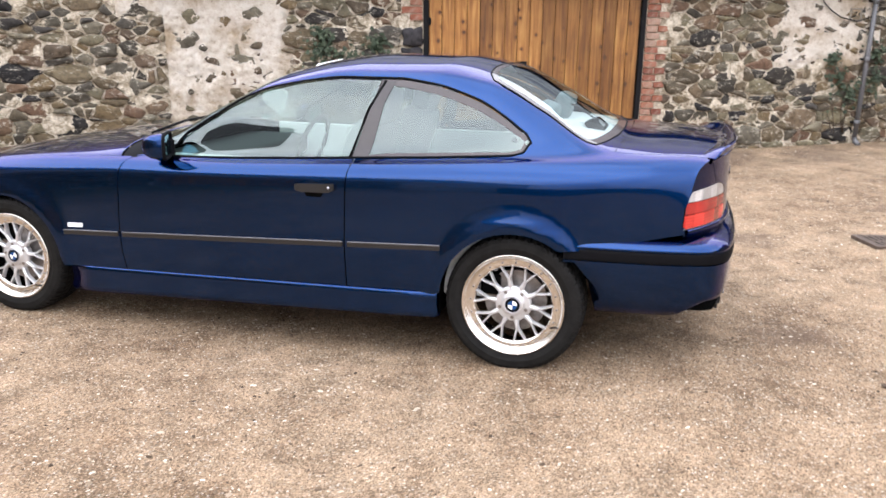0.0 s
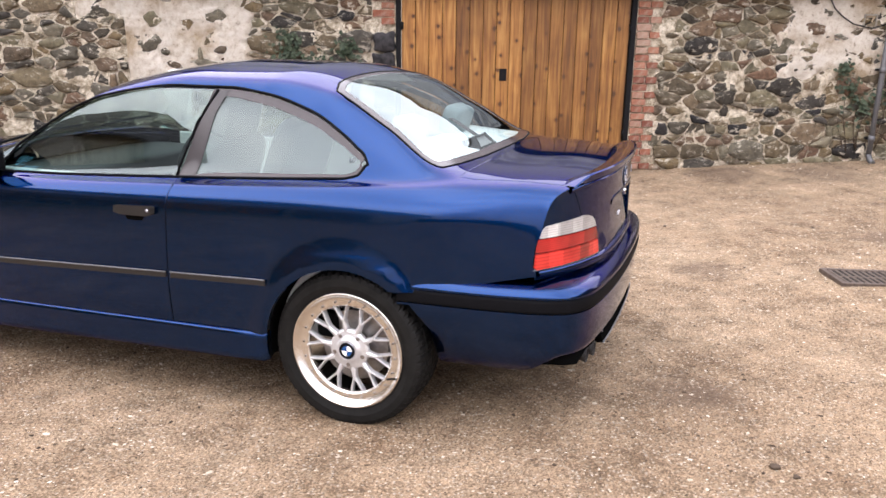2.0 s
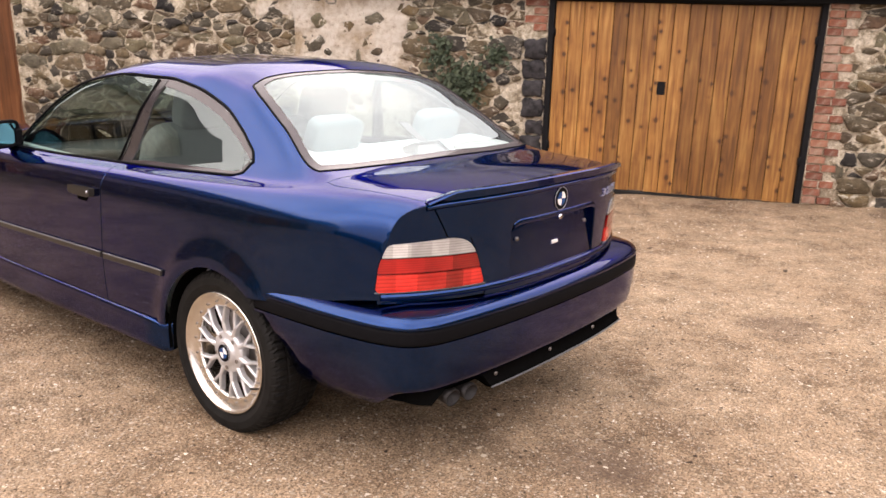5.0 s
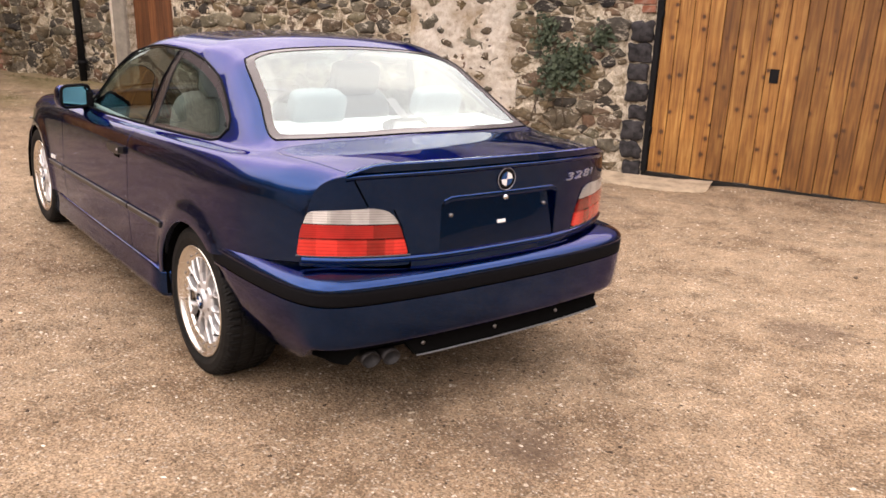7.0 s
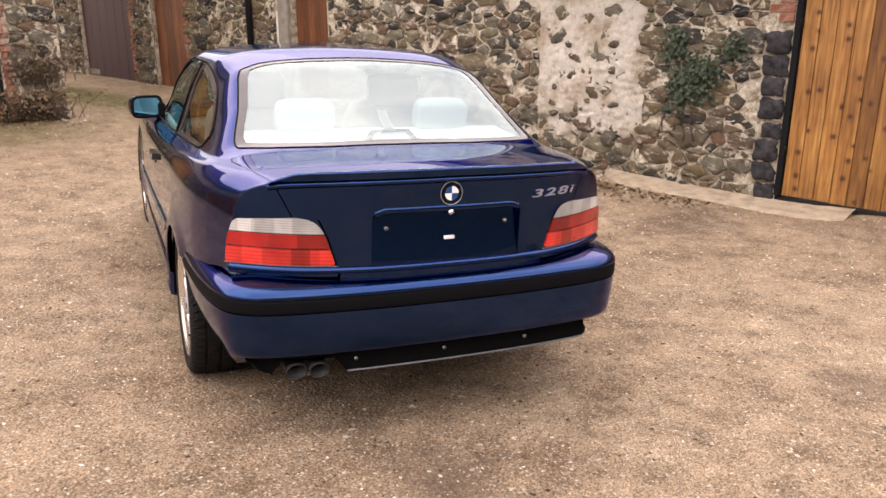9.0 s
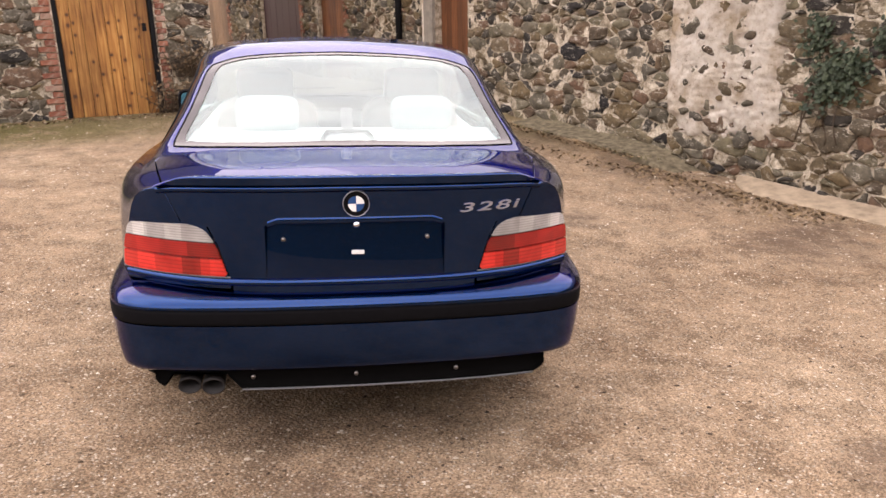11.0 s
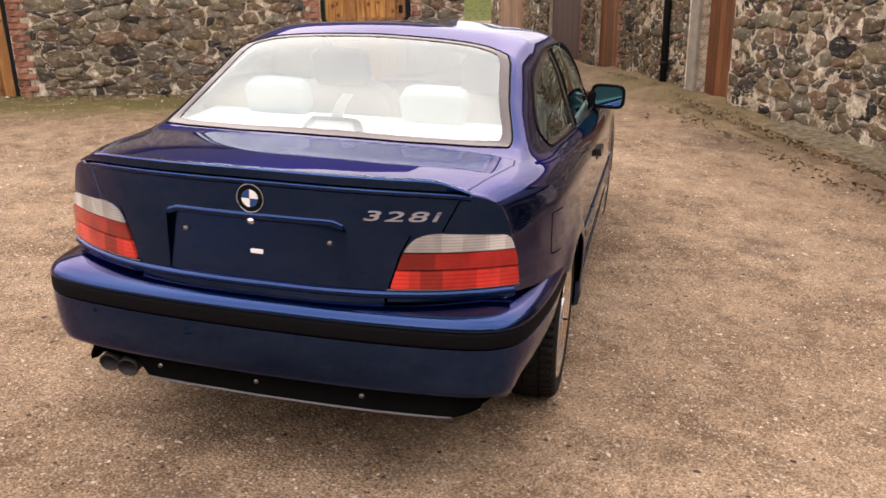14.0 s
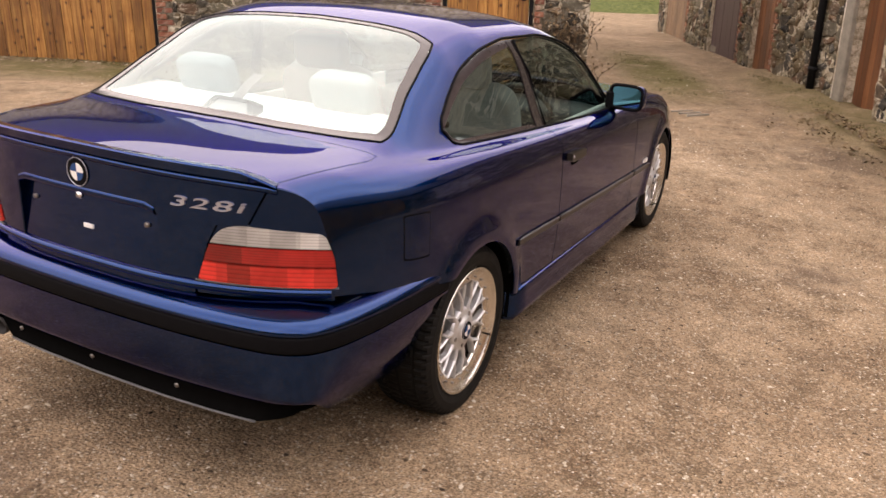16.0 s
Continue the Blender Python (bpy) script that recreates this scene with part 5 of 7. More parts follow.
glass_line = inset(window_line, 0.004)
for sgn in (0, 1):
    flip = (lambda pts: pts) if sgn == 0 else (lambda pts: [(x, 18 - s) for x, s in pts][::-1])
    split_b, split_t = -0.792, -0.655

    def cut(poly, side_):
        pts = [(p[0], p[1]) for p in poly]
        nx, ny = 1.0, -(split_t - split_b) / 1.0
        d = (nx, ny * 1.0)
        a = (split_b, 6.05)
        return clip_poly(pts, a[0] + side_ * 0.004, a[1], side_ * -d[0], side_ * -d[1]) if side_ else pts
    front, rear = cut(glass_line, -1), cut(glass_line, 1)
    door_ob = door_left if sgn == 0 else door_right
    skin("door_glass", door_ob, GLASS, loft, flip(front), "lightly tinted side glass", offset=-0.007, depth=0.004, step=0.04)
    skin("quarter_glass", body, GLASS, loft, flip(rear), "lightly tinted side glass", offset=-0.007, depth=0.004, step=0.04)
    # gloss black pillar behind the door
    top_s = s_at(-0.64, 1.262, 5.5, 7.6)
    pil = [(-0.793, 6.06), (-0.712, 6.06), (-0.66, 6.6), (-0.612, top_s), (-0.660, top_s), (-0.724, 6.6)]
    skin("door_pillar", body, GLOSSBLACK, loft, flip(pil), "dark gloss pillar", offset=-0.002, depth=0.006, step=0.05)
    skin("quarter_border", body, FRIT, loft, flip(rear), "dark printed glass border", holes=[flip(inset(rear, 0.017))], offset=-0.0045, depth=0.002, step=0.025)
    part("window_trim", tube_on(flip(window_line), 0.0055, 0), TRIM, body, "black rubber window trim", True)
    part("window_channel", tube_on(flip([(-0.797, 6.05), (-0.73, 6.55), (-0.662, top_s)]), 0.006, 0, False), TRIM, body, smooth=True)
    quarter_catch = loft(-0.05, 6.32 if sgn == 0 else 18 - 6.32)[0]
    part("catch", tube_bm([tuple(quarter_catch + np.array([0, 0.022 * (1 if sgn == 0 else -1), 0])), tuple(quarter_catch + np.array([0, 0.05 * (1 if sgn == 0 else -1), 0]))], 0.011, 10), TRIM, body, smooth=True)
    # rub strips along the flank
    for name, x0, x1, owner in (("wing_strip", -2.335, -2.012, body), ("door_strip", -1.985, -0.80, door_ob), ("quarter_strip", -0.775, -0.335, body)):
        z = lambda x: 0.470 + 0.0425 * (x + 2.3)
        pts = [(x0, z(x0) - 0.012), (x1, z(x1) - 0.012), (x1, z(x1) + 0.012), (x0, z(x0) + 0.012)]
        poly = on_side([pts[0]] + [(x, z(x) - 0.012) for x in np.linspace(x0, x1, 9)[1:-1]] + [pts[1], pts[2]] + [(x, z(x) + 0.012) for x in np.linspace(x1, x0, 9)[1:-1]] + [pts[3]])
        rub = skin(name, owner, STRIP, loft, flip(poly), "black rub strip", offset=0.009, depth=0.012, step=0.03)
        top_edge = [(x, s_at(x, z(x) + 0.011)) for x in np.linspace(x0, x1, 14)]
        edge_pts = loft([p[0] for p in top_edge], [p[1] if sgn == 0 else 18 - p[1] for p in top_edge]) + np.array([0, -0.008 if sgn == 0 else 0.008, 0])
        # grey bead on the top edge: the sky's highlight put into its colour
        part("strip_edge", tube_bm([tuple(p) for p in edge_pts], 0.0035, 8), GLOSSEDGE, rub, "pale top edge, the sky's highlight in its colour", True)
    # door handle
    hx, hz = -0.932, 0.790
    hp = on_side([(hx - 0.092, hz + 0.010), (hx + 0.092, hz + 0.018), (hx + 0.092, hz - 0.012), (hx + 0.07, hz - 0.022), (hx - 0.06, hz - 0.024), (hx - 0.092, hz - 0.018)])
    handle = skin("handle", door_ob, STRIP, loft, flip(rounded(hp, 0.01, 3)), "black plastic pull handle", offset=0.024, depth=0.028, step=0.03)
    cup = on_side([(hx - 0.055, hz - 0.026), (hx + 0.04, hz - 0.024), (hx + 0.03, hz - 0.046), (hx - 0.045, hz - 0.047)])
    skin("handle_cup", door_ob, UNDER, loft, flip(rounded(cup, 0.012, 4)), offset=0.0015, depth=0.004, step=0.03)
    kp = loft(hx + 0.075, s_at(hx + 0.075, hz + 0.003) if sgn == 0 else 18 - s_at(hx + 0.075, hz + 0.003))[0]
    part("lock", tube_bm([tuple(kp), tuple(kp + np.array([0, -0.027 if sgn == 0 else 0.027, 0]))], 0.006, 10), SATIN, door_ob, "chrome key lock", True)
    # small pale wing badge
    bx = on_side([(-2.312, 0.496), (-2.222, 0.500), (-2.222, 0.522), (-2.312, 0.518)])
    skin("wing_badge", body, EMB_WHITE, loft, flip(bx), "small pale badge", offset=0.004, depth=0.005, step=0.03)

# rear window with its dark border, and the windscreen
rw = rounded(mirror_half(rear_glass_half)[:-1], 0.03, 4)
rwi = [(0.07 + (x - 0.07) * 0.985, 9 + (s - 9) * 0.99) for x, s in rw]
skin("rear_window", body, REARGLASS, loft, rwi, "sloping clear rear window", offset=-0.002, depth=0.004, step=0.03)
rwb = [(0.060 + (x - 0.07) * 0.885, 9 + (s - 9) * 0.905) for x, s in rw]
skin("window_border", body, FRIT, loft, rwi, "dark printed glass border", holes=[rwb], offset=0.001, depth=0.003, step=0.025)
part("rear_window_seal", tube_on(rw, 0.004, 0), TRIM, body, "black rubber seal", True)
ws_half = [(-1.21, 9.0), (-1.23, 7.6), (-1.29, 7.18), (-1.46, 7.0), (-1.63, 6.77), (-1.81, 6.38), (-1.90, 6.32), (-1.985, 7.02), (-1.995, 9.0)]
ws = ws_half + [(x, 18 - s) for x, s in ws_half[::-1][1:-1]]
skin("windscreen", body, GLASS, loft, ws, "lightly tinted windscreen", offset=-0.002, depth=0.005, step=0.05)

# boot spoiler
sp_path = [(float(p[0]), float(p[1])) for p in tail_skin(np.linspace(-0.615, 0.615, 31), np.full(31, 0.98))]


def spoiler_profile(p):
    k = min(1.0, (0.615 - abs(p[1])) / 0.09)
    z = float(loft(TAIL, s_top(p[1]))[0, 2])
    h = 0.006 + 0.026 * k
    return [(-0.085, z - 0.002), (-0.05, z + 0.35 * h), (-0.012, z + 0.92 * h), (0.016, z + h), (0.021, z + h - 0.004), (0.016, z + 0.004), (0.004, z + 0.001), (0.008, z - 0.002), (0.011, z - 0.008), (0.009, z - 0.016), (-0.004, z - 0.026)]


def s_top(y):
    ss = np.linspace(5.6, 9, 60)
    P = loft(np.full(60, TAIL), ss)
    k = float(np.interp(-abs(y), P[:, 1], ss))
    return k if y <= 0 else 18 - k


part("boot_spoiler", sweep_bm(sp_path, spoiler_profile), PAINT, boot, "low lip spoiler", True).data.set_sharp_from_angle(angle=radians(38))


# round badge, lock, screws and lettering on the tail
def disc_bm(c, r, depth, sides=28, a0=0.0, a1=2 * math.pi, tilt=0.0):
    bm = bmesh.new()
    full = a1 - a0 > 6.2
    angs = np.linspace(a0, a1, sides + 1)[: sides if full else None]
    f = [bm.verts.new((c[0] + depth, c[1] + r * math.cos(a), c[2] + r * math.sin(a))) for a in angs]
    b = [bm.verts.new((c[0], c[1] + r * math.cos(a), c[2] + r * math.sin(a))) for a in angs]
    if not full:
        f.append(bm.verts.new((c[0] + depth, c[1], c[2])))
        b.append(bm.verts.new((c[0], c[1], c[2])))
    bm.faces.new(f)
    for i in range(len(f)):
        j = (i + 1) % len(f)
        bm.faces.new((f[j], f[i], b[i], b[j]))
    bmesh.ops.recalc_face_normals(bm, faces=bm.faces)
    return bm


def roundel(parent, c, r, m=None):
    ob = new("round_badge")
    ob.parent = parent
    if m is not None:
        ob.matrix_local = m
    tagged(ob, "round blue and white badge with a dark ring")
    part("ring", disc_bm(c, r, 0.004), TRIM, ob, smooth=False)
    part("ring_edge", tube_bm([(c[0] + 0.004, c[1] + r * math.cos(a), c[2] + r * math.sin(a)) for a in np.linspace(0, 2 * math.pi, 29)[:-1]], r * 0.03, 6, closed=True), SATIN, ob, smooth=True)
    for k in range(4):
        part("quadrant", disc_bm((c[0] + 0.0, c[1], c[2]), r * 0.62, 0.006, 8, k * math.pi / 2, (k + 1) * math.pi / 2), EMB_BLUE if k % 2 else EMB_WHITE, ob)
    return ob


roundel(boot, (TAIL - 0.001, 0, 0.934), 0.041)
part("boot_lock", tube_bm([(TAIL - 0.004, 0, 0.866), (TAIL + 0.008, 0, 0.866)], 0.010, 14), CHROME, boot, "chrome key lock", True)
for y in (-0.229, 0.229):
    part("screw_cap", tube_bm([(TAIL - 0.035, y, 0.814), (TAIL - 0.021, y, 0.816)], 0.0075, 12), STEEL, boot, "grey screw cap", True)
# a small white label in the plate recess, no lamp
part("plate_lamp", box_bm(TAIL - 0.025, -0.015, 0.764, TAIL - 0.0125, 0.025, 0.777, 0.001), EMB_WHITE, boot, "small white label")


def lettering(text, y0, z0, width, height, material, parent, name, label, depth=0.005, shear=0.0):
    """Raised letters laid on the tail's curve."""
    cu = bpy.data.curves.new(name, "FONT")
    cu.body, cu.size, cu.extrude, cu.shear, cu.offset, cu.space_character = text, 1.0, 0.5, shear, 0.006, 1.16
    tmp = bpy.data.objects.new(name, cu)
    scene.collection.objects.link(tmp)
    bpy.context.view_layer.update()
    me = bpy.data.meshes.new_from_object(tmp)
    bpy.data.objects.remove(tmp)
    lo = [min(v.co[k] for v in me.vertices) for k in range(3)]
    hi = [max(v.co[k] for v in me.vertices) for k in range(3)]
    for v in me.vertices:
        u, w, d = ((v.co[k] - lo[k]) / (hi[k] - lo[k]) for k in range(3))
        p = tail_skin(y0 + u * width, z0 + w * height)[0]
        v.co = Vector((p[0] - 0.001 + d * depth, p[1], p[2]))
    me.materials.clear()
    me.materials.append(material)
    ob = new(name, me)
    ob.parent = parent
    return tagged(ob, label)


lettering("328i", 0.333, 0.896, 0.210, 0.029, SATIN, boot, "model_badge", "chrome model number lettering", 0.006, 0.2)
# fuel flap on the right quarter
flap = on_side([(0.36, 0.70), (0.53, 0.715), (0.53, 0.845), (0.36, 0.835)])
skin("fuel_flap_gap", body, TRIM, loft, [(x, 18 - s) for x, s in rounded([(0.355, flap[0][1] - 0.02), (0.535, flap[1][1] - 0.02), (0.535, flap[2][1] + 0.02), (0.355, flap[3][1] + 0.02)], 0.03, 4)][::-1], offset=0.0006, depth=0.001)
skin("fuel_flap", body, PAINT, loft, [(x, 18 - s) for x, s in rounded(flap, 0.028, 4)][::-1], offset=0.0016, depth=0.003)


# ---- door mirrors ----
def door_mirror(sgn):
    ob = new("door_mirror")
    ob.parent = door_left if sgn < 0 else door_right
    tagged(ob, "dark blue door mirror with blue tinted glass")
    bm = bmesh.new()
    cx, cy, cz = -1.735, 0.845, 0.938
    rows = []
    for k, (dx, sy, sz) in enumerate(((-0.075, 0.45, 0.4), (-0.06, 0.72, 0.7), (-0.03, 0.9, 0.92), (0.0, 0.98, 1.0), (0.03, 1.0, 1.0), (0.036, 0.96, 0.95))):
        ring = []
        for a in np.linspace(0, 2 * math.pi, 25)[:-1]:
            c, s = math.cos(a), math.sin(a)
            e = 0.45
            ring.append(bm.verts.new((cx + dx, sgn * (cy + 0.092 * sy * math.copysign(abs(c) ** e, c)), cz + 0.062 * sz * math.copysign(abs(s) ** e, s))))
        rows.append(ring)
    for a, b in zip(rows, rows[1:]):
        for i in range(24):
            bm.faces.new((a[i], a[(i + 1) % 24], b[(i + 1) % 24], b[i]))
    bm.faces.new(rows[0])
    bmesh.ops.recalc_face_normals(bm, faces=bm.faces)
    ob.matrix_local = pose(cx, sgn * cy, 0) @ pose(0, 0, 0, 0, 0, 23 if sgn < 0 else -12) @ pose(-cx, -sgn * cy, 0)
    part("mirror_housing", bm, [PAINT], ob, "painted shell", True)
    bm = bmesh.new()
    ring = []
    for a in np.linspace(0, 2 * math.pi, 25)[:-1]:
        c, s = math.cos(a), math.sin(a)
        e = 0.45
        ring.append((cx + 0.030, sgn * (cy + 0.080 * math.copysign(abs(c) ** e, c)), cz + 0.051 * math.copysign(abs(s) ** e, s)))
    f, b = [bm.verts.new((p[0] + 0.002, p[1], p[2])) for p in ring], [bm.verts.new((p[0] - 0.01, p[1], p[2])) for p in ring]
    bm.faces.new(f), bm.faces.new(b[::-1])
    for i in range(24):
        bm.faces.new((f[i], f[(i + 1) % 24], b[(i + 1) % 24], b[i]))
    bmesh.ops.recalc_face_normals(bm, faces=bm.faces)
    part("mirror_glass", bm, MIRROR, ob, "blue tinted mirror glass")
    part("mirror_rim", tube_bm([(p[0] + 0.003, p[1] * 1.0, p[2]) for p in [(q[0], sgn * (cy + (abs(q[1]) - cy) * 1.12), cz + (q[2] - cz) * 1.16) for q in ring]], 0.0085, 8, closed=True), TRIM, ob, smooth=True)
    part("mirror_arm", box_bm(cx - 0.045, *sorted((sgn * 0.775, sgn * 0.735))[:1], 0.870, cx + 0.05, sorted((sgn * 0.775, sgn * 0.735))[1], 0.962, 0.012), TRIM, ob)


door_mirror(-1), door_mirror(1)


# ---- wheels ----
def lathe_bm(profile, seg, y0=0.0, dent=None):
    """Turns a profile of (radius, y) about the y axis."""
    bm, rows = bmesh.new(), []
    for k in range(seg):
        a = 2 * math.pi * k / seg
        rows.append([bm.verts.new(((r - (dent(i, k) if dent else 0)) * math.cos(a), y + y0, (r - (dent(i, k) if dent else 0)) * math.sin(a))) for i, (r, y) in enumerate(profile)])
    for k in range(seg):
        a, b = rows[k], rows[(k + 1) % seg]
        for i in range(len(profile) - 1):
            bm.faces.new((a[i], a[i + 1], b[i + 1], b[i]))
    bmesh.ops.recalc_face_normals(bm, faces=bm.faces)
    return bm


def build_wheel(m):
    """A wheel whose outer face looks along -y."""
    w = new("wheel")
    w.parent, w.matrix_local = car, m
    tagged(w, "silver mesh alloy wheel with a polished lip")
    tread = [(0.232, -0.098), (0.240, -0.108), (0.262, -0.116), (0.288, -0.114), (0.304, -0.104), (0.311, -0.090), (0.3145, -0.064), (0.306, -0.060), (0.306, -0.053), (0.3148, -0.049), (0.316, -0.008), (0.308, -0.005), (0.308, 0.005), (0.316, 0.008),
             (0.3148, 0.049), (0.306, 0.053), (0.306, 0.060), (0.3145, 0.064), (0.311, 0.090), (0.304, 0.104), (0.288, 0.113), (0.262, 0.115), (0.236, 0.108)]
    lug = {4: 0.005, 5: 0.009, 6: 0.008, 9: 0.006, 10: 0.002, 13: 0.002, 14: 0.006, 17: 0.008, 18: 0.009, 19: 0.005}
    part("tyre", lathe_bm(tread, 240, dent=lambda i, k: lug.get(i, 0) if (k + i // 5) % 4 == 0 else 0), RUBBER, w, "black tyre with blocky tread", False)
    part("rim", lathe_bm([(0.226, 0.10), (0.226, -0.085), (0.2315, -0.100), (0.2335, -0.106), (0.2315, -0.1105), (0.227, -0.110), (0.222, -0.103), (0.214, -0.096), (0.204, -0.090), (0.199, -0.0885), (0.190, -0.0885), (0.176, -0.087), (0.175, -0.070), (0.20, -0.04)], 72), POLISHED, w, "polished dished lip", True)
    centre = new("wheel_centre", mesh_of(lathe_bm([(0.0, -0.098), (0.032, -0.098), (0.038, -0.101), (0.045, -0.100), (0.049, -0.092), (0.056, -0.087), (0.070, -0.086), (0.080, -0.084), (0.083, -0.070), (0.06, -0.03)], 40), "wheel_centre", ALLOY, True))
    centre.parent = w

    def arm(r0, a0, r1, a1, w0, w1, y0, y1):
        bm = bmesh.new()
        p, q = Vector((r0 * math.cos(a0), 0, r0 * math.sin(a0))), Vector((r1 * math.cos(a1), 0, r1 * math.sin(a1)))
        d = (q - p).normalized()
        n_ = Vector((-d.z, 0, d.x))
        rows = []
        for o, wd, y in ((p, w0, y0), ((p + q) / 2, (w0 + w1) / 2.2, (y0 + y1) / 2 - 0.001), (q, w1, y1)):
            rows.append([bm.verts.new(o + n_ * wd * k + Vector((0, y + dy, 0))) for k, dy in ((-1, 0.022), (-0.95, 0.003), (-0.35, -0.003), (0.35, -0.003), (0.95, 0.003), (1, 0.022))])
        for a, b in zip(rows, rows[1:]):
            for i in range(6):
                bm.faces.new((a[i], a[(i + 1) % 6], b[(i + 1) % 6], b[i]))
        bm.faces.new(rows[0])
        bm.faces.new(rows[-1])
        bmesh.ops.recalc_face_normals(bm, faces=bm.faces)
        return bm
    stub = arm(0.074, 0, 0.122, 0, 0.0125, 0.0078, -0.084, -0.087)
    left = arm(0.114, radians(0.5), 0.180, radians(9), 0.0056, 0.0047, -0.087, -0.087)
    right = arm(0.114, radians(-0.5), 0.180, radians(-9), 0.0056, 0.0047, -0.087, -0.087)
    shapes = [mesh_of(b, "spoke", ALLOY) for b in (stub, left, right)]
    for k in range(10):
        for me in shapes:
            ob = new("spoke", me)
            ob.parent, ob.matrix_local = w, pose(0, 0, 0, 0, 36 * k + 7, 0)
    bolt = mesh_of(tube_bm([(0.1945, -0.087, 0), (0.1945, -0.0935, 0)], 0.0042, 8), "rim_bolt", STEEL)
    for k in range(20):
        ob = new("rim_bolt", bolt)
        ob.parent, ob.matrix_local = w, pose(0, 0, 0, 0, 18 * k + 2, 0)
    nut = mesh_of(tube_bm([(0.062, -0.082, 0), (0.062, -0.090, 0)], 0.0085, 6), "wheel_bolt", STEEL)
    for k in range(5):
        ob = new("wheel_bolt", nut)
        ob.parent, ob.matrix_local = w, pose(0, 0, 0, 0, 72 * k + 20, 0)
    roundel(w, (0, 0, 0), 0.034, Matrix.Translation((0, -0.0985, 0)) @ pose(0, 0, 0, 0, 0, -90))
    part("brake_disc", lathe_bm([(0.05, -0.028), (0.142, -0.028), (0.142, -0.006), (0.05, -0.006)], 48), STEEL, w, smooth=False)
    part("caliper", box_bm(-0.16, -0.05, 0.02, -0.07, 0.04, 0.12, 0.012), UNDER, w)
    part("valve", tube_bm([(0.19, -0.087, -0.09), (0.175, -0.118, -0.082)], 0.004, 8), TRIM, w, smooth=True)
    return w


Y_WHEEL = 0.722
master = build_wheel(pose(WHEELS[0][0], -Y_WHEEL, WHEELS[0][1]))


def copy_wheel(m):
    made = {}
    for o in (master, *master.children_recursive):
        made[o] = o.copy()
        scene.collection.objects.link(made[o])
        made[o].parent = made.get(o.parent, o.parent)
        made[o].matrix_parent_inverse = o.matrix_parent_inverse
    made[master].matrix_local = m


copy_wheel(pose(WHEELS[1][0], -Y_WHEEL, WHEELS[1][1]) @ pose(0, 0, 0, 0, 23, 0))
copy_wheel(pose(WHEELS[0][0], Y_WHEEL, WHEELS[0][1]) @ pose(0, 0, 0, 0, 0, 180))
copy_wheel(pose(WHEELS[1][0], Y_WHEEL, WHEELS[1][1]) @ pose(0, 0, 0, 0, 41, 180))
# liners in the arches, and the underside
for wx, wz in WHEELS:
    for sgn in (-1, 1):
        bm = bmesh.new()
        rows = [[bm.verts.new((wx + r * math.cos(a), sgn * y, wz + r * math.sin(a))) for a in np.linspace(radians(34 if wx > -1 else 6), radians(192), 28)] for r, y in ((0.336, 0.842), (0.346, 0.80), (0.346, 0.56), (0.10, 0.56))]
        for a, b in zip(rows, rows[1:]):
            for i in range(27):
                bm.faces.new((a[i], a[i + 1], b[i + 1], b[i]))
        part("arch_liner", bm, UNDER, body, smooth=True)
part("floor_pan", box_bm(-3.2, -0.70, 0.19, -0.36, 0.70, 0.25, 0.02), UNDER, body)
part("boot_floor", box_bm(-0.36, -0.55, 0.37, 0.78, 0.55, 0.42, 0.02), UNDER, body)
part("firewall", box_bm(-2.06, -0.70, 0.25, -2.03, 0.70, 0.84, 0.01), UNDER, body)
inner = [(-2.06, 2.0), (-0.34, 2.0), (-0.34, 3.4), (-0.25, 4.0), (0.0, 4.3), (0.25, 4.0), (0.7, 3.6), (0.86, 3.6), (0.86, 5.7), (0.4, 5.85), (-2.05, 5.85)]
for q in both_sides(inner):
    skin("inner_panel", body, UNDER, loft, q, offset=-0.02, depth=0.004, step=0.07)
part("tail_inner", box_bm(0.60, -0.66, 0.40, 0.63, 0.66, 0.93, 0.01), UNDER, body)


# ---- inside ----
def cushion(name, sx, sy, sz, m, parent, material=LEATHER, e=0.35, label=""):
    """A soft rounded block."""
    bm = bmesh.new()
    bmesh.ops.create_uvsphere(bm, u_segments=28, v_segments=16, radius=1)
    for v in bm.verts:
        v.co = Vector([math.copysign(abs(c) ** e, c) * h for c, h in zip(v.co, (sx, sy, sz))])
    return part(name, bm, material, parent, label, True, m)


def front_seat(y):
    s = new("front_seat")
    s.parent = car
    tagged(s, "grey leather front seat with headrest")
    cushion("seat_base", 0.27, 0.25, 0.09, pose(-1.22, y, 0.45, 0, -8), s, GREYLEATHER)
    cushion("backrest", 0.075, 0.25, 0.31, pose(-0.90, y, 0.76, 0, 20), s, GREYLEATHER)
    cushion("headrest", 0.05, 0.135, 0.085, pose(-0.765, y, 1.125, 0, 14), s, GREYLEATHER)
    for d in (-0.05, 0.05):
        part("headrest_post", tube_bm([(-0.78, y + d, 1.0), (-0.77, y + d, 1.08)], 0.006, 8), CHROME, s, smooth=True)


front_seat(-0.36), front_seat(0.36)
bench = new("rear_seat")
bench.parent = car
tagged(bench, "pale grey leather rear bench with two headrests")
cushion("seat_base", 0.25, 0.56, 0.10, pose(-0.36, 0, 0.46, 0, -8), bench)
cushion("backrest", 0.075, 0.57, 0.29, pose(-0.05, 0, 0.74, 0, 24), bench)
for y in (-0.31, 0.31):
    cushion("headrest", 0.05, 0.126, 0.072, pose(0.03, y, 1.092, 0, 18), bench, HEADLEATHER, 0.45)
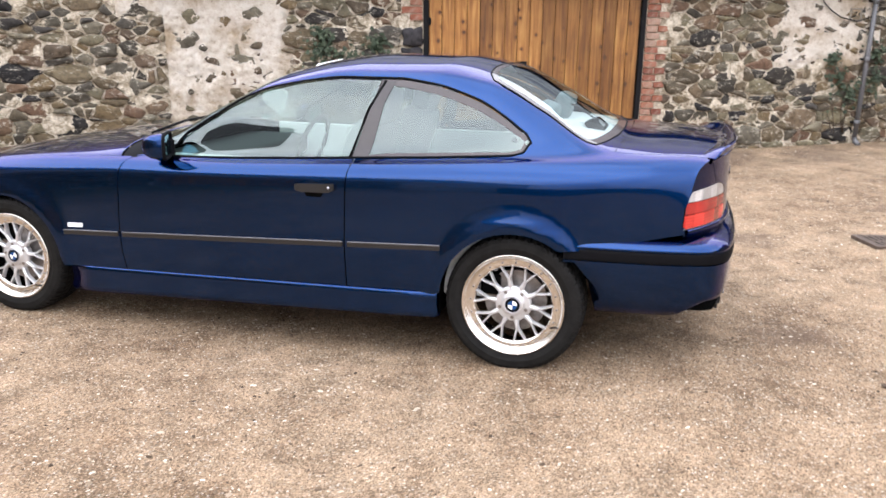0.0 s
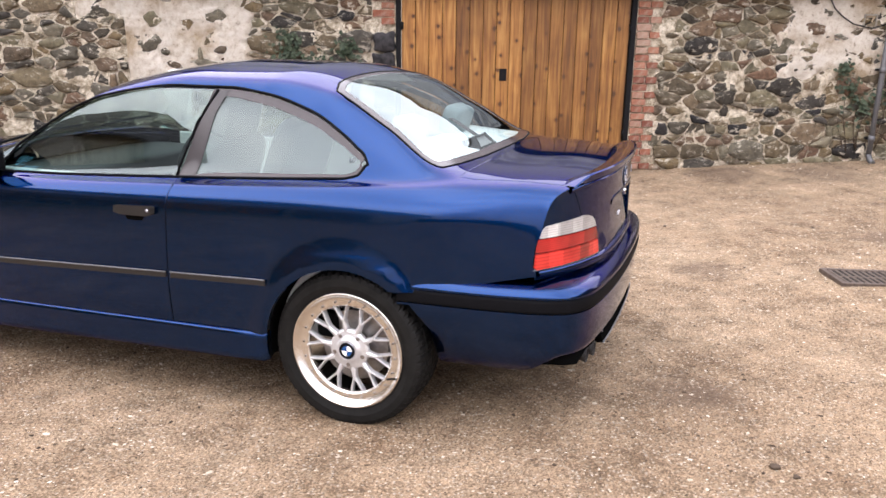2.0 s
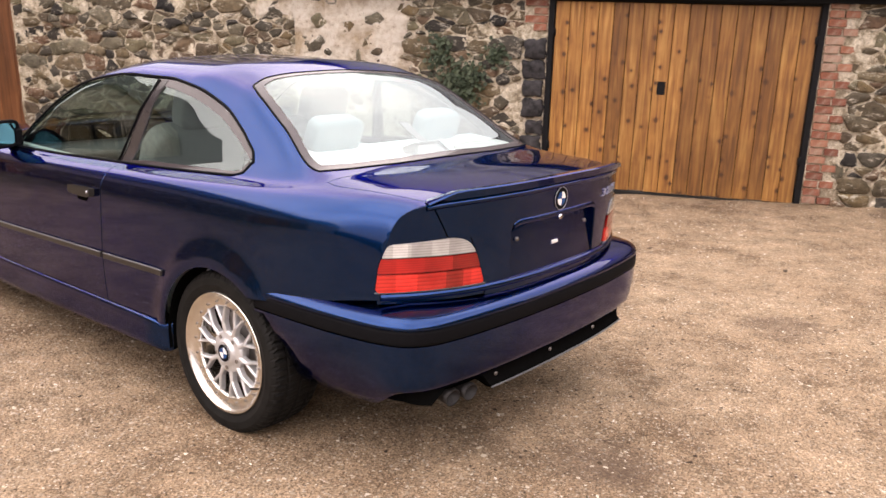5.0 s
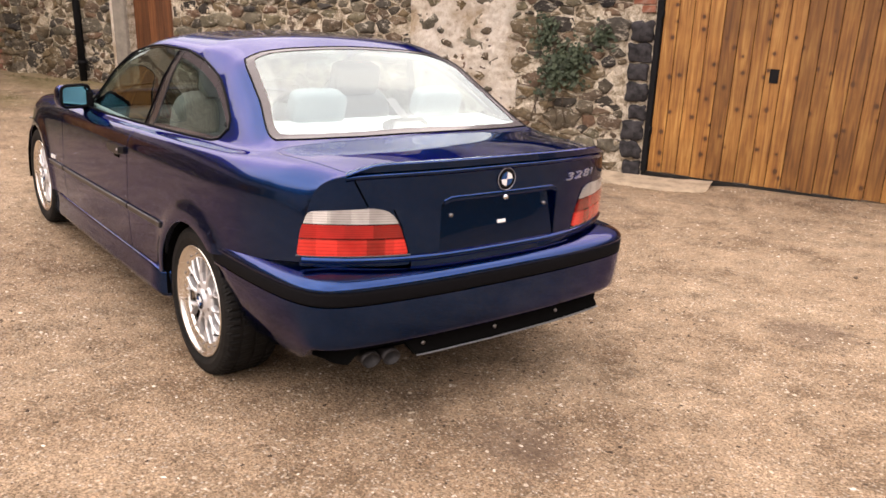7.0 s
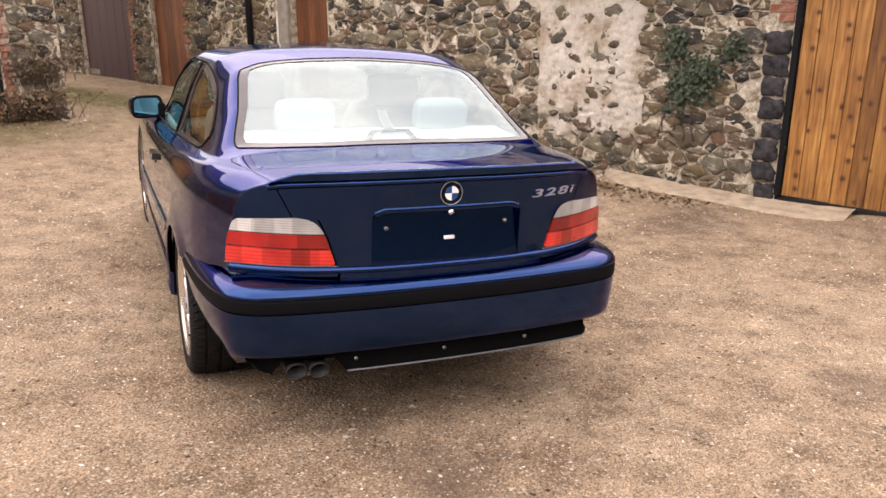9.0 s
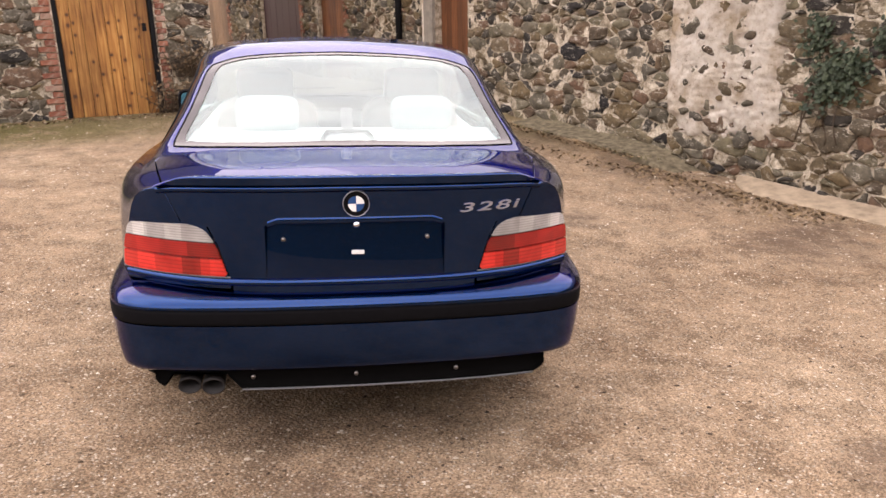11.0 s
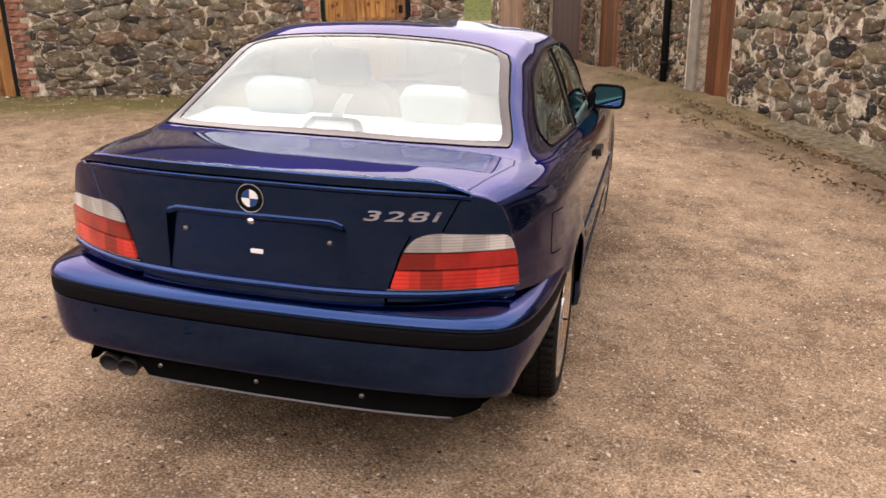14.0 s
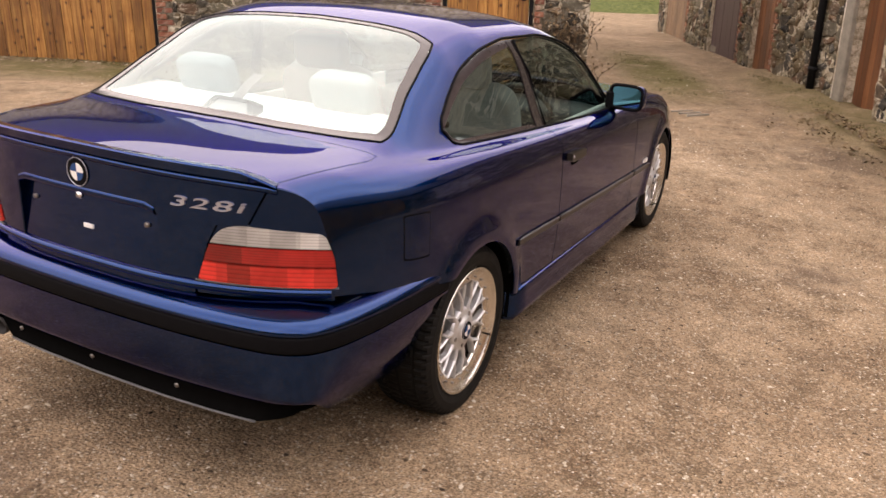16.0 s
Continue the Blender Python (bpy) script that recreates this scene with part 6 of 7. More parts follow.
part("parcel_shelf", box_bm(-0.17, -0.60, -0.024, 0.17, 0.60, 0.0, 0.008), SHELF, body, "pale cloth parcel shelf", m=pose(0.175, 0, 1.024, 0, 4.5))
brake = new("high_brake_light")
brake.parent = body
tagged(brake, "grey housing of the high brake light")


def lamp_at(y, h, back=0.0):
    """A place on the lamp's leaning face; h runs from its foot (0) to its top (1)."""
    return (0.292 - 0.047 * h - back, y, 1.016 + 0.050 * h - 0.4 * back)


bm = bmesh.new()
outer, inner_ = [(-0.122, 0.0), (0.122, 0.0), (0.080, 1.0), (-0.080, 1.0)], [(-0.094, 0.16), (0.094, 0.16), (0.066, 0.82), (-0.066, 0.82)]
loops = [[bm.verts.new(lamp_at(y, h, b)) for y, h in q] for q, b in ((outer, 0.06), (outer, 0.0), (inner_, 0.0), (inner_, 0.012))]
for a, b in zip(loops, loops[1:]):
    for k in range(4):
        bm.faces.new((a[k], a[(k + 1) % 4], b[(k + 1) % 4], b[k]))
bmesh.ops.recalc_face_normals(bm, faces=bm.faces)
part("housing", bm, UNDER, brake, "dark trapezoid housing")
bm = bmesh.new()
front, rear_ = [[bm.verts.new(lamp_at(y, h, b)) for y, h in inner_] for b in (0.008, 0.02)]
bm.faces.new(front), bm.faces.new(rear_[::-1])
for k in range(4):
    bm.faces.new((front[k], front[(k + 1) % 4], rear_[(k + 1) % 4], rear_[k]))
part("lamp_face", bm, GREYPLASTIC, brake, "pale grey face")
bm = bmesh.new()
rows = [[bm.verts.new((x + dx, y, z)) for y, dx in ((y0, 0), (y0 + 0.045, 0), (y0 + 0.045, -0.006), (y0, -0.006))] for x, y0, z in ((0.235, -0.02, 1.06), (0.17, -0.025, 1.098), (0.11, -0.02, 1.13))]
for a, b in zip(rows, rows[1:]):
    for k in range(4):
        bm.faces.new((a[k], a[(k + 1) % 4], b[(k + 1) % 4], b[k]))
bm.faces.new(rows[0][::-1]), bm.faces.new(rows[-1])
part("belt_strap", bm, FRIT, car, "dark folded strap")
dash = new("dashboard")
dash.parent = car
cushion("dash_top", 0.22, 0.66, 0.07, pose(-1.84, 0, 0.77), dash, DASH)
part("steering_rim", tube_bm([(-1.50 + 0.06 * math.sin(a), 0.36 + 0.18 * math.cos(a), 0.80 + 0.17 * math.sin(a)) for a in np.linspace(0, 2 * math.pi, 33)[:-1]], 0.014, 8, closed=True), DASH, dash, smooth=True)
part("roof_lining", sweep_bm([(-1.15, 0.0), (-0.28, 0.0)], [(-0.54, 1.25), (-0.3, 1.31), (0, 1.325), (0.3, 1.31), (0.54, 1.25)]), SHELF, body, "pale roof lining", True)
for sgn in (-1, 1):
    part("door_card", box_bm(-1.9, *sorted((sgn * 0.70, sgn * 0.72))[:1], 0.3, -0.1, sorted((sgn * 0.70, sgn * 0.72))[1], 0.885, 0.006), SHELF, body, "pale door lining")
part("interior_mirror", box_bm(-1.34, -0.11, 1.205, -1.32, 0.11, 1.26, 0.012), DASH, car)
# one wiper arm at rest under the windscreen
for y0 in (-0.5, 0.05):
    part("wiper", tube_bm([(-2.02, y0, 0.945), (-1.98, y0 + 0.25, 0.985), (-1.985, y0 + 0.5, 0.985)], 0.007, 6), TRIM, body, smooth=True)

# the panes let daylight in
for ob in list(body.children) + list(door_left.children) + list(door_right.children):
    if ob.name.split(".")[0] in ("rear_window", "windscreen", "door_glass", "quarter_glass"):
        ob.visible_shadow = False

# ---- roof, gutter and pipes of the low barn ----
def build_roof():
    pitch = radians(38)
    roof = new("roof_low", mesh_of(box_bm(0, 0, -0.06, 13.8, 5.0, -0.02), "roof_low", DARKVOID))
    roof.matrix_world = pose(-1.72, WALL_Y - 0.16, EAVE + 0.03) @ pose(0, 0, 0, 38)
    tagged(roof, "grey slate roof with pale lichen over the low barn", "roof", kind="structure")
    rng = random.Random(5)
    cuts = []
    for k in range(6):
        bm = bmesh.new()
        w, h = 0.26, 0.26
        box_bm(-w / 2 + 0.002, 0, 0, w / 2 - 0.002, h, 0.008, 0.002, bm)
        for v in bm.verts:
            v.co.z += rng.uniform(-0.0015, 0.0015)
            if v.co.y < 0.1:
                v.co.y += rng.uniform(-0.006, 0.006)
        cuts.append(mesh_of(bm, "slate", SLATE))
    for r in range(8):
        for i in range(36):
            ob = new("slate", rng.choice(cuts))
            ob.parent = roof
            ob.matrix_local = pose(0.02 + 0.262 * i + (0.13 if r % 2 else 0), -0.03 + 0.108 * r, 0.024 + 0.0015 * (i % 3), -4.2, 0, rng.uniform(-0.8, 0.8))
    rest = bmesh.new()
    for r in range(8, 27):
        for i in range(51):
            x, y = 0.15 + 0.262 * i + (0.13 if r % 2 else 0), -0.03 + 0.108 * r + 0.004 * (r - 8) ** 2
            box_bm(x - 0.128, y, 0.002 + 0.004 * (r % 2), x + 0.128, y + 0.106 + 0.004 * (2 * (r - 8) + 1), 0.014 + 0.004 * (r % 2), 0, rest)
    for r in range(8):
        for i in range(36, 51):
            x, y = 0.02 + 0.262 * i + (0.13 if r % 2 else 0), -0.03 + 0.108 * r
            box_bm(x - 0.128, y, 0.008, x + 0.128, y + 0.106, 0.022 + 0.003 * (r % 2), 0, rest)
    tagged(part("roof_slates", rest, SLATE, roof), kind="stuff")
    gutter = thing("gutter", "black half-round eaves gutter on a black fascia", "gutter")
    bm = bmesh.new()
    n, r0, yc, zc = 9, 0.055, WALL_Y - 0.135, EAVE + 0.012
    rows = []
    for x in (-1.76, 12.0):
        rows.append([bm.verts.new((x, yc + r * math.cos(t), zc - r * math.sin(t))) for r, ts in ((r0, [math.pi * k / n for k in range(n + 1)]), (r0 - 0.006, [math.pi * (n - k) / n for k in range(n + 1)])) for t in ts])
    k = len(rows[0])
    for i in range(k):
        bm.faces.new((rows[0][i], rows[0][(i + 1) % k], rows[1][(i + 1) % k], rows[1][i]))
    part("channel", bm, BLACKPAINT, gutter, smooth=True)
    part("fascia", box_bm(-1.74, WALL_Y - 0.078, EAVE - 0.09, 12, WALL_Y - 0.035, EAVE + 0.03, 0.004), BLACKPAINT, gutter)
    for i in range(14):
        x = -1.4 + i * 0.95
        part("bracket", box_bm(x - 0.012, WALL_Y - 0.20, EAVE - 0.055, x + 0.012, WALL_Y - 0.07, EAVE - 0.046, 0.002), BLACKPAINT, gutter)


build_roof()


def drain_pipe(name, label, x, z0, z1, r, material, lean=0.0, y=None):
    y = WALL_Y - 0.075 if y is None else y
    ob = thing(name, label, "pipe")
    part("pipe", tube_bm([(x, y, z0), (x + lean * 0.5, y, (z0 + z1) / 2), (x + lean, y, z1)], r, 14), material, ob, smooth=True)
    for k in (0.12, 0.55, 0.93):
        z = z0 + k * (z1 - z0)
        part("collar", tube_bm([(x + lean * k, y, z - 0.03), (x + lean * k, y, z + 0.03)], r * 1.22, 14), material, ob, smooth=True)
        part("clip", box_bm(x + lean * k - 0.06, y + 0.02, z - 0.012, x + lean * k + 0.06, WALL_Y - 0.002, z + 0.012, 0.002), BLACKPAINT, ob)
    part("shoe", tube_bm([(x, y, z0 + 0.02), (x, y - 0.03, z0 - 0.02), (x, y - 0.09, z0 - 0.05)], r * 1.1, 12), material, ob, smooth=True)
    return ob


drain_pipe("drain_pipe", "grey plastic rainwater downpipe on the rubble wall", 6.2, 0.0, EAVE - 0.05, 0.028, GREYPIPE)
drain_pipe("lane_pipe", "black rainwater downpipe on the lane wall", -7.17, -0.1, 3.2, 0.05, BLACKPAINT)

# ---- fittings on the walls ----
def lock_plate(m, w=0.078, h=0.125):
    ob = thing("lock_plate", "black iron lock plate on a pine door", "lock", m)
    part("plate", box_bm(-w / 2, -0.008, -h / 2, w / 2, 0.0, h / 2, 0.002), BLACKPAINT, ob)
    part("keyhole", tube_bm([(0, -0.0095, 0.01), (0, -0.007, 0.01)], 0.006, 8), DARKVOID, ob)


lock_plate(pose(2.12, WALL_Y + 0.03 - 0.0205, 0.86))
lock_plate(TO_WEST @ pose(5.15, 0.0395, 1.14), 0.055, 0.1)
for z in (0.25, 1.35):
    for x in (GAR[0] + 0.06, GAR[1] - 0.06):
        hinge = thing("hinge", "black iron hinge on the garage door frame", "hinge", pose(x, WALL_Y - 0.022, z))
        part("knuckle", tube_bm([(0, -0.006, -0.04), (0, -0.006, 0.04)], 0.010, 10), BLACKPAINT, hinge, smooth=True)
        part("leaf", box_bm(-0.02, -0.004, -0.035, 0.02, 0.002, 0.035, 0.001), BLACKPAINT, hinge)
cable = thing("cable", "thin dark cable slung from the eaves", "cable")
part("wire", tube_bm([(5.52, WALL_Y - 0.05, 1.67), (5.58, WALL_Y - 0.055, 1.57), (5.67, WALL_Y - 0.06, 1.49), (5.81, WALL_Y - 0.055, 1.41), (6.02, WALL_Y - 0.05, 1.37), (6.17, WALL_Y - 0.05, 1.41), (6.3, WALL_Y - 0.05, 1.5)], 0.007, 8), BLACKPAINT, cable, smooth=True)
for x, z, w in ((6.0, 1.44, 0.055), (-1.28, 1.615, 0.04)):
    vent = thing("wall_vent", "small dark square vent in the limewashed wall", "vent", pose(x, WALL_Y - 0.036, z))
    for q in ((-w - 0.02, -w - 0.02, -w, w + 0.02), (w, -w - 0.02, w + 0.02, w + 0.02), (-w, w, w, w + 0.02), (-w, -w - 0.02, w, -w)):
        part("surround", box_bm(q[0], -0.004, q[1], q[2], 0.03, q[3], 0.003), CONCRETE, vent)
    part("dark_inside", box_bm(-w, 0.012, -w, w, 0.03, w), DARKVOID, vent)
post = thing("door_post", "pale concrete post beside the lane door", "post")
part("shaft", box_bm(-6.46, WALL_Y - 0.06, -0.2, -6.225, WALL_Y + 0.12, 2.05, 0.012), CONCRETE, post)
part("edge", box_bm(-6.53, WALL_Y - 0.045, -0.2, -6.462, WALL_Y + 0.1, 2.05, 0.01), LIMEWASH, post, "white painted edge")
sill_a = thing("door_sill", "pale stone sill under the lane door", "sill")
part("slab", box_bm(-6.22, WALL_Y - 0.05, -0.16, -5.36, WALL_Y + 0.2, -0.055, 0.01), SANDSTONE, sill_a)
sill_b = thing("door_sill", "pale step under the maroon door", "sill")
part("slab", box_bm(-13.75, WALL_Y - 0.35, -0.2, -12.9, WALL_Y + 0.05, -0.06, 0.01), CONCRETE, sill_b)
kick = thing("kick_plate", "small pale plate at the maroon door's foot", "plate", pose(-13.05, WALL_Y + 0.058, 0.0))
part("plate", box_bm(-0.24, -0.006, -0.04, 0.24, 0.0, 0.07, 0.002), CONCRETE, kick)

# ---- on the ground ----
bm, rows = bmesh.new(), []
for i in range(49):
    x = -0.78 + 2.5 * i / 48
    front = 8.72 + 0.30 * max(0, 1 - i / 9) ** 2 + 0.035 * noise.noise((x * 2.2, 1, 4)) + 0.015 * noise.noise((x * 9, 3, 4))
    rows.append([bm.verts.new((x, front + (9.04 - front) * t, ground_z(x, 8.85) + h + 0.007 * noise.noise((x * 3, t * 3, 7)) + 0.004 * noise.noise((x * 14, t * 6, 2)) - 0.02 * max(0, 1 - i / 3) - 0.02 * max(0, (i - 44) / 4)))
                 for t, h in ((-0.03, -0.05), (0.0, 0.006), (0.04, 0.021), (0.3, 0.030), (0.6, 0.045), (1.0, 0.066))])
for a, b in zip(rows, rows[1:]):
    for k in range(5):
        bm.faces.new((a[k], b[k], b[k + 1], a[k + 1]))
slab = new("threshold_slab", mesh_of(bm, "threshold_slab", SANDSTONE, True))
tagged(slab, "worn pale stone slab at the wall's foot", "slab", kind="structure")


def grate(name, label, x, y, turn, w, d, bars, lift=0.010):
    z = ground_z(x, y) + lift
    ob = thing(name, label, "drain", pose(x, y, z, -2.9, 1.0, turn))
    for a in ((-w / 2, -d / 2, w / 2, -d / 2 + 0.03), (-w / 2, d / 2 - 0.03, w / 2, d / 2), (-w / 2, -d / 2 + 0.03, -w / 2 + 0.03, d / 2 - 0.03), (w / 2 - 0.03, -d / 2 + 0.03, w / 2, d / 2 - 0.03)):
        part("rim", box_bm(a[0], a[1], -0.03, a[2], a[3], 0.006, 0.003), CASTIRON, ob)
    for i in range(bars):
        u = -w / 2 + 0.03 + (w - 0.06) * (i + 0.5) / bars
        part("bar", box_bm(u - 0.009, -d / 2 + 0.03, -0.02, u + 0.009, d / 2 - 0.03, 0.003, 0.002), CASTIRON, ob)
    part("cross_bar", box_bm(-w / 2 + 0.03, -0.01, -0.018, w / 2 - 0.03, 0.01, 0.0015, 0.002), CASTIRON, ob)
    part("pit", box_bm(-w / 2 + 0.02, -d / 2 + 0.02, -0.06, w / 2 - 0.02, d / 2 - 0.02, -0.0022), DARKVOID, ob)


grate("drain_grate", "rusty cast iron drain grate set in the gravel", 3.82, 4.93, -6, 0.42, 0.34, 9)
lane_drain = thing("lane_drain", "pale iron bars of a silted drain in the lane", "drain", pose(-5.35, 7.05, ground_z(-5.35, 7.05) + 0.004, -1.6, 0.5, 30))
for u in (-0.13, 0.0, 0.13):
    part("bar", box_bm(u - 0.012, -0.16, -0.02, u + 0.012, 0.16, 0.010, 0.003), CONCRETE, lane_drain)


EARTH = plain("earthy_stone", (0.125, 0.105, 0.07), 0.95, 0, 0.6, 14, 0.8)


def build_kerb():
    """A low rough stone bench along the foot of the tall barn, its front worn and broken."""
    bm = bmesh.new()
    n_, prof = 110, ((-0.37, -0.25), (-0.362, 0.02), (-0.352, 0.075), (-0.332, 0.092), (-0.28, 0.098), (-0.15, 0.105), (-0.06, 0.115), (0.03, 0.15))
    rows = []
    for i in range(n_ + 1):
        x = -4.05 + 3.0 * i / n_
        g = ground_z(x, 8.7)
        end = min(1, i / 5, (n_ - i) / 26)
        front = 0.03 * noise.noise((x * 2.1, 0.3, 1)) + 0.014 * noise.noise((x * 9, 0.7, 4))
        rows.append([bm.verts.new((x, WALL_Y + o + front * min(1, -o / 0.3), g + h * (0.1 + 0.9 * end) - 0.07 * (1 - end) + 0.012 * noise.noise((x * 5, o * 11, 3)) + 0.007 * noise.noise((x * 19, o * 30, 5)))) for o, h in prof])
    for a, b in zip(rows, rows[1:]):
        for k in range(len(prof) - 1):
            bm.faces.new((a[k], a[k + 1], b[k + 1], b[k]))
    bmesh.ops.recalc_face_normals(bm, faces=bm.faces)
    me = mesh_of(bm, "stone_kerb", EARTH, True)
    me.set_sharp_from_angle(angle=radians(40))
    tagged(new("stone_kerb", me), "low worn stone kerb along the barn", "kerb", kind="structure")


build_kerb()


def scatter_pebbles():
    """Loose stones over the yard, thickest where people walk past."""
    rng = random.Random(21)
    verts, faces = [], []

    def pebble(x, y, r):
        z = ground_z(max(-30, min(20, x)), y) + 0.012 * noise.noise((x * 0.9, y * 0.9, 3.1)) + 0.005 * noise.noise((x * 4, y * 4, 7.7))
        if x > 3.8 and y > 8.4:
            z += 0.09 * min(1, (y - 8.4) / 0.6) * min(1, (x - 3.8) / 0.8)
        a, sx, sy, sz = rng.uniform(0, 6.28), r * rng.uniform(0.7, 1.5), r * rng.uniform(0.6, 1.0), r * rng.uniform(0.3, 0.6)
        k, c, s = len(verts), math.cos(a), math.sin(a)
        for u, v, w in ((1, 0, 0), (0.4, 0.9, 0), (-0.6, 0.8, 0), (-1, -0.1, 0), (-0.3, -0.9, 0), (0.7, -0.7, 0), (0.3, 0.3, 1), (-0.35, -0.2, 0.95)):
            u, v = u * sx * rng.uniform(0.8, 1.1), v * sy * rng.uniform(0.8, 1.1)
            verts.append((x + u * c - v * s, y + u * s + v * c, z - 0.25 * sz + w * sz))
        for t in ((0, 1, 6), (1, 2, 6), (2, 7, 6), (2, 3, 7), (3, 4, 7), (4, 5, 7), (5, 6, 7), (5, 0, 6)):
            faces.append([k + q for q in t])
    def lies(x, y):  # washed together in drifts, thin in the wheel tracks
        return noise.noise((x * 0.8, y * 0.8, 11.0)) + 0.6 * noise.noise((x * 3.1, y * 3.1, 5.0)) > rng.uniform(-0.9, 0.5)
    for count, sizes in ((75000, (0.003, 0.004, 0.004, 0.005, 0.006, 0.008)), (12000, (0.007, 0.008, 0.009, 0.010, 0.012, 0.014))):
        for _ in range(count):
            x, y = rng.uniform(-4.0, 6.2), rng.uniform(0.2, 8.95)
            if lies(x, y):
                pebble(x, y, rng.choice(sizes))
    for _ in range(5000):
        pebble(rng.uniform(-14, -3.5), rng.uniform(0.0, 9.0), rng.choice((0.006, 0.009, 0.012, 0.016)))
    for _ in range(500):
        pebble(rng.uniform(-9.5, 0.5), WALL_Y - abs(rng.gauss(0, 0.22)) - 0.03, rng.choice((0.015, 0.022, 0.03)))
    for _ in range(260):
        pebble(WEST_X + 0.05 + abs(rng.gauss(0, 0.2)), rng.uniform(-3, 6.2), rng.choice((0.015, 0.022, 0.03)))
    me = bpy.data.meshes.new("loose_pebbles")
    me.from_pydata(verts, [], faces)
    me.materials.append(PEBBLE)
    tagged(new("loose_pebbles", me), "loose pale and brown pebbles on the gravel", "gravel", kind="stuff")


scatter_pebbles()


def clods():
    rng = random.Random(4)
    for x, y, r in ((2.25, 2.79, 0.022), (2.29, 2.72, 0.014), (1.9, 2.2, 0.02), (3.1, 6.5, 0.02), (2.2, 6.9, 0.018), (4.2, 6.3, 0.02)):
        bm = bmesh.new()
        bmesh.ops.create_icosphere(bm, subdivisions=2, radius=r)
        for v in bm.verts:
            v.co = v.co * (0.8 + 0.5 * noise.noise(v.co * 60 + Vector((x, y, 0)))) * 1.0
            v.co.z *= 0.45
        ob = new("earth_clod", mesh_of(bm, "earth_clod", TWIG, True))
        ob.location = (x, y, ground_z(x, y) + r * 0.2)
        tagged(ob, "small dark clod of earth on the gravel", "clod", "clods on the gravel")


clods()


# ---- plants ----
def leaves_mesh(rng, places, size, material, name):
    verts, faces = [], []
    for p, n_ in places:
        s_ = size * rng.uniform(0.6, 1.3)
        n_ = (Vector(n_) + Vector((rng.uniform(-0.7, 0.7), rng.uniform(-0.7, 0.7), rng.uniform(-0.5, 0.7)))).normalized()
        u = n_.cross(Vector((rng.uniform(-1, 1), rng.uniform(-1, 1), rng.uniform(-1, 1)))).normalized()
        v = n_.cross(u)
        k = len(verts)
        for a, b, c in ((0, -0.55, 0), (0.5, -0.2, 0.08), (0.42, 0.25, 0.1), (0, 0.65, -0.05), (-0.42, 0.25, 0.1), (-0.5, -0.2, 0.08)):
            verts.append(tuple(Vector(p) + s_ * (a * u + b * v + c * n_)))
        faces += [(k, k + 1, k + 2), (k, k + 2, k + 3), (k, k + 3, k + 4), (k, k + 4, k + 5)]
    me = bpy.data.meshes.new(name)
    me.from_pydata(verts, [], faces)
    me.materials.append(material)
    return me


def ivy(label, spots, count, m, seed, bottom):
    rng = random.Random(seed)
    ob = thing("ivy", label, "plant", m)
    places = []
    for _ in range(count):
        u, v, r = rng.choice(spots)
        a, d = rng.uniform(0, 6.28), r * abs(rng.gauss(0, 0.55))
        places.append(((u + d * math.cos(a), -0.035 - 0.05 * rng.random() ** 2, v + d * math.sin(a)), (0, -1, 0.5)))
    me = leaves_mesh(rng, places, 0.036, IVYLEAF, "leaves")
    lv = new("leaves", me)
    lv.parent = ob
    tagged(lv, kind="stuff")
    bm = bmesh.new()
    for k in range(7):
        x = rng.choice(spots)[0] + rng.uniform(-0.08, 0.08)
        z0, z1 = bottom + rng.uniform(0.0, 0.2), rng.choice(spots)[1]
        tube_bm([(x + 0.05 * math.sin(k + 5 * t), -0.03, z0 + t * (z1 - z0)) for t in np.linspace(0, 1, 8)], lambda t: 0.006 * (1.15 - t), 5, bm)
    tagged(part("vine_growth", bm, TWIG, ob, smooth=True), kind="stuff")


ivy("dark green ivy climbing the rubble wall", [(-0.02, 0.62, 0.16), (0.05, 0.72, 0.16), (0.05, 0.85, 0.22), (0.12, 0.85, 0.2), (-0.1, 1.05, 0.2), (0.25, 0.85, 0.2), (0.25, 0.95, 0.2), (0.2, 0.72, 0.18), (-0.1, 1.2, 0.12), (0.5, 1.1, 0.12)], 1100, pose(0, WALL_Y, 0), 3, 0.2)
ivy("thin ivy beside the drainpipe", [(5.9, 0.75, 0.16), (6.05, 0.55, 0.2), (6.35, 0.7, 0.2), (6.35, 1.0, 0.2), (5.8, 0.95, 0.1)], 420, pose(0, WALL_Y, 0), 8, 0.0)


def dry_shrub(label, m, count, w, h, seed):
    rng = random.Random(seed)
    ob = thing("dry_shrub", label, "plant", m)
    bm = bmesh.new()
    tips = []
    for _ in range(count):
        x = rng.gauss(0, w * 0.4)
        p = Vector((x, -0.05, 0))
        d = Vector((rng.uniform(-0.5, 0.5), rng.uniform(-0.5, 0.1), 1)).normalized()
        line_ = [tuple(p)]
        for _k in range(5):
            p = p + d * h * rng.uniform(0.1, 0.26)
            d = (d + Vector((rng.uniform(-0.5, 0.5), rng.uniform(-0.35, 0.3), rng.uniform(-0.6, 0.25)))).normalized()
            p.y = min(p.y, -0.02)
            line_.append(tuple(p))
            if rng.random() < 0.6:
                tips.append((tuple(p), (0, -1, 0.4)))
        tube_bm(line_, lambda t: 0.005 * (1.2 - t), 3, bm)
    tagged(part("brushwood", bm, TWIG, ob), kind="stuff")
    lv = new("leaves", leaves_mesh(rng, tips * 2, 0.028, DRYLEAF, "leaves"))
    lv.parent = ob
    tagged(lv, kind="stuff")


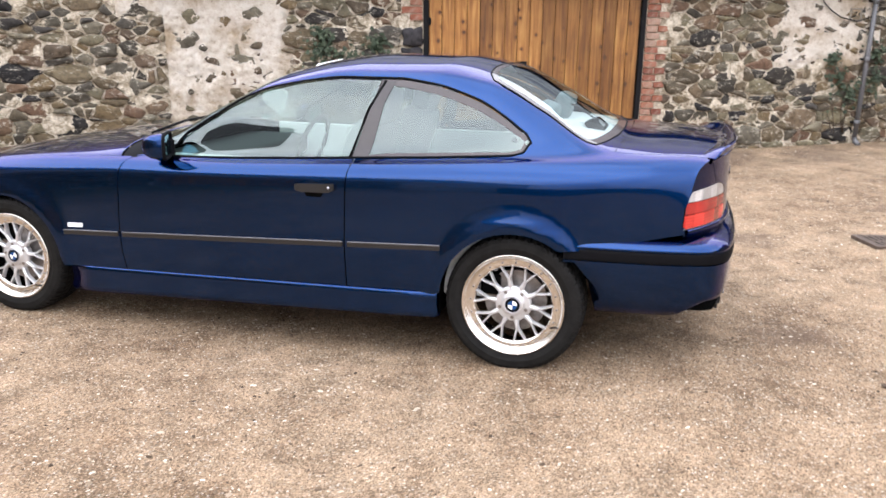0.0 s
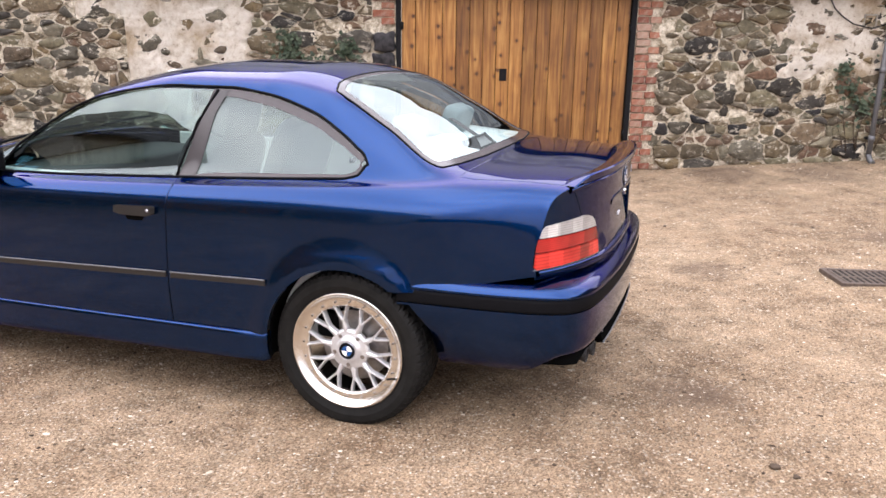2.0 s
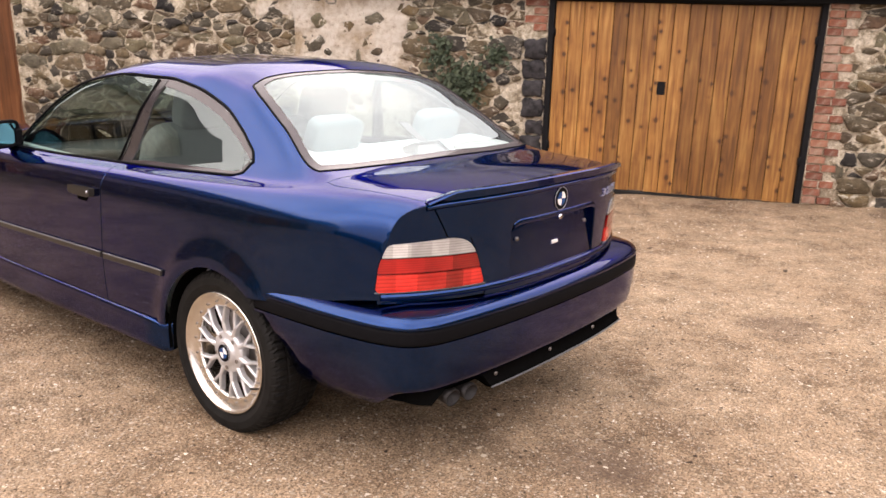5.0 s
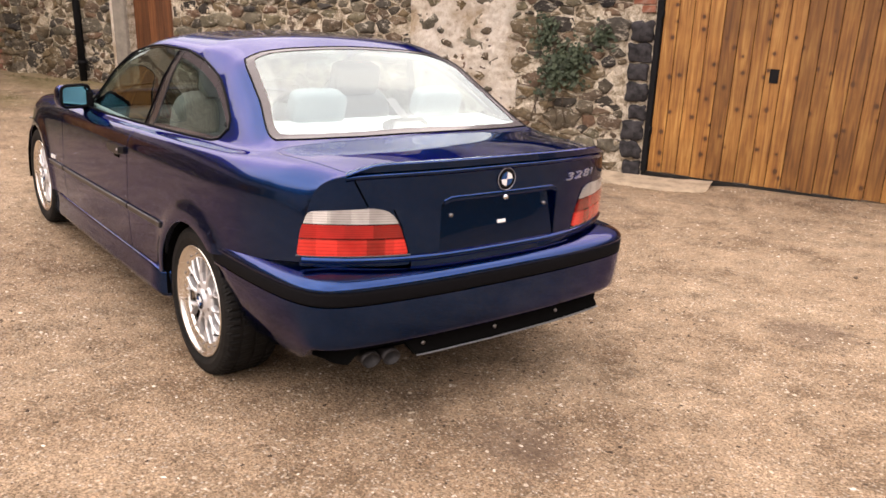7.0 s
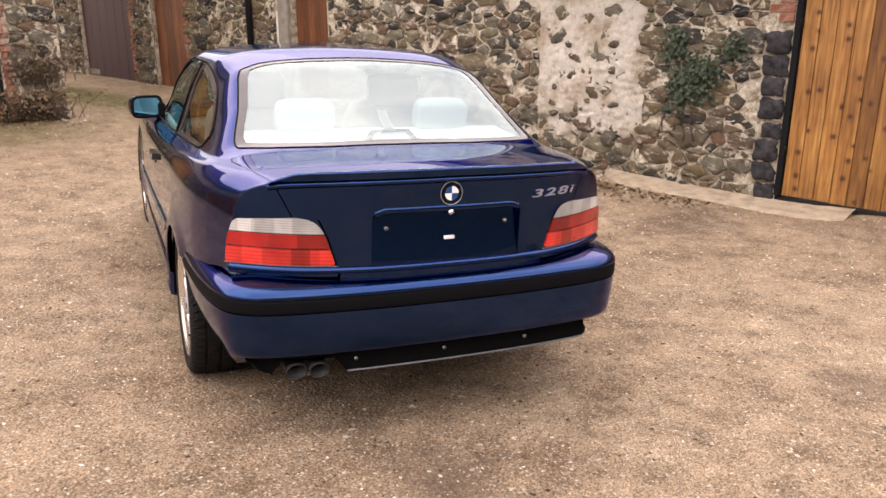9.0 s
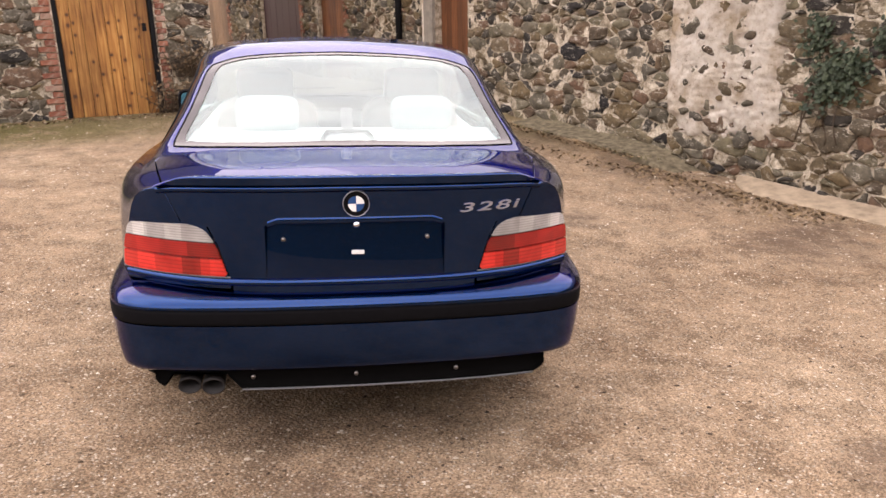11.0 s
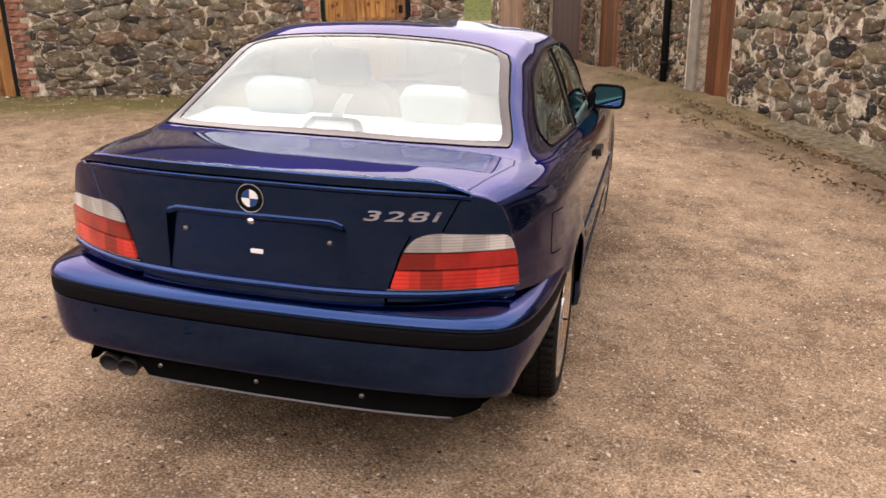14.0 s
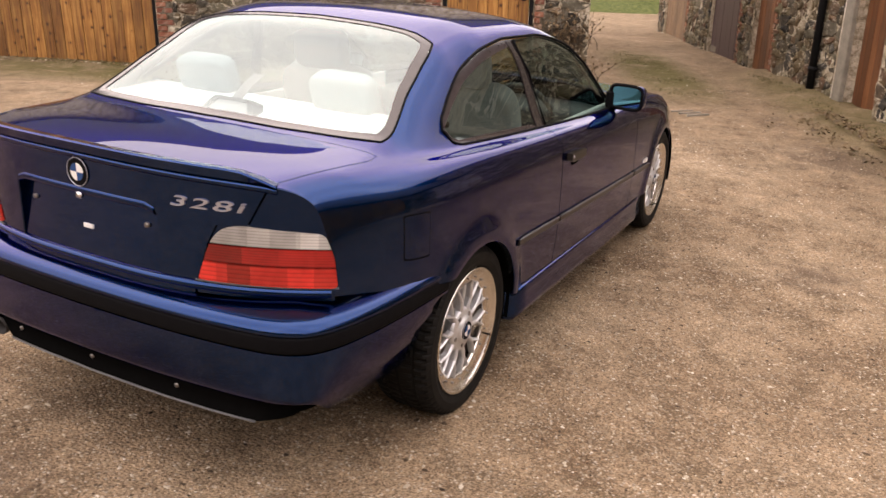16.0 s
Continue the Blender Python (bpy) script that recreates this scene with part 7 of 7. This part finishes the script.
def leaf_litter():
    """Dead leaves blown against the foot of the barns."""
    rng, places = random.Random(31), []
    for _ in range(2600):
        if rng.random() < 0.7:
            x, y = rng.uniform(-5.6, 0.6), WALL_Y - 0.38 - abs(rng.gauss(0, 0.27))
        else:
            x, y = WEST_X + 0.05 + abs(rng.gauss(0, 0.2)), rng.uniform(-3, 5.9)
        places.append(((x, y, ground_z(x, y) + 0.012 + (0.07 if y > 8.45 and x < -1.7 else 0.0)), (0, 0, 1)))
    tagged(new("leaf_litter", leaves_mesh(rng, places, 0.03, DRYLEAF, "leaf_litter")), "dead brown leaves along the barns' feet", "leaves", kind="stuff")


leaf_litter()
dry_shrub("dry brown twiggy shrub at the barn's corner", TO_WEST @ pose(5.55, 0, 0.03), 130, 0.55, 0.55, 5)
dry_shrub("thin dry creeper on the barn's corner", TO_WEST @ pose(5.7, 0, 0.5), 60, 0.4, 0.6, 6)


def grass_tufts():
    """Short grass and moss along the lane and the barns' feet."""
    rng = random.Random(9)
    verts, faces = [], []
    for _ in range(9000):
        k = rng.random()
        if k < 0.35:
            x, y = rng.uniform(-12.3, -6.6), 7.35 + rng.gauss(0, 0.26)
        elif k < 0.6:
            x, y = rng.uniform(-9, -1.2), 8.55 + rng.gauss(0, 0.17)
        elif k < 0.9:
            x, y = WEST_X + 0.15 + abs(rng.gauss(0, 0.7)), rng.uniform(-3, 6.1)
        else:
            x, y = -5.9 + rng.gauss(0, 0.5), 5.3 + rng.gauss(0, 0.4)
        if noise.noise((x * 1.3, y * 1.3, 8)) < -0.05:
            continue
        z, h, a = ground_z(x, y) + (0.09 if (y > 8.55 and x < -1.5) else 0.0), rng.uniform(0.008, 0.03), rng.uniform(0, 6.28)
        i = len(verts)
        w = 0.004
        verts += [(x - w * math.cos(a), y - w * math.sin(a), z - 0.01), (x + w * math.cos(a), y + w * math.sin(a), z - 0.01), (x + rng.uniform(-0.02, 0.02), y + rng.uniform(-0.02, 0.02), z + h)]
        faces.append((i, i + 1, i + 2))
    me = bpy.data.meshes.new("grass_tufts")
    me.from_pydata(verts, [], faces)
    me.materials.append(leaf_mat("short_grass", (0.05, 0.05, 0.016), (0.13, 0.115, 0.04)))
    tagged(new("grass_tufts", me), "short mossy grass along the lane", "grass", kind="stuff")


grass_tufts()


def far_bank():
    bm, rows = bmesh.new(), []
    for i in range(30):
        t = i / 29
        rows.append([bm.verts.new((-26 - 14 * t, y, -0.4 + 5.0 * max(0, t - 0.05) ** 1.2 + 0.25 * noise.noise((t * 6, y * 0.3, 2)))) for y in np.linspace(-14, 34, 40)])
    for a, b in zip(rows, rows[1:]):
        for k in range(39):
            bm.faces.new((a[k], a[k + 1], b[k + 1], b[k]))
    bmesh.ops.recalc_face_normals(bm, faces=bm.faces)
    tagged(new("grass_bank", mesh_of(bm, "grass_bank", GRASS, True)), "green grass bank beyond the lane", "bank", kind="structure")


far_bank()

# ---- coats, stones and bricks of the walls ----
RNG = random.Random(11)
NORTH = Matrix.Translation((0, WALL_Y, 0))
holes_low = [(GAR[0] - 0.0, -0.6, GAR[1] + 0.0, GAR[3])]
holes_tall = [(a, -0.6, b, h) for a, b, s_, h in (DOOR_A, DOOR_B, DOOR_C, DOOR_D)]
holes_west = [(-2.1, -0.6, 0.28, 1.95), (4.1, -0.6, 5.28, 1.95)]
mortar_sheet(wall_low, NORTH, -1.7, 9.0, -0.5, EAVE - 0.01, holes_low)
mortar_sheet(wall_tall, NORTH, -8.5, -1.7, -0.6, 2.4, holes_tall)
mortar_sheet(wall_tall, NORTH, -19.0, -8.5, -0.6, 2.4, holes_tall, EARTHMORTAR, res=0.07)
mortar_sheet(wall_west, TO_WEST, -4.5, 6.0, -0.2, 2.3, holes_west, EARTHMORTAR)


def flaked(patch):
    """The same patch, with the coat fallen off here and there."""
    def f(u, v):
        n_ = noise.noise((u * 4.6, v * 6.2, 12.7)) + 0.55 * noise.noise((u * 13, v * 17, 3.1)) + 0.3 * noise.noise((u * 31, v * 31, 8.8))
        return min(patch(u, v), 0.16 * (n_ + 0.27))
    return f


def blot(u0, u1, v0, v1, edge=0.10, depth=0.5):
    """How far inside a ragged patch a place lies."""
    def f(u, v):
        d = min(u - u0, u1 - u, v - v0, v1 - v)
        return d + edge * (noise.noise((u * 3.1, v * 3.1, 2.2)) + depth * noise.noise((u * 9, v * 9, 4.4)))
    return f


mortar_sheet(wall_low, NORTH, -1.70, -0.4, 0.1, EAVE - 0.01, [], LIMEWASH, "limewash_coat", 0.034, 0.030, 0.016, flaked(blot(-1.9, -0.50, 0.33, 2.1, 0.22)), "flaking white limewash over rubble")
mortar_sheet(wall_low, NORTH, 4.9, 6.35, 0.55, EAVE - 0.01, [], LIMEWASH, "limewash_coat", 0.026, 0.03, 0.025, flaked(blot(5.22, 6.3, 0.95, 2.1, 0.16)), "flaking white limewash over rubble")
mortar_sheet(wall_tall, NORTH, -2.5, -1.7, 1.2, 2.4, [], LIMEWASH, "limewash_coat", 0.010, 0.02, 0.03, blot(-2.1, -1.5, 1.5, 3.1, 0.18), "flaking white limewash over rubble")
wall_face(wall_low, NORTH, RNG, -1.7, 8.6, lambda u: ground_z(u, WALL_Y), lambda u: EAVE - 0.02,
          [(GAR[0] - 0.24, -0.6, GAR[1] + 0.24, 1.9)], (-1.7, 5.2), 0.142)
wall_face(wall_tall, NORTH, RNG, -19.0, -1.7, lambda u: ground_z(u, WALL_Y), lambda u: 2.35,
          [(a - 0.02, b0, b + 0.02, d + 0.02) for a, b0, b, d in holes_tall], (-4.6, -1.7), 0.148)
wall_face(wall_west, TO_WEST, RNG, -4.4, 6.0, lambda u: ground_z(WEST_X, u), lambda u: 2.25,
          [(-2.3, -0.6, 0.52, 2.1), (3.88, -0.6, 5.42, 2.1)], (0.2, 6.0), 0.165)


def shown_stone(u, v, w, h, seed):
    """A rounded stone left bare where the limewash stops round it."""
    rng, bm = random.Random(seed), bmesh.new()
    ring = [(u + 0.5 * w * rng.uniform(0.62, 1.12) * math.cos(a), v + 0.5 * h * rng.uniform(0.62, 1.12) * math.sin(a)) for a in np.linspace(0, 2 * math.pi, 10)[:-1]]
    stone_mesh(rng, ring, 0.046, bm)
    bmesh.ops.recalc_face_normals(bm, faces=bm.faces)
    part("stone", bm, STONE, wall_low, smooth=True, m=NORTH)


BARE = ((-1.42, 1.39, 0.24, 0.19), (-0.78, 1.41, 0.27, 0.19), (-1.33, 1.07, 0.13, 0.11), (-0.98, 1.05, 0.08, 0.16), (-0.77, 1.10, 0.15, 0.15), (-0.81, 0.84, 0.19, 0.13),
        (-0.85, 0.63, 0.15, 0.12), (-0.79, 0.15, 0.24, 0.20), (-1.49, 0.33, 0.15, 0.12), (-1.24, 0.75, 0.20, 0.12), (-1.49, 0.62, 0.08, 0.08), (-1.15, 1.40, 0.20, 0.08), (-1.05, 0.5, 0.12, 0.09), (-1.2, 0.42, 0.1, 0.16))
for k, q in enumerate(BARE):
    shown_stone(*q, k + 40)


def brick_jamb(wall, m, u0, u1, v0, v1, outer=1, seed=3):
    """Courses of brick beside an opening, toothed into the rubble: long and short by turns."""
    rng = random.Random(seed)
    shapes = []
    for k in range(5):
        bm = box_bm(-0.1, -0.022, -0.0325, 0.1, 0.05, 0.0325, 0.006)
        for v in bm.verts:
            v.co += Vector((rng.uniform(-0.004, 0.004), rng.uniform(-0.004, 0.004), rng.uniform(-0.004, 0.004)))
        shapes.append(mesh_of(bm, "brick", BRICK))
    v, k = v0, 0
    while v < v1 - 0.03:
        wide = (u1 - u0) * (1.0 if k % 2 else 0.62)
        a = u0 if outer > 0 else u1 - wide
        n_ = 2 if wide > 0.25 else 1
        for i in range(n_):
            w = wide / n_
            ob = new("brick", rng.choice(shapes))
            ob.parent = wall
            ob.matrix_local = m @ Matrix.Translation((a + (i + 0.5) * w, rng.uniform(-0.006, 0.006), v + 0.0325)) @ Matrix.Diagonal(((w - 0.012) / 0.2, 1, 1, 1))
        v += 0.077
        k += 1


brick_jamb(wall_low, NORTH, GAR[1] + 0.005, GAR[1] + 0.27, -0.22, EAVE - 0.08)
brick_jamb(wall_low, NORTH, GAR[0] - 0.24, GAR[0] - 0.005, 1.36, EAVE - 0.08, -1, 4)


def quoins(wall, m, u0, u1, v0, v1, seed):
    """Squared dark blocks up the side of an opening."""
    rng, v = random.Random(seed), v0
    while v < v1 - 0.08:
        h = min(rng.uniform(0.13, 0.22), v1 - v)
        w = (u1 - u0) * rng.choice((0.75, 0.95, 1.0))
        bm = bmesh.new()
        stone_mesh(rng, [(u1 - w, v + 0.008), (u1, v + 0.008), (u1 - 0.003, v + h - 0.006), (u1 - w, v + h - 0.008)], 0.04, bm)
        bmesh.ops.recalc_face_normals(bm, faces=bm.faces)
        part("quoin", bm, DARKSTONE, wall, smooth=True, m=m)
        v += h


quoins(wall_low, NORTH, GAR[0] - 0.24, GAR[0] - 0.005, -0.28, 1.34, 2)
brick_jamb(wall_low, NORTH, -1.69, -1.25, 1.5, EAVE - 0.08, 1, 8)
brick_jamb(wall_west, TO_WEST, 0.29, 0.52, 0.16, 1.95, 1, 5)
brick_jamb(wall_west, TO_WEST, 3.88, 4.09, 0.05, 1.95, -1, 6)
brick_jamb(wall_west, TO_WEST, 5.29, 5.42, 0.05, 1.95, 1, 7)
brick_jamb(wall_tall, NORTH, -11.19, -10.98, -0.1, 2.0, 1, 9)
brick_jamb(wall_tall, NORTH, -9.24, -9.05, -0.1, 2.0, 1, 10)
brick_jamb(wall_tall, NORTH, -15.59, -15.35, -0.1, 2.0, 1, 12)
